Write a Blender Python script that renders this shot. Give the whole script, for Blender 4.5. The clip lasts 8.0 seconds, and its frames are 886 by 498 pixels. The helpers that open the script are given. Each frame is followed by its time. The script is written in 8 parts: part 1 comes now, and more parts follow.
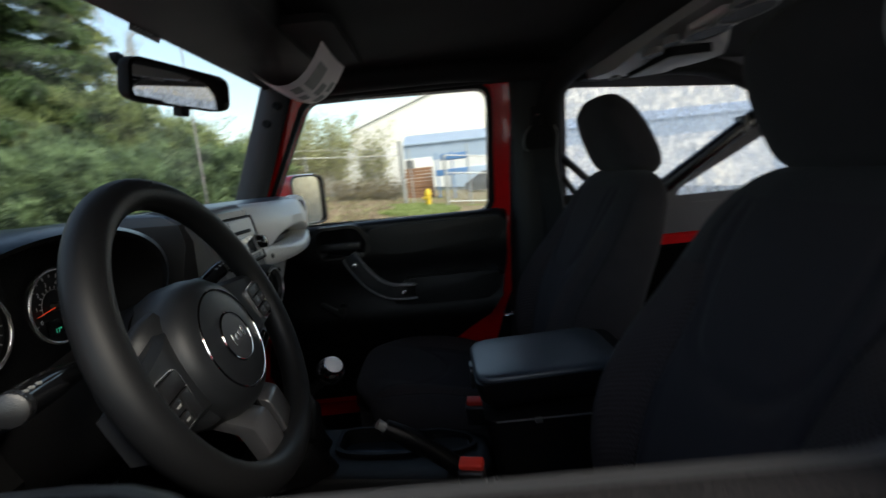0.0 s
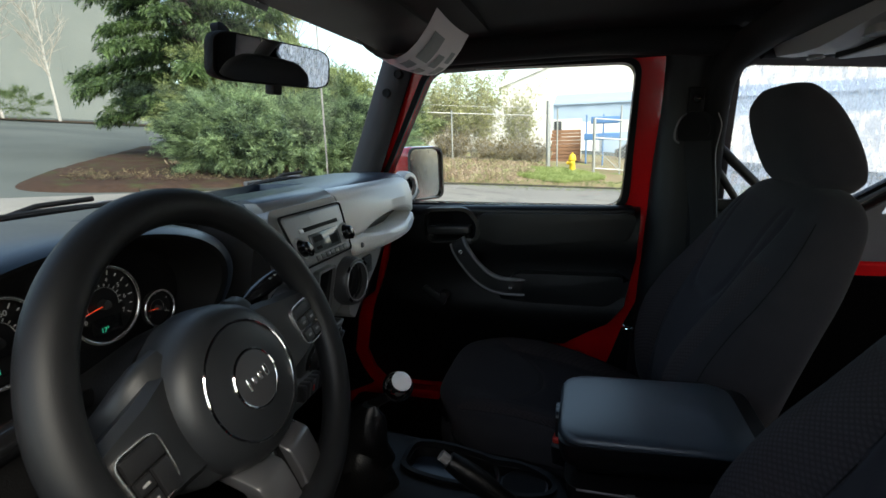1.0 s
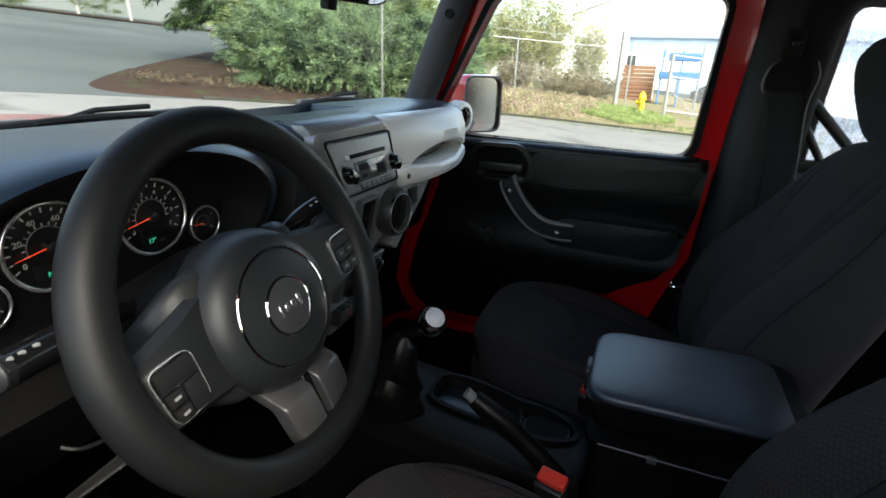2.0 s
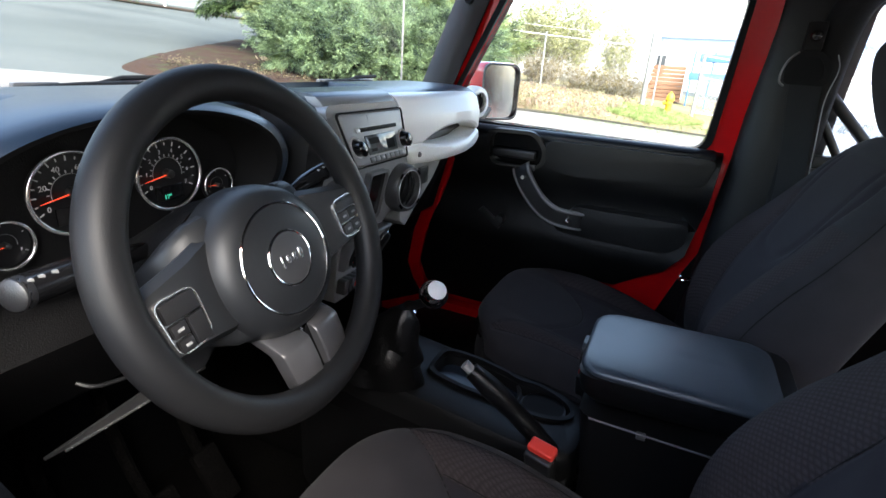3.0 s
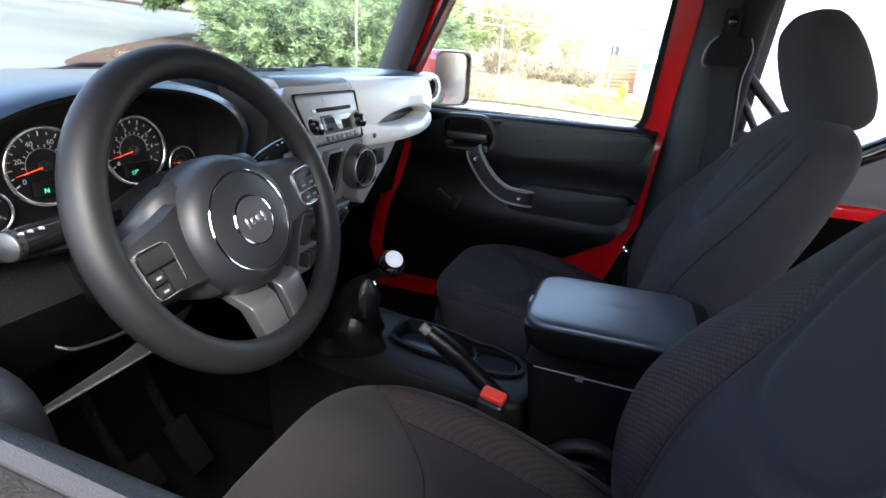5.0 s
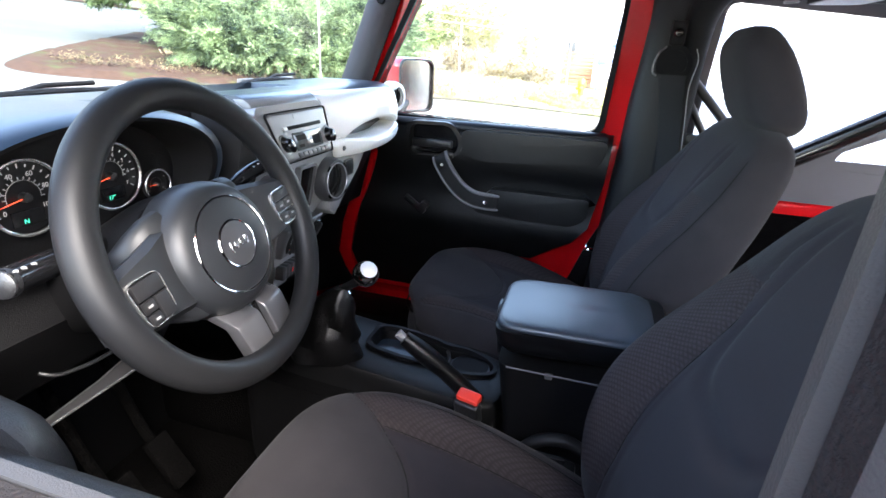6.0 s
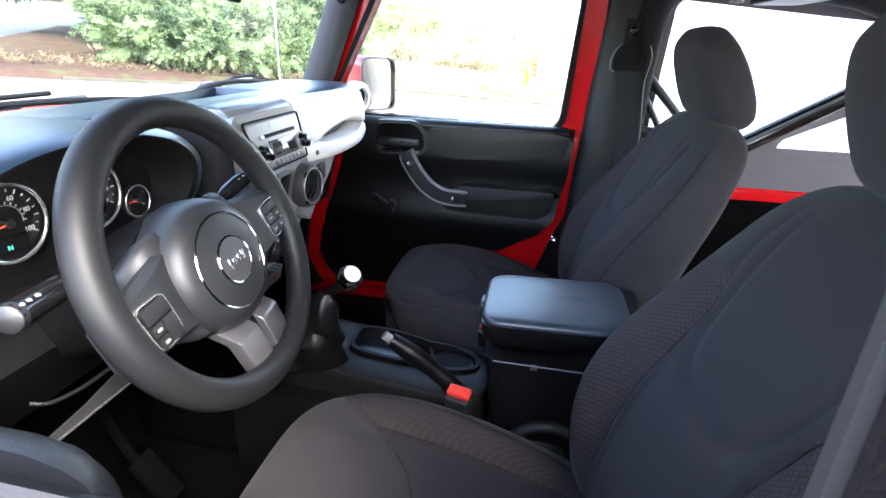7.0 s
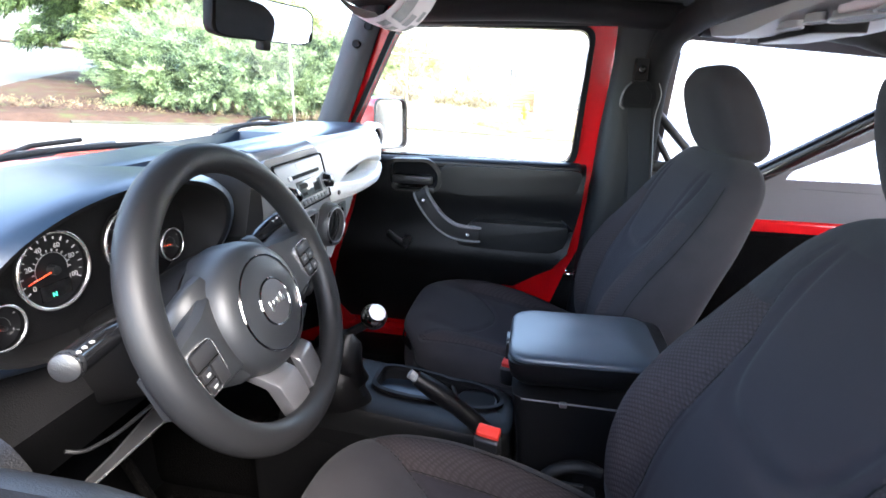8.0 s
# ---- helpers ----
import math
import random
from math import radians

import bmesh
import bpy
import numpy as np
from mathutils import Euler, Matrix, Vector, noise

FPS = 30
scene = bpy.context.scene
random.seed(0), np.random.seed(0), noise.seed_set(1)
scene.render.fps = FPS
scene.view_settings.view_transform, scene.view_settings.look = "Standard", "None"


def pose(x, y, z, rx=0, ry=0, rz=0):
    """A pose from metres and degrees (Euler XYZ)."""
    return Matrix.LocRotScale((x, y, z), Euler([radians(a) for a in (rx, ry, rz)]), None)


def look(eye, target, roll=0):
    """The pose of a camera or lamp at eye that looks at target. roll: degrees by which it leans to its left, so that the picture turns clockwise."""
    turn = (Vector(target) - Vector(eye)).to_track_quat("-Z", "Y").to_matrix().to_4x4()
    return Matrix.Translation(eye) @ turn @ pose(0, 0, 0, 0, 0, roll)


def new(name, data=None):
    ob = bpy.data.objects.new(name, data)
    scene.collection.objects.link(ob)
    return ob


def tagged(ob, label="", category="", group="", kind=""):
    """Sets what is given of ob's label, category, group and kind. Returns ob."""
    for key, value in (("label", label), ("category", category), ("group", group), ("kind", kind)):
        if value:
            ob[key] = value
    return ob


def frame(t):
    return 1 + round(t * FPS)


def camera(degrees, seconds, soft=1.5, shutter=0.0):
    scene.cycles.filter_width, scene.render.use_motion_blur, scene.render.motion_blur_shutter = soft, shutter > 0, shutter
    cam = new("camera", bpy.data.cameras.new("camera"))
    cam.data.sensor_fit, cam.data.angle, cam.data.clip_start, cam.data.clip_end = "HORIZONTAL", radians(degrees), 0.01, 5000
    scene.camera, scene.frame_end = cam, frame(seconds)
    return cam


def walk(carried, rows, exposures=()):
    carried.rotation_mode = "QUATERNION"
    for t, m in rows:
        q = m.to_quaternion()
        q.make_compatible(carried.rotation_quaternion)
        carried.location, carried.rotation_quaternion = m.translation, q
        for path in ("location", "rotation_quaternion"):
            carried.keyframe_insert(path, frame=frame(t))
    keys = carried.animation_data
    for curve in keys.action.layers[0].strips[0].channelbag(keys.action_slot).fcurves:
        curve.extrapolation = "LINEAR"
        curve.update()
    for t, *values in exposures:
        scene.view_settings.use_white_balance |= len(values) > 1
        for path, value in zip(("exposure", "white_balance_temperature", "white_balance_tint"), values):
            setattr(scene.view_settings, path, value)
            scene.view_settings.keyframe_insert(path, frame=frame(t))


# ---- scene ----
cam = camera(82.2, 8.0, shutter=0.5)
PATH = [
    (0, (-0.889, -0.227, 1.346), (1.089, -0.226, 1.053), -6.0),
    (0.5, (-0.779, -0.292, 1.377), (1.141, 0.125, 1.0), -2.5),
    (1, (-0.737, -0.284, 1.406), (1.147, 0.243, 0.99), -1.8),
    (1.5, (-0.712, -0.286, 1.419), (1.156, 0.242, 0.937), -0.2),
    (2, (-0.712, -0.283, 1.413), (1.042, 0.397, 0.734), 2.3),
    (3.3, (-0.738, -0.328, 1.382), (0.981, 0.419, 0.682), 4.1),
    (3.5, (-0.742, -0.332, 1.376), (0.982, 0.419, 0.693), 4.0),
    (4, (-0.755, -0.341, 1.371), (0.984, 0.394, 0.711), 4.0),
    (4.5, (-0.773, -0.357, 1.369), (0.975, 0.326, 0.675), 4.1),
    (5, (-0.793, -0.365, 1.379), (0.97, 0.249, 0.662), 3.5),
    (6.5, (-0.835, -0.355, 1.424), (0.983, 0.045, 0.693), 2.9),
    (7, (-0.846, -0.318, 1.432), (0.984, -0.007, 0.687), 2.3),
    (7.5, (-0.851, -0.294, 1.437), (0.999, 0.012, 0.739), 1.0),
    (8, (-0.856, -0.276, 1.438), (1.018, 0.049, 0.818), 1.3),
]
EXPOSURES = [(0, 1.2, 7500, 4), (1.0, 1.78, 7500, 2), (1.6, 2.02, 7500, 2), (2.2, 2.35, 7400, 4), (3.4, 3.3, 7000, 10), (4.5, 3.5, 7000, 10), (5.2, 3.7, 7000, 10), (6.4, 4.2, 6900, 11), (8, 4.4, 6900, 11)]
walk(cam, [(t, look(eye, target, roll)) for t, eye, target, roll in PATH], EXPOSURES)

# ---- light ----
world = bpy.data.worlds.new("sky")
scene.world = world
world.use_nodes = True
wn = world.node_tree
sky = wn.nodes.new("ShaderNodeTexSky")
sky.sky_type, sky.sun_disc = "NISHITA", False
sky.sun_elevation, sky.sun_rotation = radians(48), radians(226)
sky.air_density, sky.dust_density = 1.0, 2.0
wn.nodes["Background"].inputs["Strength"].default_value = 0.15
wn.links.new(sky.outputs[0], wn.nodes["Background"].inputs["Color"])
sun_data = bpy.data.lights.new("sun", "SUN")
sun_data.energy, sun_data.angle, sun_data.color = 1.15, radians(28), (0.96, 0.98, 1.0)
sun = new("sun", sun_data)
sun.matrix_world = look((-23.7, -22.9, 36), (0, 0, 0))


# ---- materials ----
def material(name, color, rough=0.6, metal=0.0, grain=0.0, grain_size=0.002, vary=0.12, vary_size=0.15, coat=0.0, second=None, spec=0.5, coat_rough=0.08, sheen=0.0):
    """Painted, moulded or woven surface: two-scale colour variation and a fine relief."""
    m = bpy.data.materials.new(name)
    m.use_nodes = True
    nt = m.node_tree
    bsdf = nt.nodes["Principled BSDF"]
    bsdf.inputs["Roughness"].default_value = rough
    bsdf.inputs["Metallic"].default_value = metal
    bsdf.inputs["Coat Weight"].default_value = coat
    bsdf.inputs["Coat Roughness"].default_value = coat_rough
    bsdf.inputs["Specular IOR Level"].default_value = spec
    bsdf.inputs["Sheen Weight"].default_value = sheen
    bsdf.inputs["Sheen Roughness"].default_value = 0.45
    tc = nt.nodes.new("ShaderNodeTexCoord")
    big = nt.nodes.new("ShaderNodeTexNoise")
    big.inputs["Scale"].default_value = 1.0 / vary_size
    big.inputs["Detail"].default_value = 5
    nt.links.new(tc.outputs["Object"], big.inputs["Vector"])
    ramp = nt.nodes.new("ShaderNodeMix")
    ramp.data_type = "RGBA"
    low = [c * (1 - vary) for c in color]
    high = second if second else [min(1, c * (1 + vary)) for c in color]
    ramp.inputs["A"].default_value = (*low, 1)
    ramp.inputs["B"].default_value = (*high, 1)
    nt.links.new(big.outputs["Fac"], ramp.inputs["Factor"])
    nt.links.new(ramp.outputs["Result"], bsdf.inputs["Base Color"])
    if grain:
        fine = nt.nodes.new("ShaderNodeTexNoise")
        fine.inputs["Scale"].default_value = 1.0 / grain_size
        fine.inputs["Detail"].default_value = 3
        nt.links.new(tc.outputs["Object"], fine.inputs["Vector"])
        bump = nt.nodes.new("ShaderNodeBump")
        bump.inputs["Strength"].default_value = grain
        bump.inputs["Distance"].default_value = grain_size
        nt.links.new(fine.outputs["Fac"], bump.inputs["Height"])
        nt.links.new(bump.outputs["Normal"], bsdf.inputs["Normal"])
        # worn patches: roughness drifts with the large noise
        rr = nt.nodes.new("ShaderNodeMapRange")
        rr.inputs["To Min"].default_value = max(0, rough - 0.08)
        rr.inputs["To Max"].default_value = min(1, rough + 0.08)
        nt.links.new(big.outputs["Fac"], rr.inputs["Value"])
        nt.links.new(rr.outputs["Result"], bsdf.inputs["Roughness"])
    return m


def waffle_material(name, color, cell):
    """Woven seat fabric with a raised diamond relief running along the seat."""
    m = material(name, color, 0.9, grain=0.3, grain_size=0.0012, spec=0.15)
    nt = m.node_tree
    bsdf = nt.nodes["Principled BSDF"]
    tc = nt.nodes["Texture Coordinate"]
    sep = nt.nodes.new("ShaderNodeSeparateXYZ")
    nt.links.new(tc.outputs["Object"], sep.inputs[0])

    def maths(op, a, b):
        n = nt.nodes.new("ShaderNodeMath")
        n.operation = op
        for k, v in enumerate((a, b)):
            if v is None:
                continue
            if isinstance(v, float):
                n.inputs[k].default_value = v
            else:
                nt.links.new(v, n.inputs[k])
        return n.outputs[0]
    along = maths("MULTIPLY", maths("SUBTRACT", sep.outputs[1], sep.outputs[2]), math.pi / (cell * 1.25))
    across = maths("MULTIPLY", sep.outputs[0], math.pi / cell)
    one = maths("ABSOLUTE", maths("SINE", maths("ADD", along, across), None), None)
    two = maths("ABSOLUTE", maths("SINE", maths("SUBTRACT", along, across), None), None)
    height = maths("MULTIPLY", one, two)
    b2 = nt.nodes.new("ShaderNodeBump")
    b2.inputs["Strength"].default_value = 0.6
    b2.inputs["Distance"].default_value = 0.0016
    nt.links.new(height, b2.inputs["Height"])
    cm = nt.nodes.new("ShaderNodeMix")
    cm.data_type = "RGBA"
    cm.inputs["A"].default_value = (*[c * 0.80 for c in color], 1)
    cm.inputs["B"].default_value = (*[c * 1.25 for c in color], 1)
    nt.links.new(height, cm.inputs["Factor"])
    nt.links.new(cm.outputs["Result"], bsdf.inputs["Base Color"])
    nt.links.new(nt.nodes["Bump"].outputs["Normal"], b2.inputs["Normal"])
    nt.links.new(b2.outputs["Normal"], bsdf.inputs["Normal"])
    return m


def glass_material(name, tint=(1, 1, 1), rough=0.0, haze=0.0, streaks=False):
    m = bpy.data.materials.new(name)
    m.use_nodes = True
    nt = m.node_tree
    out = nt.nodes["Material Output"]
    trans = nt.nodes.new("ShaderNodeBsdfTransparent")
    trans.inputs["Color"].default_value = (*tint, 1)
    gloss = nt.nodes.new("ShaderNodeBsdfGlossy")
    gloss.inputs["Roughness"].default_value = rough
    face = nt.nodes.new("ShaderNodeLayerWeight")
    face.inputs["Blend"].default_value = 0.5
    p4 = nt.nodes.new("ShaderNodeMath")
    p4.operation = "POWER"
    p4.inputs[1].default_value = 4.0
    nt.links.new(face.outputs["Facing"], p4.inputs[0])
    fres = nt.nodes.new("ShaderNodeMapRange")
    fres.inputs["To Min"].default_value, fres.inputs["To Max"].default_value = 0.02, 0.35
    nt.links.new(p4.outputs[0], fres.inputs["Value"])
    mix = nt.nodes.new("ShaderNodeMixShader")
    nt.links.new(fres.outputs[0], mix.inputs[0])
    nt.links.new(trans.outputs[0], mix.inputs[1])
    nt.links.new(gloss.outputs[0], mix.inputs[2])
    nt.links.new(mix.outputs[0], out.inputs["Surface"])
    if haze:
        # wet, scratched plastic scatters part of the daylight
        soft = nt.nodes.new("ShaderNodeBsdfTranslucent")
        soft.inputs["Color"].default_value = (0.95, 0.96, 1.0, 1)
        both = nt.nodes.new("ShaderNodeMixShader")
        both.inputs[0].default_value = haze
        if streaks:
            # rain runs down the sheet in short broken streaks
            tc = nt.nodes.new("ShaderNodeTexCoord")
            mp = nt.nodes.new("ShaderNodeMapping")
            mp.inputs["Scale"].default_value = (1.0, 1.0, 0.45)
            nz = nt.nodes.new("ShaderNodeTexNoise")
            nz.inputs["Scale"].default_value = 85.0
            nz.inputs["Detail"].default_value = 4.0
            nz.inputs["Roughness"].default_value = 0.7
            rng = nt.nodes.new("ShaderNodeMapRange")
            rng.inputs["From Min"].default_value, rng.inputs["From Max"].default_value = 0.40, 0.62
            rng.inputs["To Min"].default_value, rng.inputs["To Max"].default_value = 0.06, haze * 2.0
            nt.links.new(tc.outputs["Object"], mp.inputs["Vector"])
            nt.links.new(mp.outputs[0], nz.inputs["Vector"])
            nt.links.new(nz.outputs["Fac"], rng.inputs["Value"])
            nt.links.new(rng.outputs[0], both.inputs[0])
        nt.links.new(mix.outputs[0], both.inputs[1])
        nt.links.new(soft.outputs[0], both.inputs[2])
        nt.links.new(both.outputs[0], out.inputs["Surface"])
    return m


def glow_material(name, color, strength):
    m = bpy.data.materials.new(name)
    m.use_nodes = True
    b = m.node_tree.nodes["Principled BSDF"]
    b.inputs["Base Color"].default_value = (*color, 1)
    b.inputs["Emission Color"].default_value = (*color, 1)
    b.inputs["Emission Strength"].default_value = strength
    return m


M = {
    "black_plastic": material("black_plastic", (0.013, 0.013, 0.0142), 0.34, grain=0.35, grain_size=0.0012, spec=0.75),
    # black dash plastic; the blue of the reflected sky is put into its colour
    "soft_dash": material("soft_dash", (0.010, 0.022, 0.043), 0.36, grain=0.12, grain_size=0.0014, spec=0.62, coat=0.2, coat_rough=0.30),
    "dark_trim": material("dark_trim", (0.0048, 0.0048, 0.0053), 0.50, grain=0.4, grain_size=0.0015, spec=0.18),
    "grey_trim": material("grey_trim", (0.045, 0.045, 0.048), 0.38, grain=0.3, grain_size=0.0012, spec=0.7),
    "light_trim": material("light_trim", (0.30, 0.295, 0.285), 0.55, grain=0.25, grain_size=0.0012),
    "leather": material("leather", (0.0090, 0.0093, 0.0104), 0.47, grain=0.2, grain_size=0.0009, spec=0.27, coat=0.02, coat_rough=0.30),
    "pad_vinyl": material("pad_vinyl", (0.0175, 0.0190, 0.0215), 0.44, grain=0.12, grain_size=0.0012, spec=0.50, coat=0.04, coat_rough=0.36),
    # dark vinyl tinted blue: the sky's reflection is put into the colour
    "armrest_vinyl": material("armrest_vinyl", (0.037, 0.048, 0.061), 0.37, grain=0.3, grain_size=0.001, spec=0.85, coat=0.32, coat_rough=0.35),
    "fabric": material("fabric", (0.0345, 0.0322, 0.0356), 0.95, grain=0.6, grain_size=0.001, vary=0.2, vary_size=0.04, spec=0.12, sheen=0.06),
    "fabric_blue": material("fabric_blue", (0.0312, 0.0276, 0.0322), 0.92, grain=0.5, grain_size=0.001, vary=0.15, vary_size=0.05, spec=0.15, sheen=0.05),
    "waffle": waffle_material("waffle", (0.0455, 0.0370, 0.0385), 0.0080),
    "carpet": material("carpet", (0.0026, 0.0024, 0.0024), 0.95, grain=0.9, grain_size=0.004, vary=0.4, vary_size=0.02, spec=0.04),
    "silver": material("silver", (0.94, 0.94, 0.94), 0.36, metal=0.05, grain=0.06, grain_size=0.0006, vary=0.03, spec=0.8),
    "badge_grey": material("badge_grey", (0.10, 0.10, 0.105), 0.30, metal=0.5, grain=0.1, grain_size=0.0008, vary=0.05),
    "dull_silver": material("dull_silver", (0.13, 0.13, 0.135), 0.36, metal=0.3, grain=0.1, grain_size=0.0008, vary=0.05),
    "ring_silver": material("ring_silver", (0.46, 0.46, 0.47), 0.34, metal=0.7, grain=0.08, grain_size=0.0008, vary=0.05),
    "chrome": material("chrome", (0.82, 0.82, 0.82), 0.08, metal=1.0, vary=0.02),
    "red_paint": material("red_paint", (0.62, 0.006, 0.010), 0.18, vary=0.06, vary_size=0.4, spec=0.5, coat=0.7, coat_rough=0.04),
    "rubber": material("rubber", (0.007, 0.007, 0.0077), 0.75, grain=0.3, grain_size=0.002, spec=0.2),
    "gloss_black": material("gloss_black", (0.008, 0.008, 0.009), 0.12, vary=0.05),
    "screen": material("screen", (0.10, 0.115, 0.12), 0.06, vary=0.5, vary_size=0.012, spec=0.8),
    "belt_red": material("belt_red", (0.75, 0.045, 0.03), 0.4, vary=0.05),
    "webbing": material("webbing", (0.010, 0.010, 0.011), 0.8, grain=0.8, grain_size=0.0015),
    "felt": material("felt", (0.011, 0.010, 0.0108), 0.95, grain=0.8, grain_size=0.003, vary=0.45, vary_size=0.012, spec=0.2),
    "soft_top": material("soft_top", (0.0055, 0.0055, 0.006), 0.9, grain=0.5, grain_size=0.002),
    "quarter_fabric": material("quarter_fabric", (0.13, 0.125, 0.135), 0.9, grain=0.4, grain_size=0.002),
    "paper": material("paper", (0.66, 0.58, 0.58), 0.6, vary=0.05),
    "paper_ink": material("paper_ink", (0.16, 0.15, 0.15), 0.6, vary=0.2, vary_size=0.01),
    "mirror": material("mirror", (0.9, 0.9, 0.9), 0.0, metal=1.0, vary=0.0),
    "wet_mirror": material("wet_mirror", (0.62, 0.63, 0.63), 0.04, metal=1.0, grain=0.08, grain_size=0.003, vary=0.30, vary_size=0.012),
    "dial_face": material("dial_face", (0.006, 0.006, 0.007), 0.35, vary=0.05),
    "dial_mark": glow_material("dial_mark", (0.34, 0.34, 0.35), 0.03),
    "needle": glow_material("needle", (0.75, 0.07, 0.03), 0.22),
    "green_lcd": glow_material("green_lcd", (0.03, 0.50, 0.32), 0.22),
    "glass": glass_material("glass", (0.97, 0.985, 0.98)),
    "dial_ink": material("dial_ink", (0.30, 0.30, 0.30), 0.5, vary=0.1),
    # near-black plastic with the shade of hood, slots and wells in its colour
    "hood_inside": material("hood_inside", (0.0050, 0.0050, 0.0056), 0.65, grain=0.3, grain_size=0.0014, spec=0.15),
    "rain": glass_material("rain", (1, 1, 1), 0.05, 0.75),
    "fascia_grey": material("fascia_grey", (0.24, 0.243, 0.25), 0.36, metal=0.25, grain=0.2, grain_size=0.001, spec=0.9),
    "pillar_grey": material("pillar_grey", (0.0100, 0.0106, 0.0120), 0.45, grain=0.35, grain_size=0.0015, spec=0.35),
    "door_trim": material("door_trim", (0.0044, 0.0044, 0.0050), 0.36, grain=0.4, grain_size=0.0015, spec=0.36),
    "handle_grey": material("handle_grey", (0.30, 0.30, 0.305), 0.36, metal=0.2, grain=0.15, grain_size=0.001, vary=0.06),
    "pillar_plastic": material("pillar_plastic", (0.046, 0.046, 0.049), 0.55, grain=0.3, grain_size=0.0012, spec=0.15),
    # paler copy of the seal rubber, with the light on the lip in its colour
    "lip_grey": material("lip_grey", (0.030, 0.030, 0.032), 0.5, grain=0.3, grain_size=0.001),
    "sill_vinyl": material("sill_vinyl", (0.0062, 0.0075, 0.0100), 0.38, grain=0.4, grain_size=0.0012, spec=0.4),
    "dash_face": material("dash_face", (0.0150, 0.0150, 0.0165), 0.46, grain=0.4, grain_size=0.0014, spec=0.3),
    "bezel_bright": material("bezel_bright", (0.74, 0.74, 0.75), 0.20, metal=0.85, vary=0.03),
    "boot_leather": material("boot_leather", (0.0050, 0.0050, 0.0056), 0.30, grain=0.25, grain_size=0.003, spec=0.5),
    "spoke_plate": material("spoke_plate", (0.056, 0.056, 0.060), 0.30, grain=0.2, grain_size=0.001, spec=0.8, coat=0.2, coat_rough=0.24),
    "deck_black": material("deck_black", (0.0075, 0.0077, 0.0084), 0.42, grain=0.4, grain_size=0.0014, spec=0.25),
    "film": glass_material("film", (0.93, 0.93, 0.95), 0.05, 0.30, streaks=True),
}


# ---- mesh tools ----
def empty(name, loc, label="", category="", group="", kind=""):
    ob = new(name)
    ob.empty_display_size = 0.05
    ob.location = loc
    return tagged(ob, label, category, group, kind)


def part(name, bm, mat, parent=None, label="", smooth=True, flat_angle=40):
    me = bpy.data.meshes.new(name)
    bmesh.ops.recalc_face_normals(bm, faces=bm.faces)
    bm.to_mesh(me)
    bm.free()
    mats = mat if isinstance(mat, (list, tuple)) else [mat]
    for k in mats:
        me.materials.append(M[k] if isinstance(k, str) else k)
    if smooth:
        me.polygons.foreach_set("use_smooth", [True] * len(me.polygons))
        me.set_sharp_from_angle(angle=radians(flat_angle))
    ob = new(name, me)
    if parent:
        ob.parent = parent
        at = Vector(parent.location) if parent.type == "EMPTY" else Vector()
        ob.matrix_parent_inverse = Matrix.Translation(-at)
    if label:
        tagged(ob, label)
    return ob


def box(bm, lo, hi, bevel=0.0, seg=2, turn=None):
    """A box from corner lo to corner hi with rounded edges; turn: a matrix about its centre."""
    c = [(a + b) / 2 for a, b in zip(lo, hi)]
    s = [abs(b - a) for a, b in zip(lo, hi)]
    m = Matrix.Translation(c) @ (turn if turn else Matrix()) @ Matrix.Diagonal((*s, 1))
    vs = bmesh.ops.create_cube(bm, size=1, matrix=m)["verts"]
    if bevel:
        es = list({e for v in vs for e in v.link_edges})
        bmesh.ops.bevel(bm, geom=es, offset=bevel, segments=seg, profile=0.6, affect="EDGES", clamp_overlap=True)
    return bm


def loft(bm, loops, closed=True, caps=True, mats=None):
    """Skin between loops of equal length. mats(i, j): material index of the face."""
    rows = [[bm.verts.new(p) for p in loop] for loop in loops]
    n = len(rows[0])
    for i in range(len(rows) - 1):
        for j in range(n if closed else n - 1):
            k = (j + 1) % n
            f = bm.faces.new((rows[i][j], rows[i][k], rows[i + 1][k], rows[i + 1][j]))
            if mats:
                f.material_index = mats(i, j)
    if caps and closed:
        bm.faces.new(rows[0])
        bm.faces.new(rows[-1][::-1])
    return bm


def smooth_path(points, n=8):
    """Catmull-Rom through the points."""
    p = [Vector(q) for q in points]
    p = [p[0] * 2 - p[1]] + p + [p[-1] * 2 - p[-2]]
    out = []
    for i in range(1, len(p) - 2):
        for k in range(n):
            t = k / n
            out.append(0.5 * (2 * p[i] + (p[i + 1] - p[i - 1]) * t + (2 * p[i - 1] - 5 * p[i] + 4 * p[i + 1] - p[i + 2]) * t * t
                              + (3 * p[i] - p[i - 1] - 3 * p[i + 1] + p[i + 2]) * t ** 3))
    out.append(p[-2].copy())
    return out


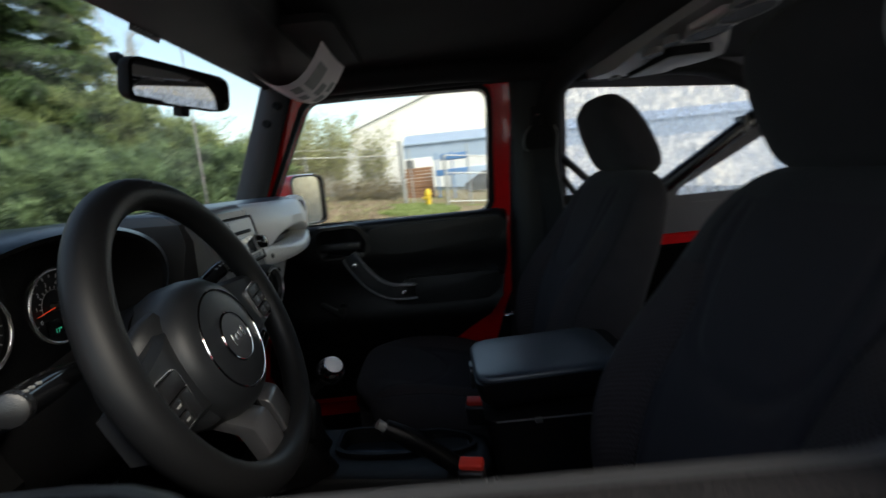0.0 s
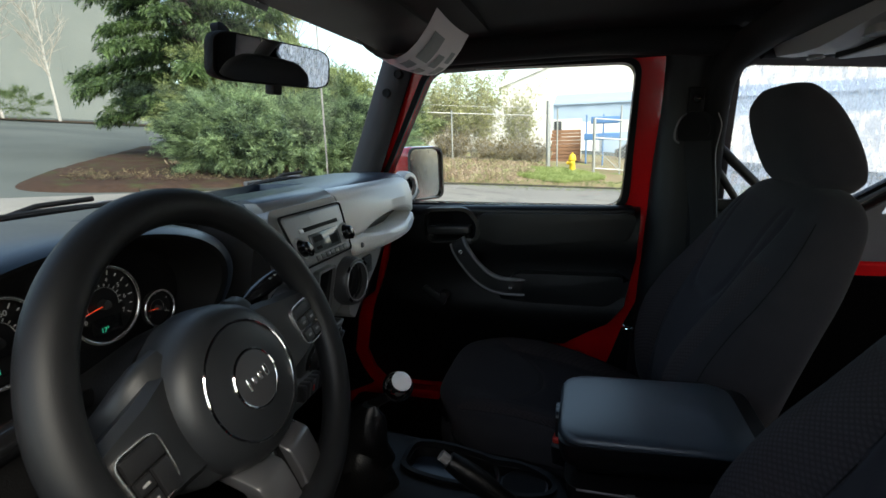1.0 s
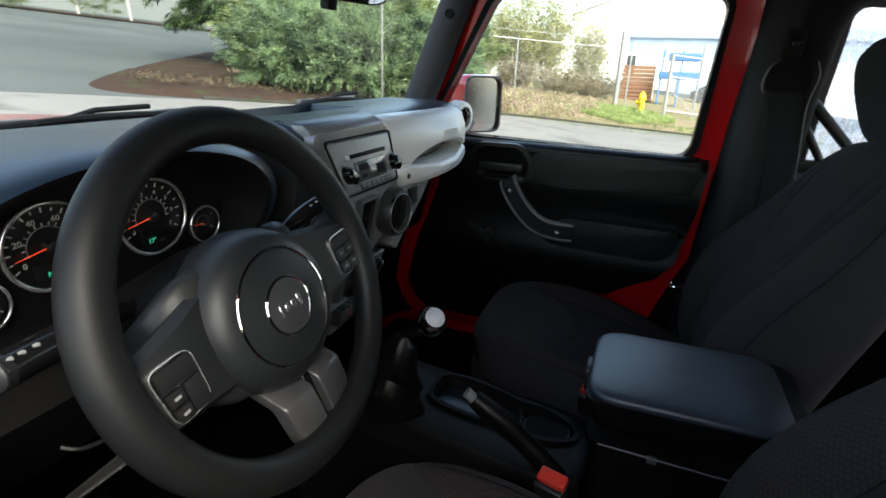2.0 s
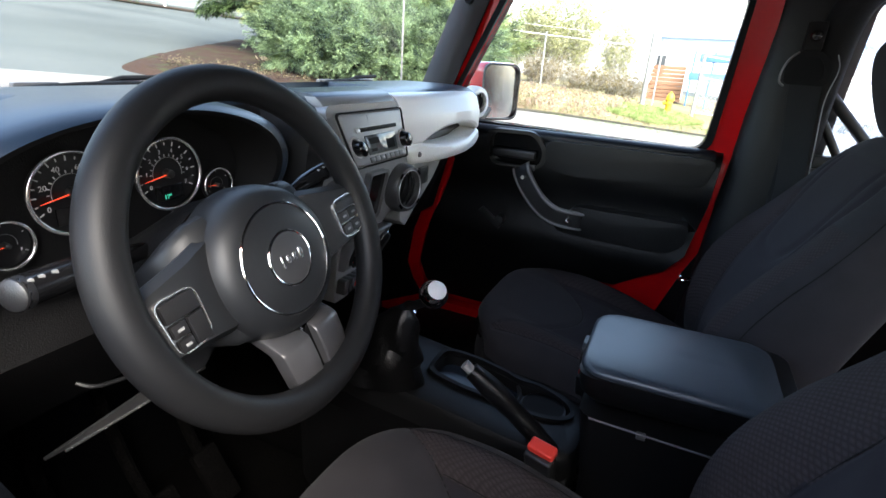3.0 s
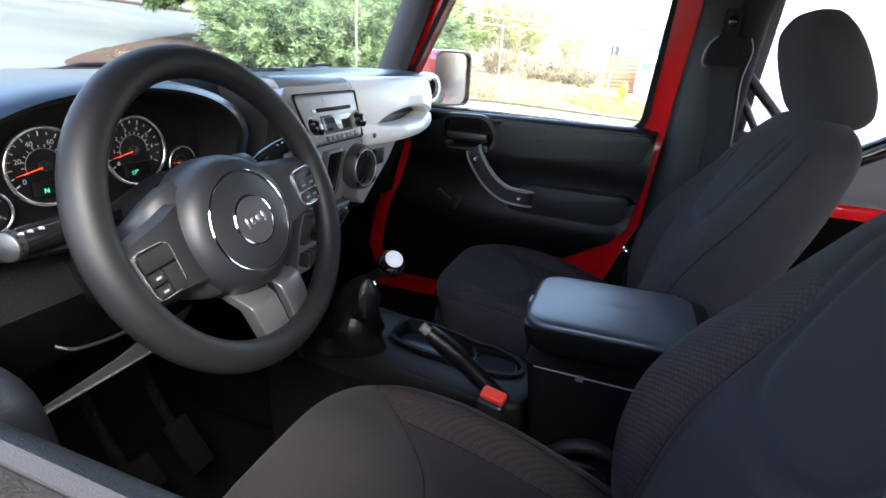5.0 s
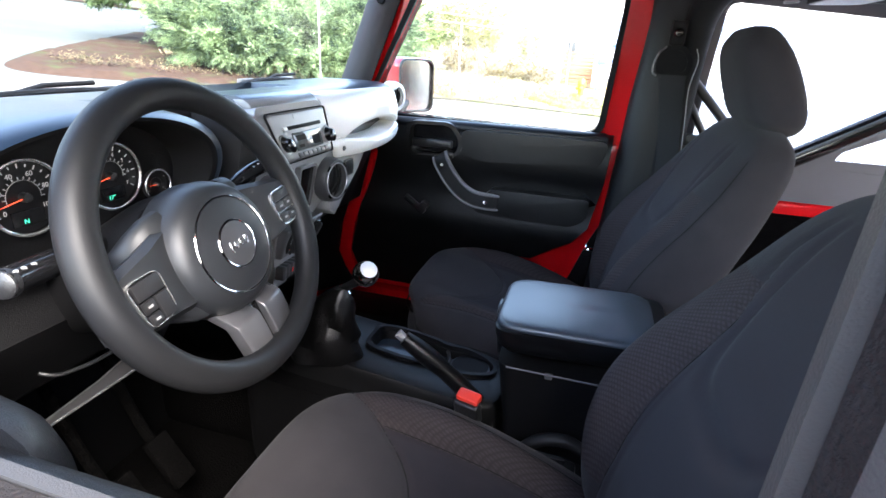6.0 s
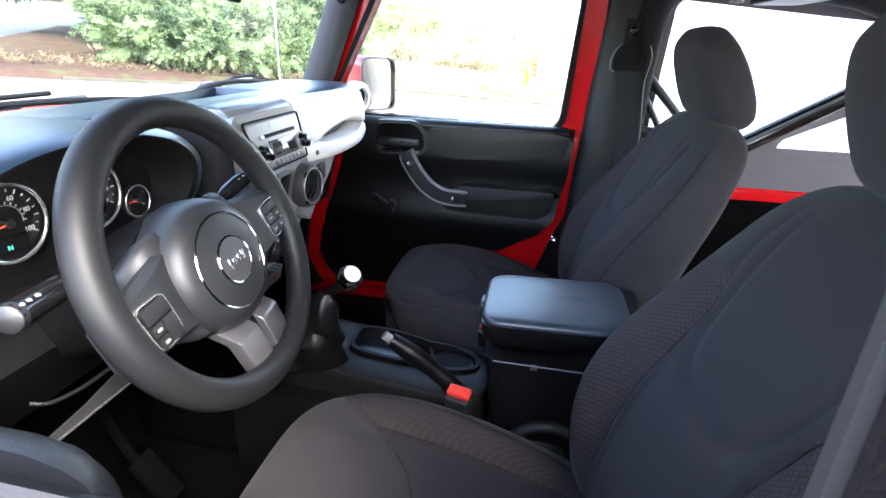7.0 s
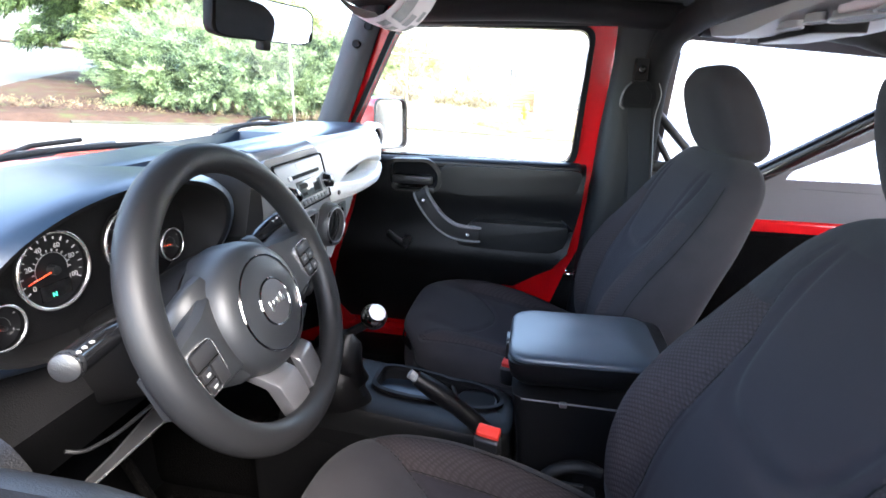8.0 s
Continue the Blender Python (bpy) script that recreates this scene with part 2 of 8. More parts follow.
def tube(bm, points, r, seg=10, closed=False, flat=1.0, taper=None):
    """A round bar along the points; flat squashes it along its second axis."""
    pts = [Vector(p) for p in points]
    n = len(pts)
    loops, ref = [], None
    for i, p in enumerate(pts):
        a = pts[(i - 1) % n] if closed or i else p
        b = pts[(i + 1) % n] if closed or i < n - 1 else p
        d = (b - a).normalized()
        if ref is None:
            ref = d.orthogonal().normalized()
        u = (ref - d * ref.dot(d)).normalized()
        ref = u
        v = d.cross(u)
        rr = r if taper is None else r * taper(i / (n - 1))
        loops.append([p + u * rr * math.cos(2 * math.pi * k / seg) + v * rr * flat * math.sin(2 * math.pi * k / seg) for k in range(seg)])
    if closed:
        loops.append(loops[0])
        rows = [[bm.verts.new(q) for q in loop] for loop in loops[:-1]]
        for i in range(n):
            A, B = rows[i], rows[(i + 1) % n]
            for j in range(seg):
                k = (j + 1) % seg
                bm.faces.new((A[j], A[k], B[k], B[j]))
        return bm
    return loft(bm, loops)


def ring_points(c, rx, rz, m=None, n=48):
    """An ellipse in the x-z plane about c, turned by m."""
    out = []
    for k in range(n):
        a = 2 * math.pi * k / n
        v = Vector((rx * math.cos(a), 0, rz * math.sin(a)))
        out.append(Vector(c) + ((m @ v) if m else v))
    return out


def lathe(bm, profile, m, seg=32):
    """Profile of (radius, height) turned round local z, placed by m."""
    loops = [[m @ Vector((max(r, 1e-5) * math.cos(2 * math.pi * k / seg), max(r, 1e-5) * math.sin(2 * math.pi * k / seg), h)) for k in range(seg)] for r, h in profile]
    return loft(bm, loops)


def prism(bm, outline, axis, lo, hi, bevel=0.0, seg=2):
    """A polygon drawn in the plane across axis ('x': outline of y, z), from lo to hi along it."""
    def place(p, d):
        return {"x": (d, p[0], p[1]), "y": (p[0], d, p[1]), "z": (p[0], p[1], d)}[axis]
    a = [bm.verts.new(place(p, lo)) for p in outline]
    b = [bm.verts.new(place(p, hi)) for p in outline]
    n = len(outline)
    fs = [bm.faces.new(a), bm.faces.new(b[::-1])]
    for i in range(n):
        k = (i + 1) % n
        fs.append(bm.faces.new((a[i], b[i], b[k], a[k])))
    if bevel:
        es = list({e for v in a + b for e in v.link_edges})
        bmesh.ops.bevel(bm, geom=es, offset=bevel, segments=seg, profile=0.6, affect="EDGES", clamp_overlap=True)
    return bm


def rounded(points, r=0.02, n=5):
    """Polygon with rounded corners (2D)."""
    out = []
    k = len(points)
    for i in range(k):
        p, a, b = Vector(points[i]), Vector(points[i - 1]), Vector(points[(i + 1) % k])
        u, v = (a - p), (b - p)
        d = min(r, u.length * 0.45, v.length * 0.45)
        s, e = p + u.normalized() * d, p + v.normalized() * d
        for j in range(n + 1):
            t = j / n
            out.append(tuple((1 - t) ** 2 * s + 2 * t * (1 - t) * p + t * t * e))
    return out


def frame_prism(bm, outer, inner, axis, lo, hi):
    """A flat ring between two outlines of equal length, with thickness."""
    def place(p, d):
        return {"x": (d, p[0], p[1]), "y": (p[0], d, p[1]), "z": (p[0], p[1], d)}[axis]
    L = [[place(p, lo) for p in outer], [place(p, hi) for p in outer], [place(p, hi) for p in inner], [place(p, lo) for p in inner]]
    rows = [[bm.verts.new(q) for q in loop] for loop in L]
    n = len(outer)
    for i in range(4):
        A, B = rows[i], rows[(i + 1) % 4]
        for j in range(n):
            k = (j + 1) % n
            bm.faces.new((A[j], A[k], B[k], B[j]))
    return bm


def text_part(name, body, size, m, mat, parent):
    """Letters of the built-in font as a thin mesh at the pose m."""
    cu = bpy.data.curves.new(name, "FONT")
    cu.body, cu.size, cu.extrude = body, size, size * 0.02
    cu.align_x, cu.align_y = "CENTER", "CENTER"
    tmp = bpy.data.objects.new(name, cu)
    me = bpy.data.meshes.new_from_object(tmp)
    bpy.data.objects.remove(tmp)
    bpy.data.curves.remove(cu)
    bm = bmesh.new()
    bm.from_mesh(me)
    bpy.data.meshes.remove(me)
    bmesh.ops.transform(bm, matrix=m, verts=bm.verts)
    return part(name, bm, mat, parent, smooth=False)


# ---- the car: body, roof and glass ----
RED, BLK = "red_paint", "black_plastic"
WIN = [(0.322, 1.232), (0.127, 1.595), (-0.404, 1.582), (-0.382, 1.218)]  # door window, y and z
WIN_FRAME = [(0.400, 1.20), (0.195, 1.645), (-0.470, 1.635), (-0.470, 1.19)]


def car_body():
    car = empty("off_road_car", (0, 0, 0.45), "red two-door off-road car with black fabric top", "car")
    bm = bmesh.new()
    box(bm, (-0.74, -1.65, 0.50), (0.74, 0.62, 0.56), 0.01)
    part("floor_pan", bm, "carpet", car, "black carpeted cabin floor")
    for x in (-0.42, 0.42):
        bm = bmesh.new()
        box(bm, (x - 0.04, -1.75, 0.36), (x + 0.04, 1.70, 0.498), 0.01)
        part("chassis_rail", bm, "rubber", car, "black chassis rail")
    for y in (1.12, -1.22):
        bm = bmesh.new()
        tube(bm, [(-0.66, y, 0.10 * y + 0.386), (0.66, y, 0.10 * y + 0.386)], 0.045, 12)
        part("axle", bm, "rubber", car, "black axle")
    bm = bmesh.new()
    box(bm, (-0.74, 0.50, 0.55), (0.74, 0.56, 1.26), 0.01)
    part("firewall", bm, "dark_trim", car)
    bm = bmesh.new()
    box(bm, (-0.06, 0.0, 0.55), (0.10, 0.52, 0.80), 0.05, 3)
    part("tunnel", bm, "carpet", car)
    # hood and fenders in front of the windscreen
    bm = bmesh.new()
    prof = [(-0.70, 1.15), (-0.66, 1.205), (-0.4, 1.238), (0, 1.250), (0.4, 1.238), (0.66, 1.205), (0.70, 1.15)]
    loops = []
    for y, k, dz in ((0.60, 1.0, 0.02), (1.1, 0.96, 0.0), (1.7, 0.9, -0.03), (1.76, 0.88, -0.06)):
        loops.append([(x * k, y, z + dz) for x, z in prof] + [(x * k, y, 1.02) for x, z in prof[::-1]])
    loft(bm, loops)
    part("hood", bm, RED, car, "red painted hood")
    bm = bmesh.new()
    box(bm, (-0.68, 0.47, 1.235), (0.68, 0.60, 1.27), 0.01)
    part("cowl", bm, BLK, car, "black cowl panel under the windscreen")
    # side walls below the doors and beside the rear bench
    for sx in (-1, 1):
        bm = bmesh.new()
        box(bm, (sx * 0.70, -0.49, 0.50), (sx * 0.77, 0.56, 0.64), 0.015)
        part("rocker", bm, RED, car)
        bm = bmesh.new()
        box(bm, (sx * 0.715, -1.75, 0.50), (sx * 0.775, -0.485, 1.082), 0.012, 3)
        part("tub_side", bm, RED, car, "red tub side with rolled top edge")
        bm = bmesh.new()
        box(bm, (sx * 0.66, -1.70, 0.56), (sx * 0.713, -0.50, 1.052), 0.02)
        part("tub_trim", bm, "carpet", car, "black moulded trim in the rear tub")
        bm = bmesh.new()
        prism(bm, [(0.300, 1.203), (0.272, 1.19), (0.262, 1.12), (0.345, 0.87), (0.372, 0.76), (0.350, 0.70), (0.31, 0.655), (0.28, 0.60), (0.56, 0.52), (0.56, 1.203)], "x", sx * 0.655, sx * 0.76, 0.008)
        part("hinge_pillar", bm, RED, car, "red hinge pillar beside the footwell")
        bm = bmesh.new()
        prism(bm, [(0.310, 1.200), (0.300, 1.12), (0.388, 0.87), (0.410, 0.76), (0.385, 0.70), (0.345, 0.66), (0.56, 0.56), (0.56, 1.200)], "x", sx * 0.638, sx * 0.654, 0.004)
        part("kick_panel", bm, "dark_trim", car, "black kick panel in the footwell")
        bm = bmesh.new()
        box(bm, (sx * 0.722, -0.56, 0.52), (sx * 0.775, -0.478, 1.20), 0.015)
        part("lock_pillar", bm, RED, car, "red lock pillar behind the door")
        edge = [(-0.300, 0.60), (-0.365, 0.77), (-0.406, 0.89), (-0.436, 0.958), (-0.462, 1.10), (-0.466, 1.20)]
        bm = bmesh.new()
        prism(bm, edge + [(-0.477, 1.20), (-0.477, 0.56), (-0.30, 0.56)], "x", sx * 0.718, sx * 0.768)
        part("body_jamb", bm, "dark_trim", car, "dark door jamb behind the shut line")
        bm = bmesh.new()
        box(bm, (sx * 0.655, -0.47, 0.55), (sx * 0.70, 0.40, 0.645), 0.012)
        part("sill_step", bm, RED, car, "red inner sill step")
        bm = bmesh.new()
        box(bm, (sx * 0.50, -0.47, 0.55), (sx * 0.654, 0.40, 0.625), 0.02)
        part("sill_trim", bm, "dark_trim", car, "black carpet edge along the sill")
    bm = bmesh.new()
    box(bm, (-0.74, -1.80, 0.50), (0.74, -1.74, 1.08), 0.015)
    part("tailgate", bm, RED, car)
    # windscreen frame
    for sx in (-1, 1):
        bm = bmesh.new()
        loops = []
        for y, z in ((0.424, 1.19), (0.395, 1.26), (0.325, 1.43), (0.236, 1.655)):
            loops.append([(sx * 0.640, y + 0.006, z), (sx * 0.628, y - 0.014, z), (sx * 0.622, y - 0.030, z), (sx * 0.624, y - 0.056, z), (sx * 0.632, y - 0.072, z), (sx * 0.650, y - 0.082, z), (sx * 0.688, y - 0.070, z), (sx * 0.692, y + 0.01, z), (sx * 0.66, y + 0.018, z)])
        loft(bm, loops)
        pil = part("windscreen_pillar", bm, "pillar_plastic", car, "grey moulded windscreen pillar trim with two mounting holes")
        for y, z in ((0.242, 1.539), (0.206, 1.586)):
            bm = bmesh.new()
            m = Matrix.Translation((sx * 0.6215, y, z)) @ Euler((0, radians(-90 * sx), radians(sx * -2))).to_matrix().to_4x4()
            lathe(bm, [(0.0, 0.005), (0.0088, 0.005), (0.0094, 0.0068), (0.0108, 0.0064), (0.0120, 0.003), (0.0120, -0.01)], m, 24)
            part("mounting_hole", bm, "hood_inside", pil, "dark round hole")
        bm = bmesh.new()
        tube(bm, [(sx * 0.668, 0.350, 1.21), (sx * 0.664, 0.250, 1.45), (sx * 0.652, 0.165, 1.650)], 0.012, 8)
        part("pillar_seal", bm, "rubber", car)
    bm = bmesh.new()
    loops = []
    for x in (-0.69, -0.4, 0, 0.4, 0.69):
        c = 0.015 * (1 - (x / 0.69) ** 2)
        loops.append([(x, 0.236 + c, 1.634 + c * 0.7), (x, 0.262 + c, 1.68), (x, 0.10, 1.705), (x, 0.02, 1.685), (x, 0.045, 1.650), (x, 0.17, 1.640 + c * 0.7)])
    loft(bm, loops)
    part("windscreen_header", bm, "dark_trim", car, "dark header over the windscreen")
    bm = bmesh.new()
    loops = []
    for x in np.linspace(-0.66, 0.66, 9):
        c = 0.05 * (1 - (x / 0.66) ** 2)
        loops.append([(x, 0.41 + c, 1.26), (x, 0.244 + c * 0.7, 1.66), (x, 0.249 + c * 0.7, 1.662), (x, 0.416 + c, 1.262)])
    loft(bm, loops)
    g = part("windscreen_glass", bm, "glass", car, "clear curved windscreen glass")
    g.visible_shadow = False
    # fabric top
    bm = bmesh.new()
    loops = []
    for y, z in ((0.08, 1.705), (-0.5, 1.70), (-1.1, 1.67), (-1.72, 1.62)):
        loops.append([(-0.76, y, z - 0.05), (-0.70, y, z - 0.012), (0, y, z + 0.01), (0.70, y, z - 0.012), (0.76, y, z - 0.05), (0.74, y, z - 0.06), (0, y, z), (-0.74, y, z - 0.06)])
    loft(bm, loops)
    part("fabric_roof", bm, "soft_top", car, "black fabric roof seen from inside")
    for sx in (-1, 1):
        bm = bmesh.new()
        box(bm, (sx * 0.63, -0.62, 1.592), (sx * 0.735, 0.14, 1.655), 0.018, 3)
        part("door_rail", bm, "soft_top", car, "black padded rail above the door")
        # quarter panel of the fabric top: lower band, upper band, front and rear bands round the clear film
        out = rounded([(-0.575, 1.068), (-0.575, 1.635), (-1.73, 1.595), (-1.73, 1.068)], 0.02)
        inn = rounded([(-0.632, 1.200), (-0.652, 1.566), (-1.285, 1.513), (-1.345, 1.200)], 0.03)
        bm = bmesh.new()
        frame_prism(bm, out, inn, "x", sx * 0.722, sx * 0.727)
        part("quarter_curtain", bm, "quarter_fabric", car, "dark grey fabric curtain round the clear side film")
        bm = bmesh.new()
        prism(bm, inn, "x", sx * 0.723, sx * 0.7245)
        f = part("side_film", bm, "film", car, "clear plastic side window film with rain drops")
        f.visible_shadow = False
        if sx > 0:
            rnd = random.Random(4)
            bm = bmesh.new()
            for k in range(2200):
                y, z = rnd.uniform(-1.33, -0.64), rnd.uniform(1.205, 1.52) if rnd.random() < 0.8 else rnd.uniform(1.205, 1.35)
                r = rnd.uniform(0.0006, 0.0018)
                bmesh.ops.create_icosphere(bm, subdivisions=1, radius=1, matrix=Matrix.Translation((0.726, y, z)) @ Matrix.Diagonal((0.0006, r * 0.8, r * rnd.uniform(1, 2.2), 1)))
            tagged(part("rain_drops", bm, "rain", car), "scattered small rain drops on the clear film", kind="stuff")
    bm = bmesh.new()
    out = rounded([(-0.74, 1.08), (-0.74, 1.62), (0.74, 1.62), (0.74, 1.08)], 0.02)
    inn = rounded([(-0.60, 1.18), (-0.56, 1.54), (0.56, 1.54), (0.60, 1.18)], 0.05)
    frame_prism(bm, out, inn, "y", -1.745, -1.735)
    part("rear_curtain", bm, "soft_top", car)
    bm = bmesh.new()
    prism(bm, inn, "y", -1.741, -1.739)
    f = part("rear_film", bm, "film", car, "clear plastic rear window film")
    f.visible_shadow = False
    return car


car = car_body()


def road_wheel(x, y):
    """A tyre on a steel rim, standing on the sloping lot."""
    z = 0.10 * y + 0.386
    w = empty("road_wheel", (x, y, z - 0.38), "black off-road tyre on a silver rim under the car", "wheel", "road wheels")
    m = Matrix.Translation((x, y, z)) @ Euler((0, radians(90 if x > 0 else -90), 0)).to_matrix().to_4x4()
    bm = bmesh.new()
    lathe(bm, [(0.225, 0.09), (0.30, 0.115), (0.365, 0.105), (0.38, 0.08), (0.38, -0.08), (0.365, -0.105), (0.30, -0.115), (0.225, -0.09), (0.225, 0.09)], m, 48)
    part("tyre", bm, "rubber", w, "black ribbed tyre")
    bm = bmesh.new()
    lathe(bm, [(0.0, 0.03), (0.06, 0.035), (0.08, 0.02), (0.19, 0.05), (0.223, 0.085), (0.223, -0.085), (0.0, -0.05)], m, 40)
    rim = part("rim", bm, "ring_silver", w, "silver rim")
    for k in range(5):
        a = 2 * math.pi * k / 5
        bm = bmesh.new()
        lathe(bm, [(0.0, 0.05), (0.010, 0.048), (0.012, 0.02)], m @ Matrix.Translation((0.10 * math.cos(a), 0.10 * math.sin(a), 0)), 8)
        part("wheel_nut", bm, "chrome", rim)


for x in (-0.72, 0.72):
    for y in (1.12, -1.22):
        road_wheel(x, y)


def door(sx, name, label, glass):
    """A full door with painted shell and window frame; sx: side of the car."""
    d = empty(name, (sx * 0.73, 0, 0.6), label, "car door")
    n = 6
    outer, inner = rounded(WIN_FRAME, 0.05, n), rounded(WIN, 0.04, n)
    if not glass:
        outer, inner = rounded([(y - (0.045 if y < 0 else 0), z) for y, z in WIN_FRAME], 0.05, n), rounded([(y - (0.036 if y < 0 else 0), z) for y, z in WIN], 0.04, n)
    bm = bmesh.new()
    frame_prism(bm, outer, inner, "x", sx * (0.700 if glass else 0.749), sx * (0.742 if glass else 0.785))
    fr = part("window_frame", bm, RED, d, "red painted window frame")
    # the window surround leans inwards towards the top
    for v in fr.data.vertices:
        v.co.x -= sx * 0.09 * max(0, v.co.z - 1.22)
    mid = [tuple(Vector(a) * 1.0 + (Vector(b) - Vector(a)) * 0.20) for a, b in zip(inner, outer)]
    layers = [("window_seal", mid, 0.690, 0.7455, "rubber", "black rubber window seal")]
    if not glass:
        layers = [("inner_seal", outer, 0.699, 0.706, "lip_grey", "inner rubber window lip, painted grey as lit"), ("felt_channel", outer, 0.707, 0.726, "felt", "dark felt glass channel"),
                  ("seal_groove", outer, 0.727, 0.731, "rubber", "black groove in the seal"), ("outer_seal", outer, 0.732, 0.748, "grey_trim", "grey outer window seal")]
    for nm, ring, a, b, mt, lb in layers:
        bm = bmesh.new()
        frame_prism(bm, ring, [tuple(Vector(p) + (Vector(q) - Vector(p)) * {"felt_channel": 0.06, "seal_groove": 0.25}.get(nm, 0.0)) for p, q in zip(inner, ring)], "x", sx * a, sx * b)
        fs = part(nm, bm, mt, d, lb)
        for v in fs.data.vertices:
            v.co.x -= sx * 0.09 * max(0, v.co.z - 1.22)
    bm = bmesh.new()
    shell = [(0.45, 0.62), (-0.30, 0.62), (-0.363, 0.77), (-0.403, 0.89), (-0.433, 0.958), (-0.459, 1.10), (-0.463, 1.20), (0.385, 1.205), (0.43, 0.90)]
    prism(bm, rounded(shell, 0.012, 3), "x", sx * 0.705, sx * 0.765, 0.006)
    part("door_shell", bm, RED, d, "red painted door shell")
    # moulded inner panel: lofted from front to rear with a rounded top roll and a recess
    bm = bmesh.new()
    def panel(y):
        low = 0.66 + 0.16 * min(1, max(0, (-0.05 - y) / 0.18))
        top = 1.215
        a = sx * 1
        return [(a * 0.722, y, top), (a * 0.700, y, top + 0.004), (a * 0.672, y, top - 0.006), (a * 0.657, y, top - 0.028), (a * 0.656, y, 1.12),
                (a * 0.663, y, 1.085), (a * 0.670, y, 1.06), (a * 0.671, y, 1.02), (a * 0.668, y, 0.975), (a * 0.658, y, 0.950), (a * 0.655, y, 0.90),
                (a * 0.668, y, max(0.87, low + 0.01)), (a * 0.676, y, max(0.80, low + 0.005)), (a * 0.690, y, low), (a * 0.716, y, low)]
    loft(bm, [panel(y) for y in (0.318, 0.30, 0.27, 0.2, 0.1, 0.0, -0.1, -0.15, -0.2, -0.24, -0.28, -0.32, -0.36, -0.385, -0.392)])
    # the rear edge slants with the shut line, the front edge with the hinge pillar
    for v in bm.verts:
        y, z = v.co.y, v.co.z
        if y < -0.12:
            rear = float(np.interp(z, (0.62, 0.834, 0.904, 0.949, 1.079, 1.217), (-0.02, -0.250, -0.363, -0.398, -0.423, -0.430)))
            v.co.y = -0.12 + (y + 0.12) * (rear + 0.12) / (-0.392 + 0.12)
        elif y > 0.15:
            v.co.y += 0.50 * max(0, 1.12 - z) * min(1, (y - 0.15) / 0.135)
        if not glass:
            v.co.x += sx * 0.018
            v.co.z -= 0.024 * max(0, min(1, (z - 1.0) / 0.2))
    part("inner_panel", bm, "door_trim", d, "black moulded inner door panel")
    # soft rolled capping along the window sill
    bm = bmesh.new()
    loops = []
    for y, k in ((0.322, 0.75), (0.31, 1.0), (0.0, 1.0), (-0.25, 1.0), (-0.405, 1.0), (-0.415, 0.75)):
        loops.append([(sx * ((0.678 if glass else 0.694) + 0.021 * k * math.cos(a)), y, (1.207 if glass else 1.190) + 0.018 * k * math.sin(a)) for a in np.linspace(radians(-20), radians(200), 12)])
    loft(bm, loops)
    part("top_roll", bm, "sill_vinyl", d, "smooth rolled sill capping")
    # release handle in its bowl
    bm = bmesh.new()
    bo = rounded([(0.160, 1.222), (0.158, 1.122), (0.002, 1.122), (-0.010, 1.170), (0.024, 1.222)], 0.03)
    bi = [tuple(Vector((0.08, 1.155)) + (Vector(p) - Vector((0.08, 1.155))) * 0.86) for p in bo]
    frame_prism(bm, bo, bi, "x", sx * 0.622, sx * 0.664)
    for v in bm.verts:
        if abs(v.co.x) < 0.64:
            v.co.x += sx * 0.030 * max(0, min(1, (0.13 - v.co.y) / 0.13))
    part("handle_bezel", bm, "door_trim", d, "black raised bezel round the door release")
    if not glass:
        # a deep pull cup bulges inwards at the front of the sill
        bm = bmesh.new()
        loops = []
        for y, k in ((-0.104, 0.2), (-0.100, 0.45), (-0.088, 0.72), (-0.068, 0.92), (-0.04, 1.0), (0.10, 1.0), (0.16, 0.8), (0.18, 0.2)):
            loops.append([(sx * (0.678 - 0.042 * k * math.sin(a)), y, 1.156 + 0.066 * (0.6 + 0.4 * k) * math.cos(a)) for a in np.linspace(0, math.pi, 18)])
        loft(bm, loops)
        part("pull_cup", bm, "sill_vinyl", d, "bulging black pull cup on the door")
    bm = bmesh.new()
    prism(bm, bi, "x", sx * 0.6545, sx * 0.659)
    part("handle_bowl", bm, "gloss_black", d)
    bm = bmesh.new()
    box(bm, (sx * 0.632, 0.020, 1.146), (sx * 0.648, 0.145, 1.170), 0.006, 3)
    box(bm, (sx * 0.640, 0.018, 1.118), (sx * 0.652, 0.045, 1.134), 0.003, 2)
    part("release_handle", bm, BLK, d, "black door release lever")
    # slanted grab handle with two bolts
    bm = bmesh.new()
    path = smooth_path([(sx * 0.648, 0.060, 1.128), (sx * 0.630, 0.046, 1.105), (sx * 0.620, 0.016, 1.066), (sx * 0.618, -0.018, 1.032), (sx * 0.619, -0.060, 1.010), (sx * 0.628, -0.115, 1.003), (sx * 0.648, -0.150, 1.001)], 6)
    loops = []
    for i, p in enumerate(path):
        a, b = path[max(0, i - 1)], path[min(len(path) - 1, i + 1)]
        t = (b - a).normalized()
        w = Vector((0, -t.z, t.y)).normalized() * 0.026
        o = Vector((sx * 0.011, 0, 0))
        loops.append([p + w, p + w * 0.93 - o, p + w * 0.80 - o * 1.15, p + w * 0.68 - o, p + w * 0.60 - o * 0.75, p - w * 0.60 - o * 0.75, p - w * 0.68 - o, p - w * 0.80 - o * 1.15, p - w * 0.93 - o, p - w, p - w * 0.6 + o, p + w * 0.6 + o])
    loft(bm, loops, mats=lambda i, j: 1 if 3 <= j <= 5 else 0)
    gh = part("grab_handle", bm, ["handle_grey", "black_plastic"], d, "black grab handle with raised grey edges")
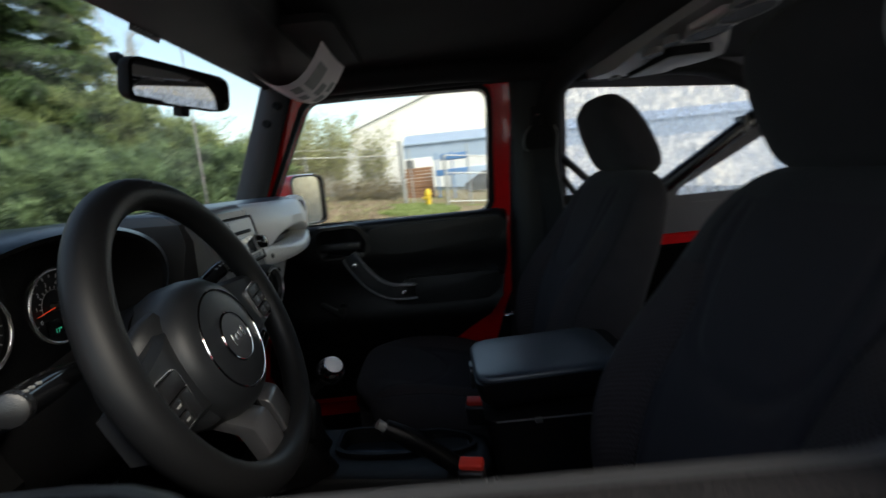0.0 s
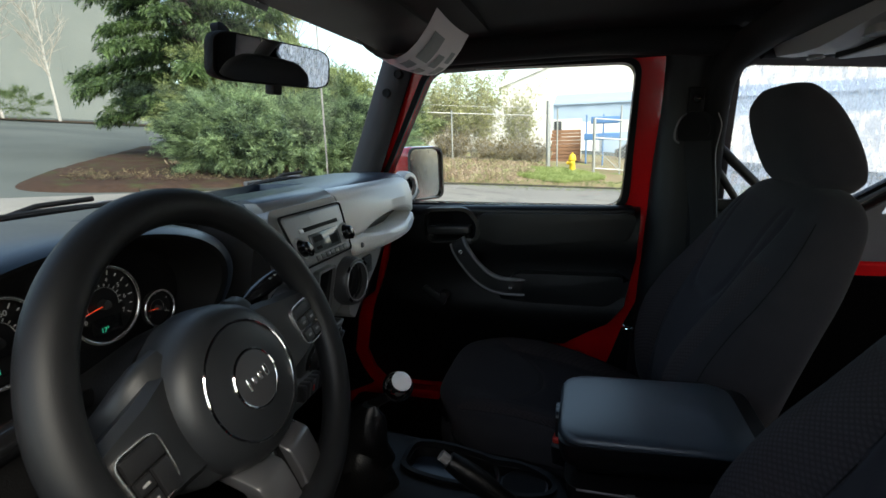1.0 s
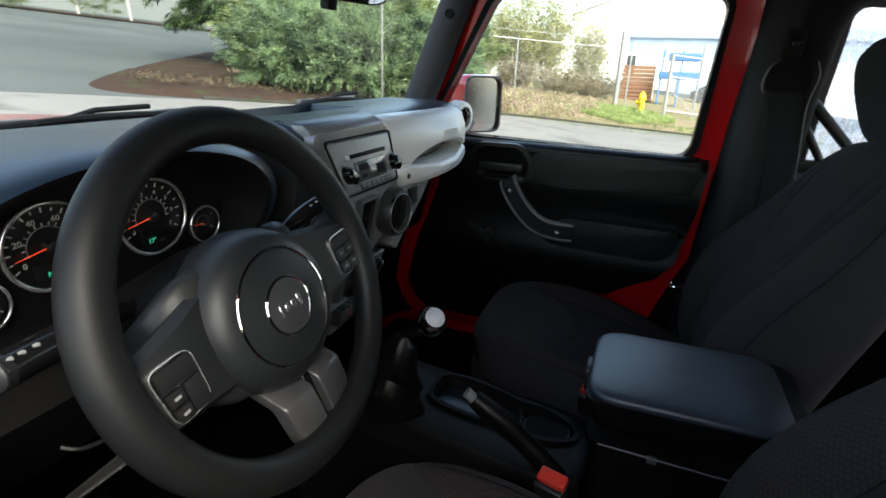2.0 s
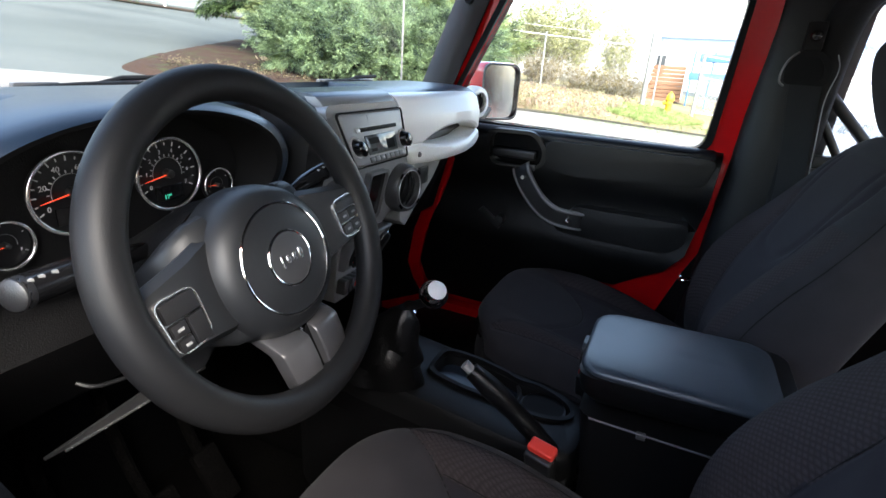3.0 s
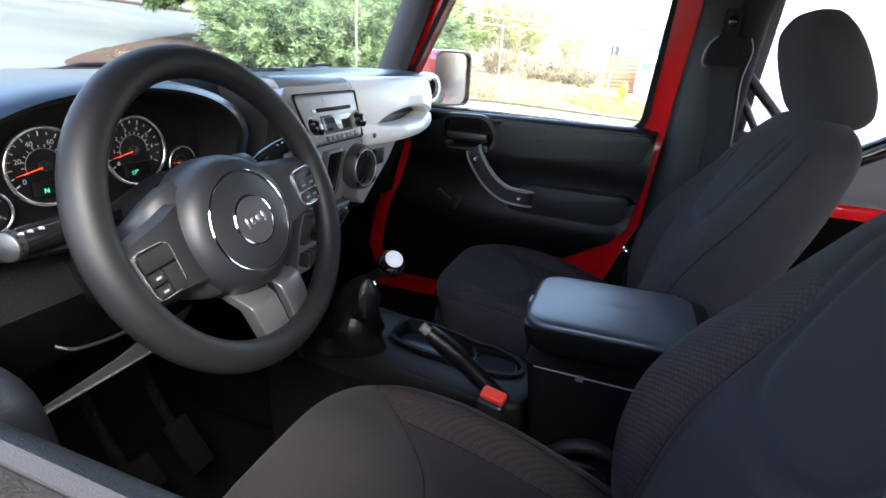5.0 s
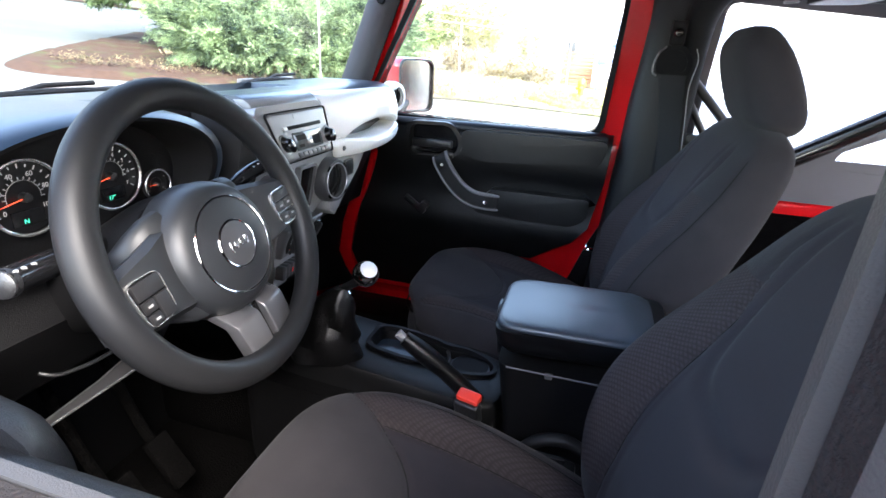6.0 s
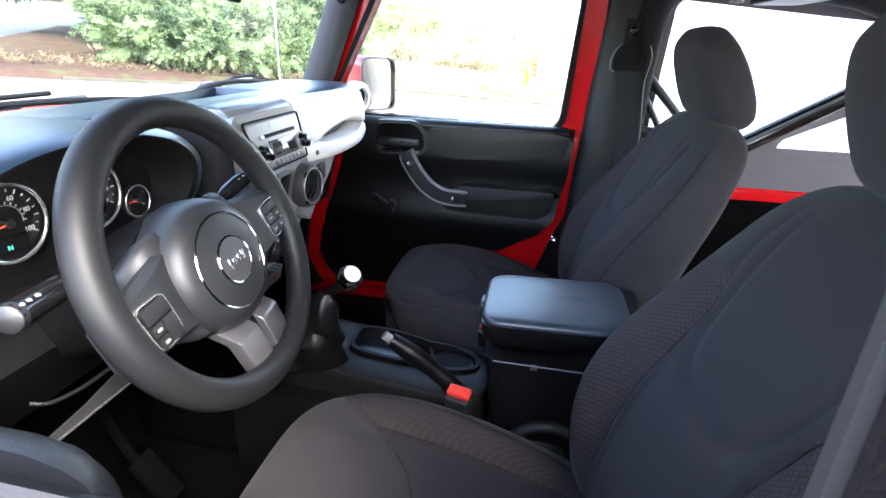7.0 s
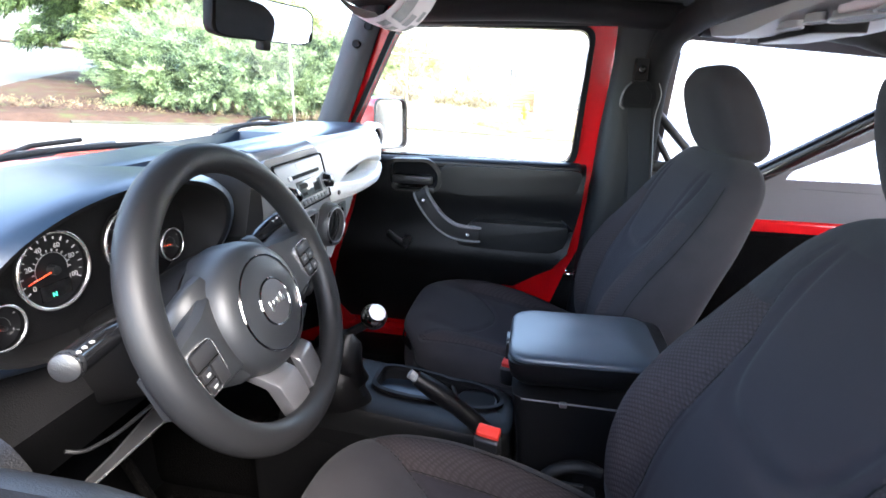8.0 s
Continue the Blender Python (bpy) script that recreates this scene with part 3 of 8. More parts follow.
    for y, z in ((0.043, 1.101), (-0.096, 1.004)):
        bm = bmesh.new()
        m = Matrix.Translation((sx * 0.615, y, z)) @ Euler((0, radians(-90 * sx), 0)).to_matrix().to_4x4()
        lathe(bm, [(0.0, 0.003), (0.0025, 0.0032), (0.0035, 0.005), (0.006, 0.0045), (0.007, 0.001), (0.007, -0.006)], m, 16)
        part("bolt", bm, "chrome", gh, "small bright bolt")
    # armrest behind the grab handle
    bm = bmesh.new()
    prism(bm, rounded([(-0.108, 1.042), (-0.392, 1.042), (-0.388, 0.985), (-0.350, 0.957), (-0.125, 0.960), (-0.06, 0.968), (-0.070, 1.000)], 0.016), "x", sx * 0.626, sx * 0.69, 0.012, 4)
    part("armrest", bm, "door_trim", d, "black padded door armrest")
    bm = bmesh.new()
    prism(bm, rounded([(-0.004, 1.206), (-0.006, 1.150), (-0.030, 1.126), (-0.080, 1.118), (-0.402, 1.134), (-0.422, 1.206)], 0.024), "x", sx * 0.640, sx * 0.69, 0.014, 5)
    if not glass:
        bmesh.ops.transform(bm, matrix=Matrix.Translation((sx * 0.020, 0, -0.036)), verts=bm.verts)
    part("upper_pad", bm, "door_trim", d, "black padded upper door panel")
    # window crank
    bm = bmesh.new()
    lathe(bm, [(0.0, 0.03), (0.012, 0.028), (0.014, 0.0)], Matrix.Translation((sx * 0.652, 0.10, 0.965)) @ Euler((0, radians(-90 * sx), 0)).to_matrix().to_4x4(), 16)
    box(bm, (sx * 0.630, 0.09, 0.955), (sx * 0.642, 0.17, 0.975), 0.005, 2, Euler((radians(35), 0, 0)).to_matrix().to_4x4())
    part("window_crank", bm, BLK, d, "black window crank")
    if glass:
        bm = bmesh.new()
        prism(bm, inner, "x", sx * 0.715, sx * 0.719)
        for v in bm.verts:
            v.co.x -= sx * 0.09 * max(0, v.co.z - 1.22)
        g = part("window_glass", bm, "glass", d, "clear raised door window")
        g.visible_shadow = False
    return d


passenger_door = door(1, "passenger_door", "red car door with black inner panel, closed window", True)
driver_door = door(-1, "driver_door", "red car door with black inner panel, window lowered", False)


def side_mirror():
    t = empty("side_mirror", (0.80, 0.22, 1.24), "red and black outside mirror on the passenger door", "mirror")
    o = rounded([(-0.062, -0.078), (-0.062, 0.078), (0.062, 0.078), (0.062, -0.078)], 0.028, 6)
    m = Matrix.Translation((0.862, 0.240, 1.305)) @ Euler((0, 0, radians(-38))).to_matrix().to_4x4()
    bm = bmesh.new()
    loops = [[m @ Vector((x * k, y, z * k)) for x, z in o] for y, k in ((-0.035, 1.03), (-0.044, 1.075), (-0.030, 1.11), (0.02, 1.11), (0.055, 0.95), (0.07, 0.6))]
    loft(bm, loops)
    part("housing", bm, RED, t, "red mirror housing")
    bm = bmesh.new()
    fo = [(x * 1.07, z * 1.06) for x, z in o]
    frame_prism(bm, fo, o, "y", -0.050, -0.018)
    bmesh.ops.transform(bm, matrix=m, verts=bm.verts)
    part("bezel", bm, BLK, t, "black mirror bezel")
    bm = bmesh.new()
    prism(bm, o, "y", -0.0385, -0.036)
    bmesh.ops.transform(bm, matrix=m, verts=bm.verts)
    part("mirror_glass", bm, "wet_mirror", t, "mirror glass clouded with rain")
    bm = bmesh.new()
    tube(bm, smooth_path([(0.745, 0.25, 1.235), (0.78, 0.245, 1.235), (0.83, 0.24, 1.255)], 5), 0.018, 10)
    part("mirror_arm", bm, BLK, t)
    return t


side_mirror()


# ---- dashboard ----
def corner_of(a, e):
    return math.copysign(abs(math.cos(a)) ** e, math.cos(a)), math.copysign(abs(math.sin(a)) ** e, math.sin(a))


def dashboard():
    d = empty("dashboard", (0, 0.3, 1.0), "black moulded dashboard with silver passenger panel", "dashboard")

    def profile(x, dip=0.0):
        side = max(0, (abs(x) - 0.50) / 0.13)
        rec = 0.062 * max(0, min(1, (x - 0.515) / 0.055))
        low = 0.055 if x > 0.09 else 0.0
        top = 1.330 - 0.02 * side
        return [(x, 0.46 - 0.08 * side, top - 0.035), (x, 0.40 - 0.06 * side, top - 0.008), (x, 0.356 - 0.03 * side, top + 0.001), (x, 0.350 - 0.03 * side, top + 0.001 - dip), (x, 0.262, top + 0.002 - dip), (x, 0.250, top + 0.002),
                (x, 0.20 + rec * 0.5, top + 0.001), (x, 0.175 + rec, top - 0.004), (x, 0.152 + rec, top - 0.018), (x, 0.146 + rec, top - 0.045), (x, 0.165 + low * 0.5 + rec, 1.20), (x, 0.20 + low + rec * 0.5, 1.08), (x, 0.26 + low, 0.97), (x, 0.42, 0.93), (x, 0.48, 1.0)]
    bm = bmesh.new()
    def profile_gauges(x):
        return [(x, 0.46, 1.295), (x, 0.40, 1.322), (x, 0.356, 1.331), (x, 0.350, 1.331), (x, 0.262, 1.333), (x, 0.250, 1.333), (x, 0.243, 1.332), (x, 0.235, 1.33), (x, 0.225, 1.315), (x, 0.222, 1.29),
                (x, 0.222, 1.20), (x, 0.222, 1.15), (x, 0.26, 1.10), (x, 0.42, 0.97), (x, 0.48, 1.0)]
    # paler face rows and near-black underside put daylight and shade into the colours
    loft(bm, [profile(x) for x in (-0.63, -0.60, -0.57)] + [profile_gauges(x) for x in (-0.555, -0.4, -0.2, -0.165)]
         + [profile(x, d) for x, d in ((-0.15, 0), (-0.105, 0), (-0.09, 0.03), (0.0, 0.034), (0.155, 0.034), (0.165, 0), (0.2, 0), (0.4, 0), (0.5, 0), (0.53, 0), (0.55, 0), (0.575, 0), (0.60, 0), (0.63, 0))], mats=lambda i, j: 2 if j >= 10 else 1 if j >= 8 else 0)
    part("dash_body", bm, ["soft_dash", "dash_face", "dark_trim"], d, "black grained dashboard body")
    bm = bmesh.new()
    box(bm, (-0.085, 0.266, 1.300), (0.150, 0.346, 1.3035), 0.001)
    part("tray_mat", bm, "rubber", d, "black mat in the dash top tray")
    # instrument hood: a barrel with a rounded lip and a deep recess
    bm = bmesh.new()
    c = (-0.385, 0, 1.240)
    loops = []
    for y, al, ar, bt, bb in ((0.300, 0.222, 0.238, 0.096, 0.100), (0.220, 0.221, 0.237, 0.096, 0.100), (0.185, 0.217, 0.230, 0.0955, 0.098), (0.158, 0.208, 0.216, 0.0940, 0.095), (0.142, 0.197, 0.199, 0.0910, 0.090),
                              (0.1345, 0.184, 0.179, 0.0865, 0.085), (0.137, 0.176, 0.171, 0.0825, 0.081), (0.148, 0.171, 0.165, 0.0795, 0.078), (0.214, 0.167, 0.160, 0.0760, 0.073)):
        loop = []
        for w in np.linspace(0, 2 * math.pi, 96, endpoint=False):
            cw, sw = corner_of(w, 0.94)
            loop.append((c[0] + (ar if cw > 0 else al) * cw, y + min(0.05 * (0.5 - 0.5 * sw) ** 1.5, max(0, 0.214 - y)), c[2] + (bt if sw > 0 else bb) * sw))
        loops.append(loop)
    # from the lip inwards the hood turns darker, as painted shade
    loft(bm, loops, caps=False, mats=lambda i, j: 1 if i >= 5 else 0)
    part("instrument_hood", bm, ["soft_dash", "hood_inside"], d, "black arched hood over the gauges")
    bm = bmesh.new()
    prism(bm, [(c[0] + 0.172 * math.cos(w), c[2] + 0.080 * math.sin(w)) for w in np.linspace(0, 2 * math.pi, 40, endpoint=False)], "y", 0.2135, 0.2165)
    part("gauge_panel", bm, "dark_trim", d, "black gauge panel")
    # soft roll of the dash top over the radio
    bm = bmesh.new()
    loops = []
    for x, k in ((-0.130, 0.55), (-0.127, 0.9), (-0.120, 1.0), (0.066, 1.0), (0.073, 0.9), (0.076, 0.55)):
        loops.append([(x, 0.20 - (0.20 - y) * k, z) for y, z in ((0.215, 1.3315), (0.186, 1.3338), (0.166, 1.3330), (0.151, 1.3285), (0.1415, 1.3215), (0.1365, 1.3140), (0.1355, 1.3095), (0.20, 1.3090))])
    # fascia grey on the roll's front rows stands in for daylight there
    loft(bm, loops, mats=lambda i, j: 1 if 3 <= j <= 5 else 0)
    part("dash_roll", bm, ["soft_dash", "fascia_grey"], d, "soft rolled dash edge above the radio")
    # centre stack
    bm = bmesh.new()
    cs = [(-0.125, 1.318), (0.070, 1.318), (0.080, 1.22), (0.068, 1.12), (0.062, 1.00), (-0.115, 1.00), (-0.128, 1.10), (-0.122, 1.22)]
    fr, bk = [], []
    for x, z in rounded(cs, 0.015):
        fr.append((x, 0.128 - 0.05 * max(0, 1.20 - z), z))
        bk.append((x, 0.26, z))
    loft(bm, [bk, fr])
    part("console_fascia", bm, "fascia_grey", d, "dark grey centre console fascia")
    return d


dash = dashboard()


def gauge(name, x, z, r, label, marks, numbers, needle):
    g = empty(name, (x, 0.21, z), label, "gauge")
    m = Matrix.Translation((x, 0.212, z)) @ Euler((radians(90), 0, 0)).to_matrix().to_4x4()
    bm = bmesh.new()
    lathe(bm, [(0.0, 0.0), (r, 0.0), (r, -0.004), (0.0, -0.004)], m, 40)
    part("dial", bm, "dial_face", g)
    bm = bmesh.new()
    tube(bm, ring_points((x, 0.206, z), r * 1.03, r * 1.03), r * 0.032 + 0.0009, 10, closed=True)
    part("bezel", bm, "bezel_bright", g, "chrome bezel ring")
    bm = bmesh.new()
    tube(bm, [(x + r * 0.47 * math.cos(a), 0.2105, z + r * 0.47 * math.sin(a)) for a in np.linspace(radians(-10), radians(200), 24)], r * 0.008, 4)
    if r > 0.035:
        for a in np.linspace(radians(-5), radians(195), 13):
            mm = Matrix.Translation((x + r * 0.53 * math.cos(a), 0.2105, z + r * 0.53 * math.sin(a))) @ Euler((0, -a, 0)).to_matrix().to_4x4()
            bmesh.ops.create_cube(bm, size=1, matrix=mm @ Matrix.Diagonal((r * 0.07, 0.0006, r * 0.03, 1)))
    part("inner_scale", bm, "dial_ink", g, "thin inner scale line")
    bm = bmesh.new()
    for k in range(marks):
        a = radians(210 - 240 * k / (marks - 1))
        mm = Matrix.Translation((x + r * 0.86 * math.cos(a), 0.2105, z + r * 0.86 * math.sin(a))) @ Euler((0, -a, 0)).to_matrix().to_4x4()
        big = k % 2 == 0
        bmesh.ops.create_cube(bm, size=1, matrix=mm @ Matrix.Diagonal((r * (0.12 if big else 0.07), 0.0008, r * 0.025, 1)))
    part("scale_marks", bm, "dial_mark", g)
    for k, word in enumerate(numbers):
        a = radians(210 - 240 * k / (len(numbers) - 1)) if len(numbers) > 1 else radians(90)
        text_part("number", word, r * (0.19 if len(numbers) < 8 else 0.17), Matrix.Translation((x + r * 0.66 * math.cos(a), 0.2103, z + r * 0.66 * math.sin(a))) @ Euler((radians(90), 0, 0)).to_matrix().to_4x4(), "dial_mark", g)
    a = radians(needle)
    bm = bmesh.new()
    tip = Vector((x + r * 0.8 * math.cos(a), 0.207, z + r * 0.8 * math.sin(a)))
    tube(bm, [(x, 0.207, z), tip], r * 0.016, 6, taper=lambda u: 1 - 0.6 * u)
    part("needle", bm, "needle", g, "orange-red needle")
    bm = bmesh.new()
    lathe(bm, [(0.0, 0.009), (r * 0.12, 0.008), (r * 0.14, 0.0)], m, 20)
    part("hub", bm, BLK, g)
    if r > 0.035:
        bm = bmesh.new()
        box(bm, (x - r * 0.45, 0.2095, z - r * 0.78), (x + r * 0.45, 0.2112, z - r * 0.35), 0.0005)
        part("display", bm, "gloss_black", g)
    return g


gauge("speedometer", -0.438, 1.244, 0.0395, "round black speedometer reading zero", 17, ["0", "20", "40", "60", "80", "100"], 191)
gauge("tachometer", -0.331, 1.245, 0.0400, "round black tachometer with chrome ring", 15, ["0", "1", "2", "3", "4", "5", "6", "7"], 190)
gauge("fuel_gauge", -0.502, 1.208, 0.0215, "small round fuel gauge with chrome ring", 5, ["E", "F"], 195)
gauge("temperature_gauge", -0.263, 1.219, 0.0210, "small round temperature gauge with chrome ring", 5, ["C", "H"], 175)
for x, word in ((-0.438, "N"), (-0.331, "17\u00b0")):
    text_part("reading", word, 0.0072, Matrix.Translation((x - 0.004, 0.2088, 1.218)) @ Euler((radians(90), 0, 0)).to_matrix().to_4x4(), "green_lcd", bpy.data.objects["speedometer" if word == "N" else "tachometer"])


def radio():
    t = empty("car_radio", (-0.02, 0.12, 1.26), "black car radio with disc slot and two knobs", "car radio")
    bm = bmesh.new()
    box(bm, (-0.108, 0.1205, 1.226), (0.070, 0.135, 1.306), 0.006, 3)
    part("faceplate", bm, "fascia_grey", t, "dark grey radio faceplate")
    bm = bmesh.new()
    box(bm, (-0.068, 0.1190, 1.2772), (0.044, 0.1225, 1.2834), 0.001)
    part("disc_slot", bm, "hood_inside", t)
    bm = bmesh.new()
    box(bm, (-0.0785, 0.1183, 1.2765), (-0.0665, 0.1225, 1.2840), 0.003, 3)
    part("eject_key", bm, "ring_silver", t, "small bright eject key")
    bm = bmesh.new()
    box(bm, (-0.0365, 0.1200, 1.2925), (-0.0355, 0.1206, 1.3015), 0)
    part("mark", bm, "dial_ink", t, "thin pale mark")
    bm = bmesh.new()
    box(bm, (-0.060, 0.1185, 1.241), (0.035, 0.1225, 1.271), 0.002)
    part("display", bm, "screen", t, "pale grey display")
    for k in range(7):
        bm = bmesh.new()
        box(bm, (-0.062 + k * 0.0165, 0.1187, 1.229), (-0.047 + k * 0.0165, 0.1225, 1.238), 0.0012)
        part("preset_button", bm, "grey_trim", t)
    for x in (-0.089, 0.060):
        bm = bmesh.new()
        m = Matrix.Translation((x, 0.121, 1.256)) @ Euler((radians(90), 0, 0)).to_matrix().to_4x4()
        lathe(bm, [(0.0, 0.015), (0.009, 0.015), (0.0115, 0.013), (0.0125, 0.003), (0.0135, 0.0)], m, 24)
        kn = part("knob", bm, "gloss_black", t, "round black knob")
        bm = bmesh.new()
        tube(bm, ring_points((x, 0.1195, 1.256), 0.0150, 0.0150, n=32), 0.0012, 6, closed=True)
        part("knob_ring", bm, "ring_silver", kn, "thin silver ring")
    bm = bmesh.new()
    o = rounded([(-0.1095, 1.2245), (0.0715, 1.2245), (0.0715, 1.3075), (-0.1095, 1.3075)], 0.007)
    frame_prism(bm, o, [tuple(Vector((-0.019, 1.266)) + Vector(((p[0] + 0.019) * 0.983, (p[1] - 1.266) * 0.965))) for p in o], "y", 0.1198, 0.124)
    part("joint", bm, "rubber", t, "dark joint round the radio")
    for x0, z0, w, h in ((-0.052, 1.258, 0.030, 0.009), (-0.052, 1.246, 0.018, 0.005), (0.000, 1.2465, 0.026, 0.015)):
        bm = bmesh.new()
        box(bm, (x0, 0.1181, z0), (x0 + w, 0.1187, z0 + h), 0)
        part("display_bar", bm, "rubber", t, "dark field on the display")
    return t


radio()


def air_vent(x, y, z, r, turn, name="air_vent", label="round black air vent with fine bright lip"):
    t = empty(name, (x, y, z), label, "air vent")
    m = Matrix.Translation((x, y, z)) @ Euler((radians(90), 0, radians(turn))).to_matrix().to_4x4()
    q = 0.80 if name == "air_vent" else 0.68
    bm = bmesh.new()
    lathe(bm, [(r * q, 0.004), (r * (q + 0.04), 0.014), (r * 0.97, 0.013), (r * 1.04, 0.006), (r * 1.07, -0.004), (r * 1.07, -0.02), (r * q, -0.02), (r * q, 0.004)], m, 40)
    rg = part("ring", bm, "grey_trim" if name == "air_vent" else "silver", t, "dark grey moulded ring" if name == "air_vent" else "silver ring")
    bm = bmesh.new()
    tube(bm, [m @ Vector((r * (q + 0.03) * math.cos(a), r * (q + 0.03) * math.sin(a), 0.0135)) for a in np.linspace(0, 2 * math.pi, 40, endpoint=False)], 0.0012, 6, closed=True)
    part("lip", bm, "ring_silver" if name == "air_vent" else "silver", rg, "fine bright lip")
    if name == "air_vent":
        for a in (45, 135, 225, 315):
            bm = bmesh.new()
            box(bm, (r * 0.87, -0.0055, 0.0125), (r * 0.985, 0.0055, 0.0145), 0.0004, 1)
            bmesh.ops.transform(bm, matrix=m @ Matrix.Rotation(radians(a), 4, "Z"), verts=bm.verts)
            part("notch", bm, "gloss_black", rg, "dark finger notch")
    m = m @ Euler((0, 0, radians(-24))).to_matrix().to_4x4()

    def dome(d):
        return 0.010 * (1 - (d / (r * q)) ** 2)
    bm = bmesh.new()
    lathe(bm, [(r * q * k, dome(r * q * k)) for k in (0.0, 0.3, 0.55, 0.78, 0.92, 1.0)] + [(r * q, -0.030), (0.0, -0.030)], m, 32)
    part("duct", bm, "hood_inside", t, "dark bulging air outlet")
    for k in (-1, 0, 1):
        x = k * r * q * 0.46
        w = r * q * math.sqrt(1 - (k * 0.46) ** 2) * 0.96
        bm = bmesh.new()
        tube(bm, [m @ Vector((x, y, dome(math.hypot(x, y)) + 0.0016)) for y in np.linspace(-w, w, 12)], 0.0022, 6)
        part("slat", bm, "rubber", t)
    return t


air_vent(0.060, 0.110, 1.168, 0.041, -6)
air_vent(-0.122, 0.110, 1.168, 0.041, 6)
air_vent(0.566, 0.178, 1.289, 0.0385, -14, "side_vent", "round side air vent in a pale silver ring")


def stack_parts():
    t = empty("storage_cubby", (-0.015, 0.12, 1.165), "open storage cubby in the centre stack", "storage cubby")
    bm = bmesh.new()
    o = rounded([(-0.078, 1.128), (-0.078, 1.214), (-0.012, 1.214), (-0.012, 1.128)], 0.008)
    i = [(-0.045 + (a + 0.045) * 0.86, 1.171 + (b - 1.171) * 0.90) for a, b in o]
    frame_prism(bm, o, i, "y", 0.118, 0.130)
    part("rim", bm, "dull_silver", t, "grey rim")
    bm = bmesh.new()
    prism(bm, i, "y", 0.1235, 0.127)
    part("back", bm, "gloss_black", t)
    h = empty("climate_panel", (-0.015, 0.11, 1.08), "climate panel with three round knobs", "control panel")
    bm = bmesh.new()
    box(bm, (-0.118, 0.104, 1.058), (0.088, 0.13, 1.112), 0.006, 3)
    part("plate", bm, "dull_silver", h, "grey climate plate")
    for x in (-0.085, -0.015, 0.055):
        bm = bmesh.new()
        m = Matrix.Translation((x, 0.105, 1.085)) @ Euler((radians(90), 0, 0)).to_matrix().to_4x4()
        lathe(bm, [(0.0, 0.018), (0.013, 0.018), (0.016, 0.015), (0.018, 0.004), (0.020, 0.0)], m, 28)
        k = part("knob", bm, BLK, h, "black ribbed knob")
        bm = bmesh.new()
        tube(bm, ring_points((x, 0.0975, 1.085), 0.0185, 0.0185, n=32), 0.0013, 6, closed=True)
        part("knob_ring", bm, "chrome", k, "thin chrome ring")
    s = empty("switch_row", (-0.015, 0.11, 1.03), "row of black rocker switches", "switches")
    for k in range(5):
        bm = bmesh.new()
        x = -0.108 + k * 0.038
        box(bm, (x, 0.100, 1.018), (x + 0.035, 0.125, 1.042), 0.003, 2)
        w = part("rocker_switch", bm, "grey_trim", s)
        if k == 2:
            bm = bmesh.new()
            box(bm, (x + 0.013, 0.0985, 1.026), (x + 0.022, 0.102, 1.034), 0.001)
            part("hazard_mark", bm, "belt_red", w, "red hazard mark")


stack_parts()


def lean_stack(things):
    """The face of the centre stack leans towards the cabin below the radio and narrows downwards."""
    for t in things:
        for ob in [t] + list(t.children_recursive):
            if ob.type != "MESH":
                continue
            for v in ob.data.vertices:
                z = v.co.z
                v.co.y += float(np.interp(z, (1.00, 1.05, 1.11, 1.16, 1.21, 1.306, 1.32), (0.022, 0.020, 0.004, -0.010, -0.014, 0.0072, 0.008))) * (1.0 if v.co.y < 0.2 else 0.0)
                v.co.x = 0.07 - (0.07 - v.co.x) * float(np.interp(z, (1.0, 1.22, 1.30), (0.86, 0.88, 1.04)))
                v.co.x = -0.12 + (v.co.x + 0.12) * float(np.interp(z, (1.00, 1.08, 1.115, 1.15), (0.28, 0.50, 0.72, 1.0)))


lean_stack([bpy.data.objects[n] for n in ("car_radio", "storage_cubby", "climate_panel", "switch_row", "console_fascia")])


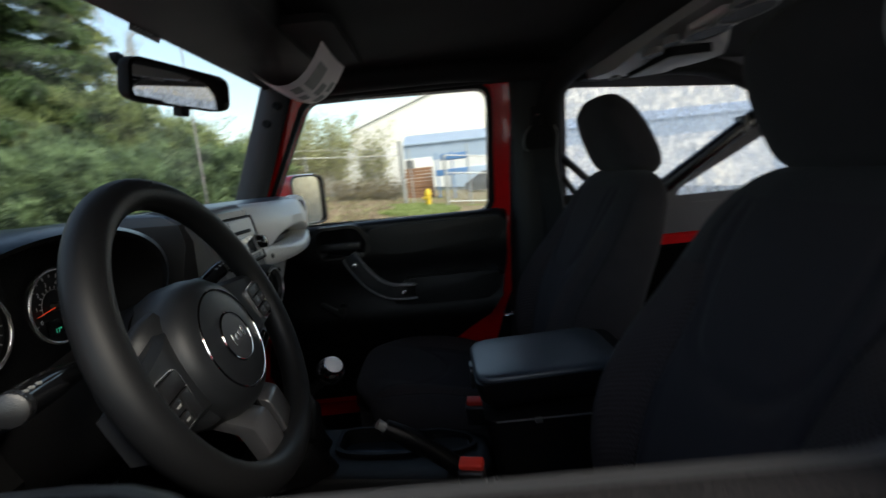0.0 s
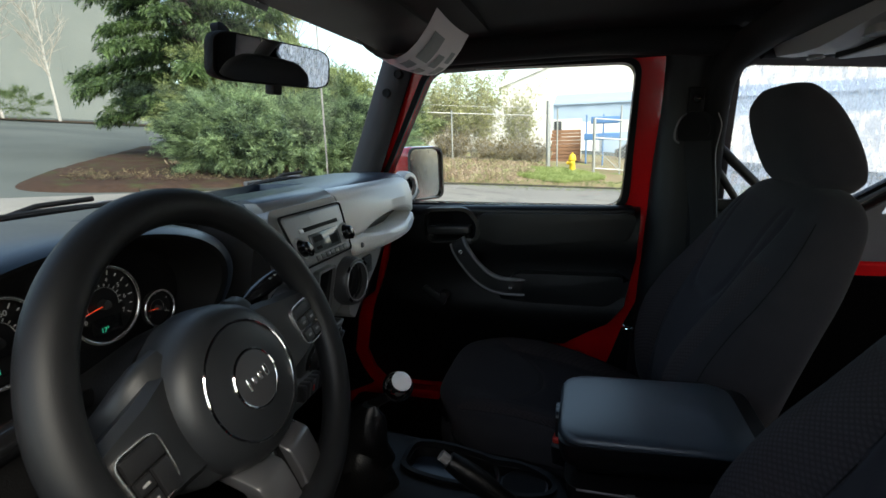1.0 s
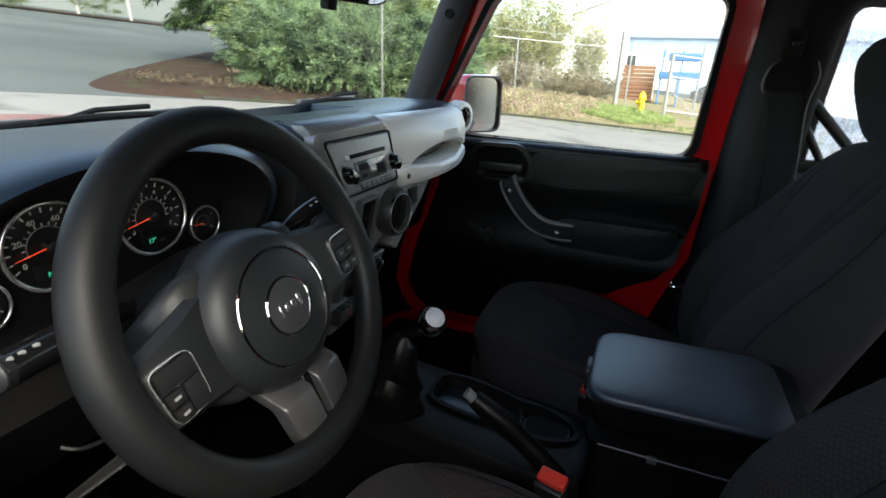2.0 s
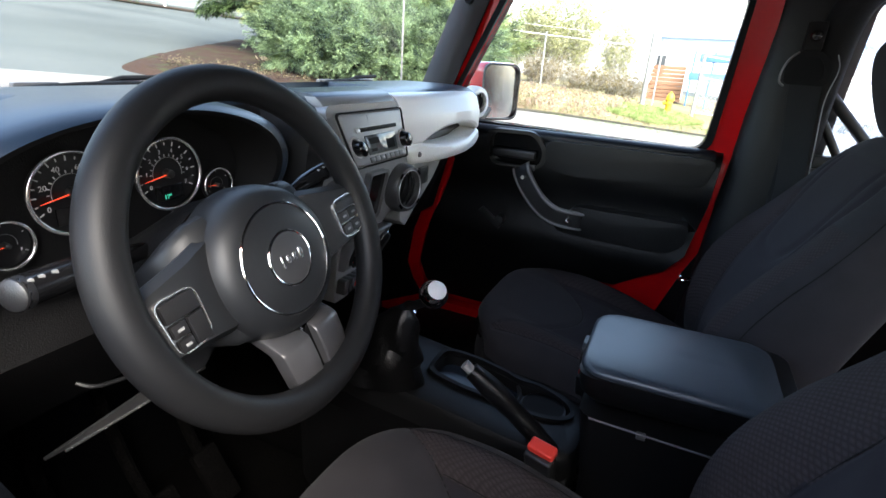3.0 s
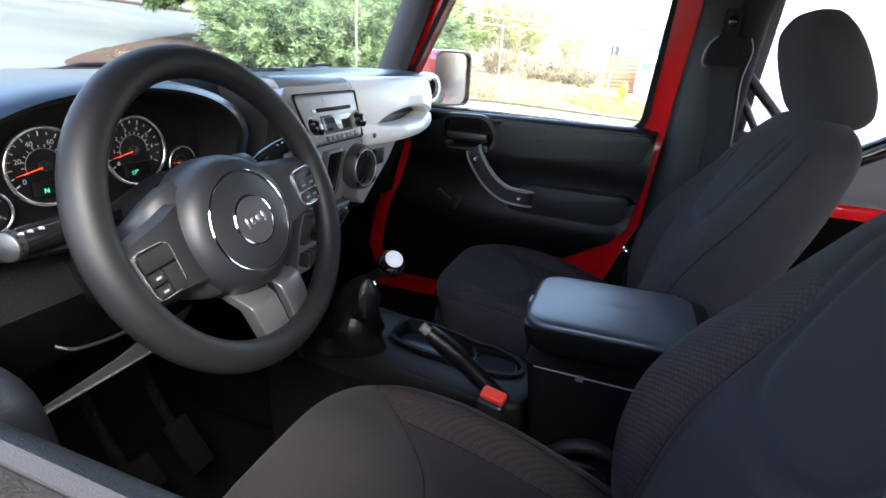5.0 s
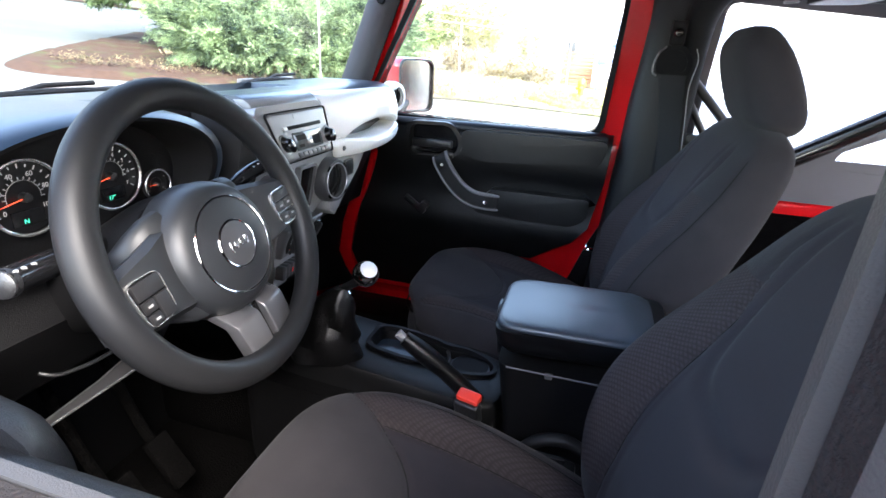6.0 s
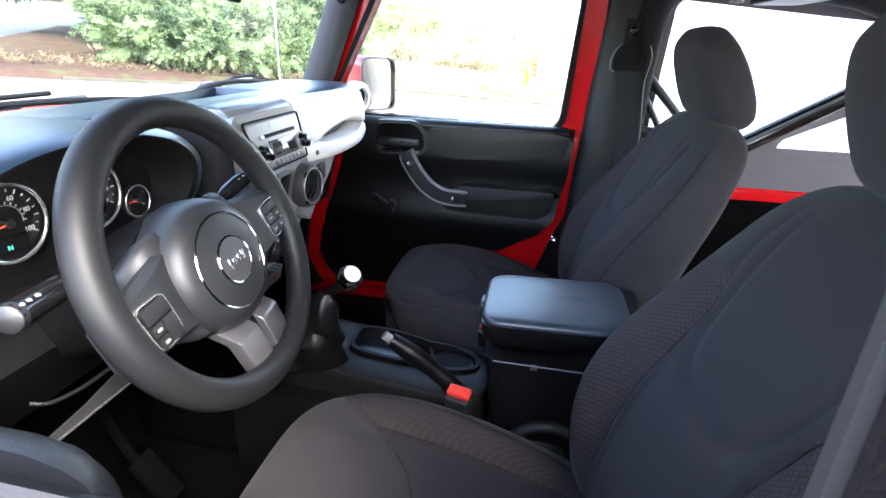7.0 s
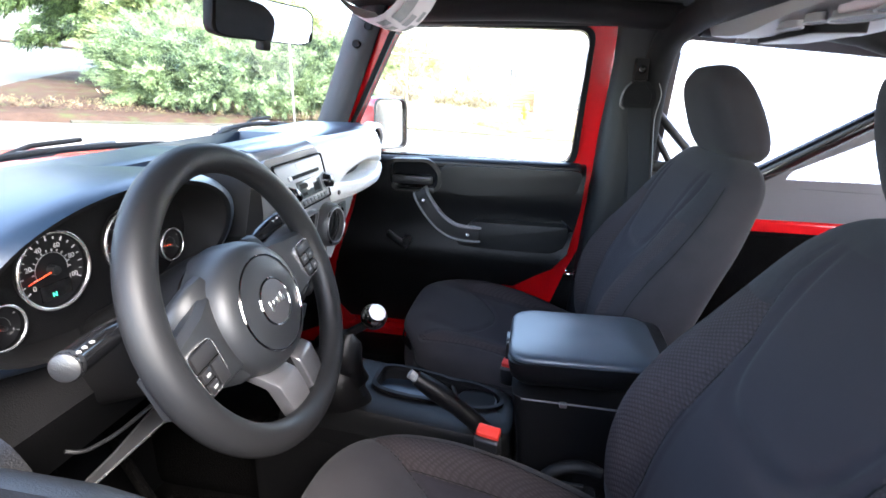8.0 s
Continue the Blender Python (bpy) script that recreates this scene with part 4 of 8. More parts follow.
def passenger_panel():
    t = empty("glove_box", (0.33, 0.15, 1.2), "bright silver glove box panel with moulded grab handle", "glove box")
    # one moulded face with a lens-shaped grip slot above its lower bar
    def bulge(x):
        u = (x - 0.082) / 0.500
        return 0.150 - 0.034 * max(0.0, math.sin(math.pi * min(1, max(0, u * 0.92 + 0.06)))) ** 0.7 + 0.045 * max(0, u - 0.55) + min(0.042, 20 * max(0, x - 0.45) ** 2)

    def slot(x):
        return max(0.0, 1 - ((x - 0.300) / 0.142) ** 2) ** 0.7
    bm = bmesh.new()
    loops = []
    for x in np.linspace(0.082, 0.560, 35):
        u = (x - 0.082) / 0.478
        y0 = bulge(x)
        edge = max(0, (u - 0.9) / 0.1)
        top = 1.324 - 0.006 * u - 0.035 * edge ** 2
        low = 1.236 + 0.026 * slot(x) + 0.004 * u
        loops.append([(x, y0 + 0.05, top + 0.003), (x, y0 + 0.014, top + 0.001), (x, y0 + 0.002, top - 0.008), (x, y0 - 0.006, top - 0.03), (x, y0 - 0.009, (top + low) / 2 - 0.004), (x, y0 - 0.008, low + 0.005), (x, y0 - 0.003, low), (x, y0 + 0.05, low)])
    loft(bm, loops)
    part("upper_face", bm, "silver", t, "silver painted upper face")
    bm = bmesh.new()
    loops = []
    for x in np.linspace(0.100, 0.560, 35):
        u = (x - 0.100) / 0.460
        y0 = bulge(x) - 0.004 * slot(x)
        hi = 1.2355 - 0.011 * slot(x) + 0.004 * u
        lo = 1.196 + 0.006 * u + 0.022 * max(0, (u - 0.8) / 0.2) ** 2 + 0.02 * max(0, (0.08 - u) / 0.08) ** 2 - 0.004 * slot(x)
        loops.append([(x, y0 + 0.05, hi), (x, y0 - 0.002, hi), (x, y0 - 0.008, hi - 0.005), (x, y0 - 0.010, (hi + lo) / 2), (x, y0 - 0.006, lo + 0.006), (x, y0 + 0.002, lo), (x, y0 + 0.05, lo + 0.004)])
    loft(bm, loops)
    gb = part("grab_bar", bm, "silver", t, "silver grab bar")
    bm = bmesh.new()
    box(bm, (0.12, 0.172, 1.205), (0.54, 0.19, 1.26), 0.002)
    part("slot_back", bm, "dull_silver", t)
    bm = bmesh.new()
    prism(bm, [(0.095, 1.225), (0.300, 1.210), (0.235, 1.155), (0.120, 1.075), (0.098, 1.09)], "y", 0.136, 0.185, 0.005)
    part("lower_face", bm, "light_trim", t, "pale grey lower panel")
    bm = bmesh.new()
    box(bm, (0.165, 0.130, 1.150), (0.202, 0.138, 1.185), 0.003)
    part("outlet_cover", bm, BLK, t, "square black outlet cover")
    for x in (0.135, 0.520):
        bm = bmesh.new()
        lathe(bm, [(0.0, 0.003), (0.004, 0.003), (0.0055, 0.0)], Matrix.Translation((x, bulge(x) - 0.010, 1.217)) @ Euler((radians(90), 0, 0)).to_matrix().to_4x4(), 14)
        part("bolt", bm, "dull_silver", gb)


passenger_panel()


# ---- steering wheel and column ----
def steering_wheel():
    t = empty("steering_wheel", (-0.370, 0.02, 1.205), "black leather steering wheel with paired lower spokes", "steering wheel")
    # local frame: x right, z up in the wheel's plane, -y towards the driver
    W = Matrix.Translation((-0.372, 0.020, 1.206)) @ Euler((radians(-20), 0, 0)).to_matrix().to_4x4() @ Euler((0, radians(-7), 0)).to_matrix().to_4x4()

    def put(bm):
        bmesh.ops.transform(bm, matrix=W, verts=bm.verts)
        return bm
    bm = bmesh.new()
    tube(bm, ring_points((0, 0, 0), 0.1565, 0.1565, n=96), 0.0174, 20, closed=True, flat=0.92)
    bmesh.ops.transform(bm, matrix=Matrix.Translation((-0.3755, 0.0175, 1.2105)) @ Euler((radians(-20.8), 0, radians(0.8))).to_matrix().to_4x4(), verts=bm.verts)
    part("rim", bm, "leather", t, "thick black leather rim")
    # hub pad
    bm = bmesh.new()
    lathe(bm, [(0.0, 0.0175), (0.030, 0.0172), (0.056, 0.0145), (0.066, 0.010), (0.073, 0.001), (0.077, -0.012), (0.079, -0.035), (0.074, -0.055)], Euler((radians(90), 0, 0)).to_matrix().to_4x4(), 56)
    for v in bm.verts:
        v.co.x *= 1.03
        v.co.z -= 0.012
    pad = part("airbag_pad", put(bm), "pad_vinyl", t, "round black airbag cover")
    for sx in (-1, 1):
        bm = bmesh.new()
        loops = []
        for x, hi, lo, y in ((0.048, 0.056, -0.072, 0.004), (0.066, 0.054, -0.068, 0.006), (0.080, 0.047, -0.060, 0.013), (0.092, 0.037, -0.050, 0.024), (0.098, 0.028, -0.042, 0.040)):
            mid, half = (hi + lo) / 2, (hi - lo) / 2
            loops.append([(sx * x, y + 0.030 * (1 - corner_of(a, 0.7)[0]) / 2, mid + half * corner_of(a, 0.7)[1]) for a in np.linspace(0, 2 * math.pi, 20, endpoint=False)])
        loft(bm, loops)
        part("cover_shoulder", put(bm), "pad_vinyl", pad, "black shoulder of the airbag cover")
    bm = bmesh.new()
    tube(bm, ring_points((0, -0.0147, -0.0125), 0.0560, 0.0545, n=64), 0.0013, 6, closed=True)
    part("pad_ring", put(bm), "chrome", pad, "thin chrome ring")
    bm = bmesh.new()
    tube(bm, ring_points((0, -0.0182, -0.0125), 0.0275, 0.0265, n=48), 0.0014, 6, closed=True)
    part("badge_ring", put(bm), "chrome", pad, "chrome badge ring")
    bm = bmesh.new()
    lathe(bm, [(0.0, 0.0198), (0.0262, 0.0188), (0.0262, 0.016)], Matrix.Translation((0, 0, -0.0125)) @ Euler((radians(90), 0, 0)).to_matrix().to_4x4(), 40)
    part("badge", put(bm), "badge_grey", pad, "dark grey metallic badge disc")
    for x, w, h in ((-0.0135, 0.003, 0.013), (-0.005, 0.0055, 0.008), (0.0035, 0.0055, 0.008), (0.0125, 0.005, 0.012)):
        bm = bmesh.new()
        box(bm, (x - w / 2, -0.0212, -0.0125 - h / 2), (x + w / 2, -0.0192, -0.0125 + h / 2), 0.0007, 1)
        part("badge_bar", put(bm), "bezel_bright", pad, "bright raised bar")
    # side spokes with button pods
    for sx in (-1, 1):
        bm = bmesh.new()
        loops = []
        for x, hi, lo, y in ((0.060, 0.040, -0.052, 0.010), (0.080, 0.036, -0.048, 0.004), (0.092, 0.033, -0.045, 0.001), (0.120, 0.028, -0.042, -0.001), (0.146, 0.022, -0.040, 0.0), (0.158, 0.018, -0.038, 0.004)):
            loops.append([(sx * x, y + 0.004, hi), (sx * x, y - 0.004, hi - 0.006), (sx * x, y - 0.005, lo + 0.006), (sx * x, y + 0.004, lo), (sx * x, y + 0.024, lo + 0.006), (sx * x, y + 0.024, hi - 0.006)])
        loft(bm, loops)
        sp = part("spoke", put(bm), "pad_vinyl", t, "black side spoke")
        bm = bmesh.new()
        o = rounded([(sx * 0.100, -0.034), (sx * 0.0985, 0.012), (sx * 0.1385, 0.013), (sx * 0.135, -0.036)], 0.011, 5)
        ctr = Vector((sx * 0.118, -0.011))
        i = [tuple(ctr + (Vector(p) - ctr) * 0.962) for p in o]
        frame_prism(bm, o, i, "y", -0.0080, -0.003)
        part("pod_frame", put(bm), "bezel_bright", sp, "thin bright outline of the button pod")
        bm = bmesh.new()
        prism(bm, i, "y", -0.0072, -0.003)
        part("button_pod", put(bm), "gloss_black", sp)
        if sx < 0:
            # one wide key on top, a column of two small keys and a blank beside it
            keys = ((-0.1345, -0.0070, 0.0325, 0.0165, 0), (-0.1335, -0.0205, 0.0140, 0.0115, 1), (-0.1325, -0.0335, 0.0130, 0.0110, 1), (-0.1175, -0.0335, 0.0150, 0.0245, 0))
        else:
            keys = ((0.1015, -0.0020, 0.0335, 0.0115, 0), (0.1015, -0.0155, 0.0155, 0.0120, 1), (0.1190, -0.0155, 0.0155, 0.0120, 1), (0.1020, -0.0310, 0.0145, 0.0125, 1), (0.1185, -0.0310, 0.0145, 0.0125, 1))
        for x0, z0, w, h, marked in keys:
            bm = bmesh.new()
            box(bm, (x0, -0.0104, z0), (x0 + w, -0.006, z0 + h), 0.0016, 2)
            part("wheel_button", put(bm), BLK, sp, "black button")
            if marked:
                bm = bmesh.new()
                box(bm, (x0 + w * 0.30, -0.0108, z0 + h * 0.40), (x0 + w * 0.70, -0.0103, z0 + h * 0.60), 0)
                part("button_mark", put(bm), "dial_ink", sp)
    # two lower spokes: a facet slopes out from under the hub and bends into a flat plate
    for sx in (-1, 1):
        bm = bmesh.new()
        loops = []
        for z, x0, x1, y in ((-0.060, 0.0062, 0.044, 0.040), (-0.078, 0.0060, 0.045, 0.022), (-0.0935, 0.0058, 0.0455, 0.0045), (-0.0965, 0.0057, 0.0455, 0.0018), (-0.100, 0.0056, 0.0455, 0.0008), (-0.120, 0.0054, 0.0445, 0.000), (-0.136, 0.0052, 0.0425, 0.001), (-0.1435, 0.0052, 0.038, 0.0025), (-0.147, 0.0052, 0.030, 0.006)):
            loops.append([(sx * x0, y - 0.0048, z), (sx * (x0 + 0.0012), y - 0.0062, z), (sx * (x1 - 0.0035), y - 0.0055, z), (sx * (x1 - 0.0008), y - 0.0035, z), (sx * x1, y, z), (sx * (x1 - 0.002), y + 0.014, z), (sx * x0, y + 0.014, z)])
        loft(bm, loops)
        part("lower_spoke", put(bm), "spoke_plate", t, "grey moulded lower spoke")
    bm = bmesh.new()
    box(bm, (-0.0055, 0.004, -0.150), (0.0055, 0.014, -0.075), 0.001)
    part("spoke_gap", put(bm), "gloss_black", t)
    # column shroud
    bm = bmesh.new()
    loops = []
    for y, w, h, dz in ((0.045, 0.072, 0.066, 0.0), (0.07, 0.080, 0.070, -0.004), (0.12, 0.078, 0.064, -0.016), (0.22, 0.066, 0.055, -0.040)):
        loops.append([(w * math.copysign(abs(math.cos(a)) ** 0.7, math.cos(a)), y, dz + h * math.copysign(abs(math.sin(a)) ** 0.7, math.sin(a)) - 0.012) for a in np.linspace(0, 2 * math.pi, 32, endpoint=False)])
    loft(bm, loops)
    C = Matrix.Translation((-0.372, 0.020, 1.206)) @ Euler((radians(-12), 0, 0)).to_matrix().to_4x4()
    bmesh.ops.transform(bm, matrix=C, verts=bm.verts)
    part("column_shroud", bm, "dark_trim", t, "black column shroud")
    return t


steering_wheel()


def stalk(name, points, r, label, tip):
    t = empty(name, points[0], label, "stalk")
    bm = bmesh.new()
    path = smooth_path(points, 6)
    tube(bm, path, r, 12, taper=lambda u: 0.55 + 0.45 * min(1, u * 2.2))
    part("lever", bm, "gloss_black", t)
    bm = bmesh.new()
    d = (path[-1] - path[-2]).normalized()
    m = Matrix.Translation(path[-1]) @ d.to_track_quat("Z", "Y").to_matrix().to_4x4()
    lathe(bm, [(0.0, 0.0032), (r * 0.75, 0.003), (r * 0.93, 0.0015), (r * 1.0, -0.002), (r * 1.0, -0.006)], m, 24)
    part("knob_cap", bm, tip, t, "worn grey end cap" if "light" in name else "")
    bm = bmesh.new()
    for k in range(3):
        p = path[-3 - k * 2]
        box(bm, p + Vector((-0.002, -r * 0.72, r * 0.66)), p + Vector((0.002, -r * 0.50, r * 0.86)), 0)
    part("stalk_marks", bm, "dial_ink", t, "small white symbols")
    return t


stalk("light_stalk", [(-0.44, 0.105, 1.208), (-0.49, 0.095, 1.213), (-0.535, 0.083, 1.2165), (-0.563, 0.074, 1.219)], 0.0128, "black light stalk with a round grey cap", BLK)
stalk("wiper_stalk", [(-0.315, 0.085, 1.21), (-0.27, 0.08, 1.232), (-0.235, 0.075, 1.246), (-0.215, 0.07, 1.252)], 0.0105, "black wiper stalk with white symbols", BLK)


def knee_panel():
    t = empty("knee_panel", (-0.37, 0.2, 1.05), "black panel under the steering column with release lever", "dash panel")
    bm = bmesh.new()
    loops = []
    for x in (-0.60, -0.5, -0.3, -0.14):
        loops.append([(x, 0.225, 1.17), (x, 0.190, 1.10), (x, 0.222, 1.02), (x, 0.268, 0.985), (x, 0.34, 0.972), (x, 0.34, 1.17)])
    loft(bm, loops)
    part("panel", bm, "dark_trim", t, "black lower dash panel")
    bm = bmesh.new()
    tube(bm, smooth_path([(-0.470, 0.212, 1.040), (-0.460, 0.204, 1.033), (-0.446, 0.200, 1.029), (-0.410, 0.198, 1.024), (-0.350, 0.205, 1.018)], 6), 0.0025, 8)
    part("release_lever", bm, "black_plastic", t, "thin black release lever")
    bm = bmesh.new()
    prism(bm, [(-0.50, 0.9455), (-0.285, 0.9455), (-0.245, 0.983), (-0.300, 0.977), (-0.38, 0.960), (-0.50, 0.948)], "y", 0.243, 0.247)
    part("brace", bm, "grey_trim", t, "pale steel brace plate")
    bm = bmesh.new()
    box(bm, (-0.48, 0.242, 0.9410), (-0.285, 0.248, 0.9450), 0.0012)
    part("lower_edge", bm, "bezel_bright", t, "bright folded lower edge")
    return t


knee_panel()


def pedal(x, y, z, w, h, name):
    t = empty(name, (x, y + 0.1, z + 0.2), "black rubber pedal on a steel arm", "pedal", "foot pedals")
    # pad and arm take the near-black carpet colour, footwell shade painted in
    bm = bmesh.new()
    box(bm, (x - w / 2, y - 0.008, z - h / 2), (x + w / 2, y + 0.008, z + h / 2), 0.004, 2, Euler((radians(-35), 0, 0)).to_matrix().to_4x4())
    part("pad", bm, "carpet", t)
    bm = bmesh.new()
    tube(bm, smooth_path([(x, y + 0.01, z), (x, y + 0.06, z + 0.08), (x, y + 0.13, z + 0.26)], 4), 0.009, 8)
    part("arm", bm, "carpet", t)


pedal(-0.47, 0.27, 0.72, 0.07, 0.06, "clutch_pedal")
pedal(-0.37, 0.27, 0.72, 0.07, 0.06, "brake_pedal")
pedal(-0.26, 0.28, 0.70, 0.045, 0.10, "throttle_pedal")


# ---- centre console ----
def console():
    t = empty("centre_console", (0.01, -0.2, 0.56), "black plastic centre console with tray and cup holders", "console")
    bm = bmesh.new()
    loops = []
    for y, w, z in ((0.19, 0.082, 0.815), (0.08, 0.086, 0.805), (0.0, 0.088, 0.795), (-0.12, 0.089, 0.785), (-0.255, 0.086, 0.781), (-0.268, 0.082, 0.775)):
        c = 0.018
        loops.append([(c - w, y, 0.57), (c - w, y, z - 0.03), (c - w + 0.014, y, z - 0.005), (c - w + 0.03, y, z), (c + w - 0.03, y, z), (c + w - 0.014, y, z - 0.005), (c + w, y, z - 0.03), (c + w, y, 0.57)])
    loft(bm, loops)
    part("console_body", bm, "deck_black", t, "black console body")
    # raised rim round tray and cup holders, pinched in the middle
    def outline(k):
        pts = []
        for a in np.linspace(0, 2 * math.pi, 56, endpoint=False):
            e = 0.42 if math.cos(a) > 0 else 0.95
            y = -0.118 + (0.128 + k) * math.copysign(abs(math.cos(a)) ** e, math.cos(a))
            pinch = 1 - 0.24 * math.exp(-((y + 0.142) / 0.028) ** 2)
            x = 0.045 + (0.046 * pinch + k) * math.copysign(abs(math.sin(a)) ** e, math.sin(a))
            pts.append((x, y))
        return pts
    bm = bmesh.new()
    o, i = outline(0.008), outline(0.0)
    rows = []
    for pts, dz in ((o, 0.0), (o, 0.010), (i, 0.011), (i, -0.004)):
        rows.append([(x, y, 0.832 + 0.11 * max(-0.15, y + 0.10) + dz * 0.8) for x, y in pts])
    loft(bm, rows, caps=False)
    part("tray_rim", bm, "deck_black", t, "raised black tray rim")
    # moulded deck round the open tray
    bm = bmesh.new()
    slope = lambda y: 0.833 + 0.11 * max(-0.15, y + 0.10)
    angles = np.linspace(0, 2 * math.pi, 56, endpoint=False)

    def deck(k):
        return [(0.018 + (0.093 - k) * math.copysign(abs(math.sin(a)) ** 0.42, math.sin(a)), -0.042 + (0.236 - k) * math.copysign(abs(math.cos(a)) ** 0.35, math.cos(a))) for a in angles]
    rows = []
    for pts, dz in ((deck(0.0), -0.075), (deck(0.0), -0.012), (deck(0.005), -0.003), (deck(0.014), 0.0), (outline(0.004), 0.0), (outline(-0.001), -0.004), (outline(-0.004), -0.034)):
        rows.append([(x, y, slope(y) + dz) for x, y in pts])
    loft(bm, rows, caps=False)
    part("deck", bm, "deck_black", t, "black moulded deck with rounded edges")
    bm = bmesh.new()
    bm.faces.new([bm.verts.new((x, y, slope(y) - 0.022)) for x, y in outline(-0.003)])
    # the dash's blue tint stands in for sky light on the floor
    part("tray_floor", bm, "soft_dash", t, "black tray floor, sky reflection in its colour")
    bm = bmesh.new()
    lathe(bm, [(0.0, 0.0), (0.034, 0.0), (0.0365, 0.004), (0.0375, 0.018)], Matrix.Translation((0.046, -0.198, slope(-0.198) - 0.0205)), 32)
    part("cup_well", bm, "hood_inside", t, "black cup well")
    for y, r, z in ((-0.198, 0.039, -0.006), (-0.198, 0.035, -0.028)):
        bm = bmesh.new()
        tube(bm, [(0.046 + r * math.cos(a), y + r * math.sin(a), slope(y) + z) for a in np.linspace(0, 2 * math.pi, 40, endpoint=False)], 0.0022, 6, closed=True)
        part("cup_ring", bm, BLK, t, "round cup holder lip")
    bm = bmesh.new()
    tube(bm, smooth_path([(0.006, -0.140, slope(-0.14) - 0.008), (0.03, -0.150, slope(-0.15) - 0.012), (0.06, -0.150, slope(-0.15) - 0.012), (0.084, -0.140, slope(-0.14) - 0.008)], 5), 0.004, 8)
    part("tray_divider", bm, BLK, t, "raised divider of the tray")
    # low side wall beside the driver's seat
    bm = bmesh.new()
    prism(bm, rounded([(0.22, 0.58), (0.22, 0.80), (0.0, 0.79), (-0.27, 0.76), (-0.55, 0.74), (-0.55, 0.58)], 0.03), "x", -0.11, -0.07, 0.01)
    part("side_wall", bm, "dark_trim", t)
    return t


console()


def rounded3(pts, r, z):
    return [(x, y, z) for x, y in rounded(pts, r, 5)]


def armrest_box():
    t = empty("armrest_box", (0.0, -0.42, 0.57), "black storage box with padded armrest lid tinted for reflected sky", "armrest")
    bm = bmesh.new()
    loops = []
    for z, w, f, b in ((0.57, 0.075, -0.29, -0.50), (0.80, 0.080, -0.285, -0.515), (0.90, 0.086, -0.272, -0.525), (0.925, 0.088, -0.268, -0.530)):
        loops.append(rounded3([(-w, f), (w, f), (w, b), (-w, b)], 0.025, z))
    loft(bm, loops)
    part("bin", bm, "dark_trim", t, "black storage bin")
    bm = bmesh.new()
    loops = []
    for z, g in ((0.942, -0.022), (0.947, -0.012), (0.960, -0.002), (0.980, 0.003), (0.9935, 0.004), (0.995, 0.002)):
        w, f, b = 0.094 + g, -0.262 + g, -0.530 - g
        loops.append(rounded3([(-w, f), (w, f), (w, b), (-w, b)], 0.030, z))
    loft(bm, loops)
    for v in bm.verts:
        v.co.z += 0.045 * max(0, -0.262 - v.co.y)
    part("lid_base", bm, "door_trim", t, "black lower half of the lid")
    # the pad is paler than its base to stand for sky light from above
    bm = bmesh.new()
    loops = []
    for z, g in ((0.9955, 0.001), (0.9962, 0.0050), (0.9990, 0.0058), (1.0030, 0.0050), (1.0060, 0.0022), (1.0078, -0.0030), (1.0088, -0.012), (1.0105, -0.045), (1.0110, -0.080)):
        w, f, b = 0.094 + g, -0.262 + g * 0.7, -0.525 - g * 0.7
        loops.append(rounded3([(-w, f), (w, f), (w, b), (-w, b)], max(0.016, 0.044 + g * 0.2), z))
    loft(bm, loops)
    # the pad rises a little towards the rear and then falls away
    for v in bm.verts:
        v.co.z += 0.045 * max(0, -0.262 - v.co.y)
        v.co.z -= max(0, v.co.z - 0.985) * 0.6 * max(0, (-0.44 - v.co.y) / 0.09) ** 2
    lid = part("lid", bm, "armrest_vinyl", t, "padded vinyl lid")
    bm = bmesh.new()
    prism(bm, rounded([(-0.022, 0.955), (-0.022, 0.998), (0.022, 0.998), (0.022, 0.955)], 0.012), "y", -0.2520, -0.264, 0.002)
    part("latch", bm, BLK, lid, "black latch")
    bm = bmesh.new()
    tube(bm, [(-0.0955, -0.285, 0.928), (-0.0965, -0.43, 0.928), (-0.0965, -0.515, 0.928)], 0.0016, 6)
    box(bm, (-0.0985, -0.362, 0.921), (-0.090, -0.350, 0.929), 0.001)
    part("hinge_strip", bm, "dull_silver", t, "thin bright hinge strip")
    return t


armrest_box()


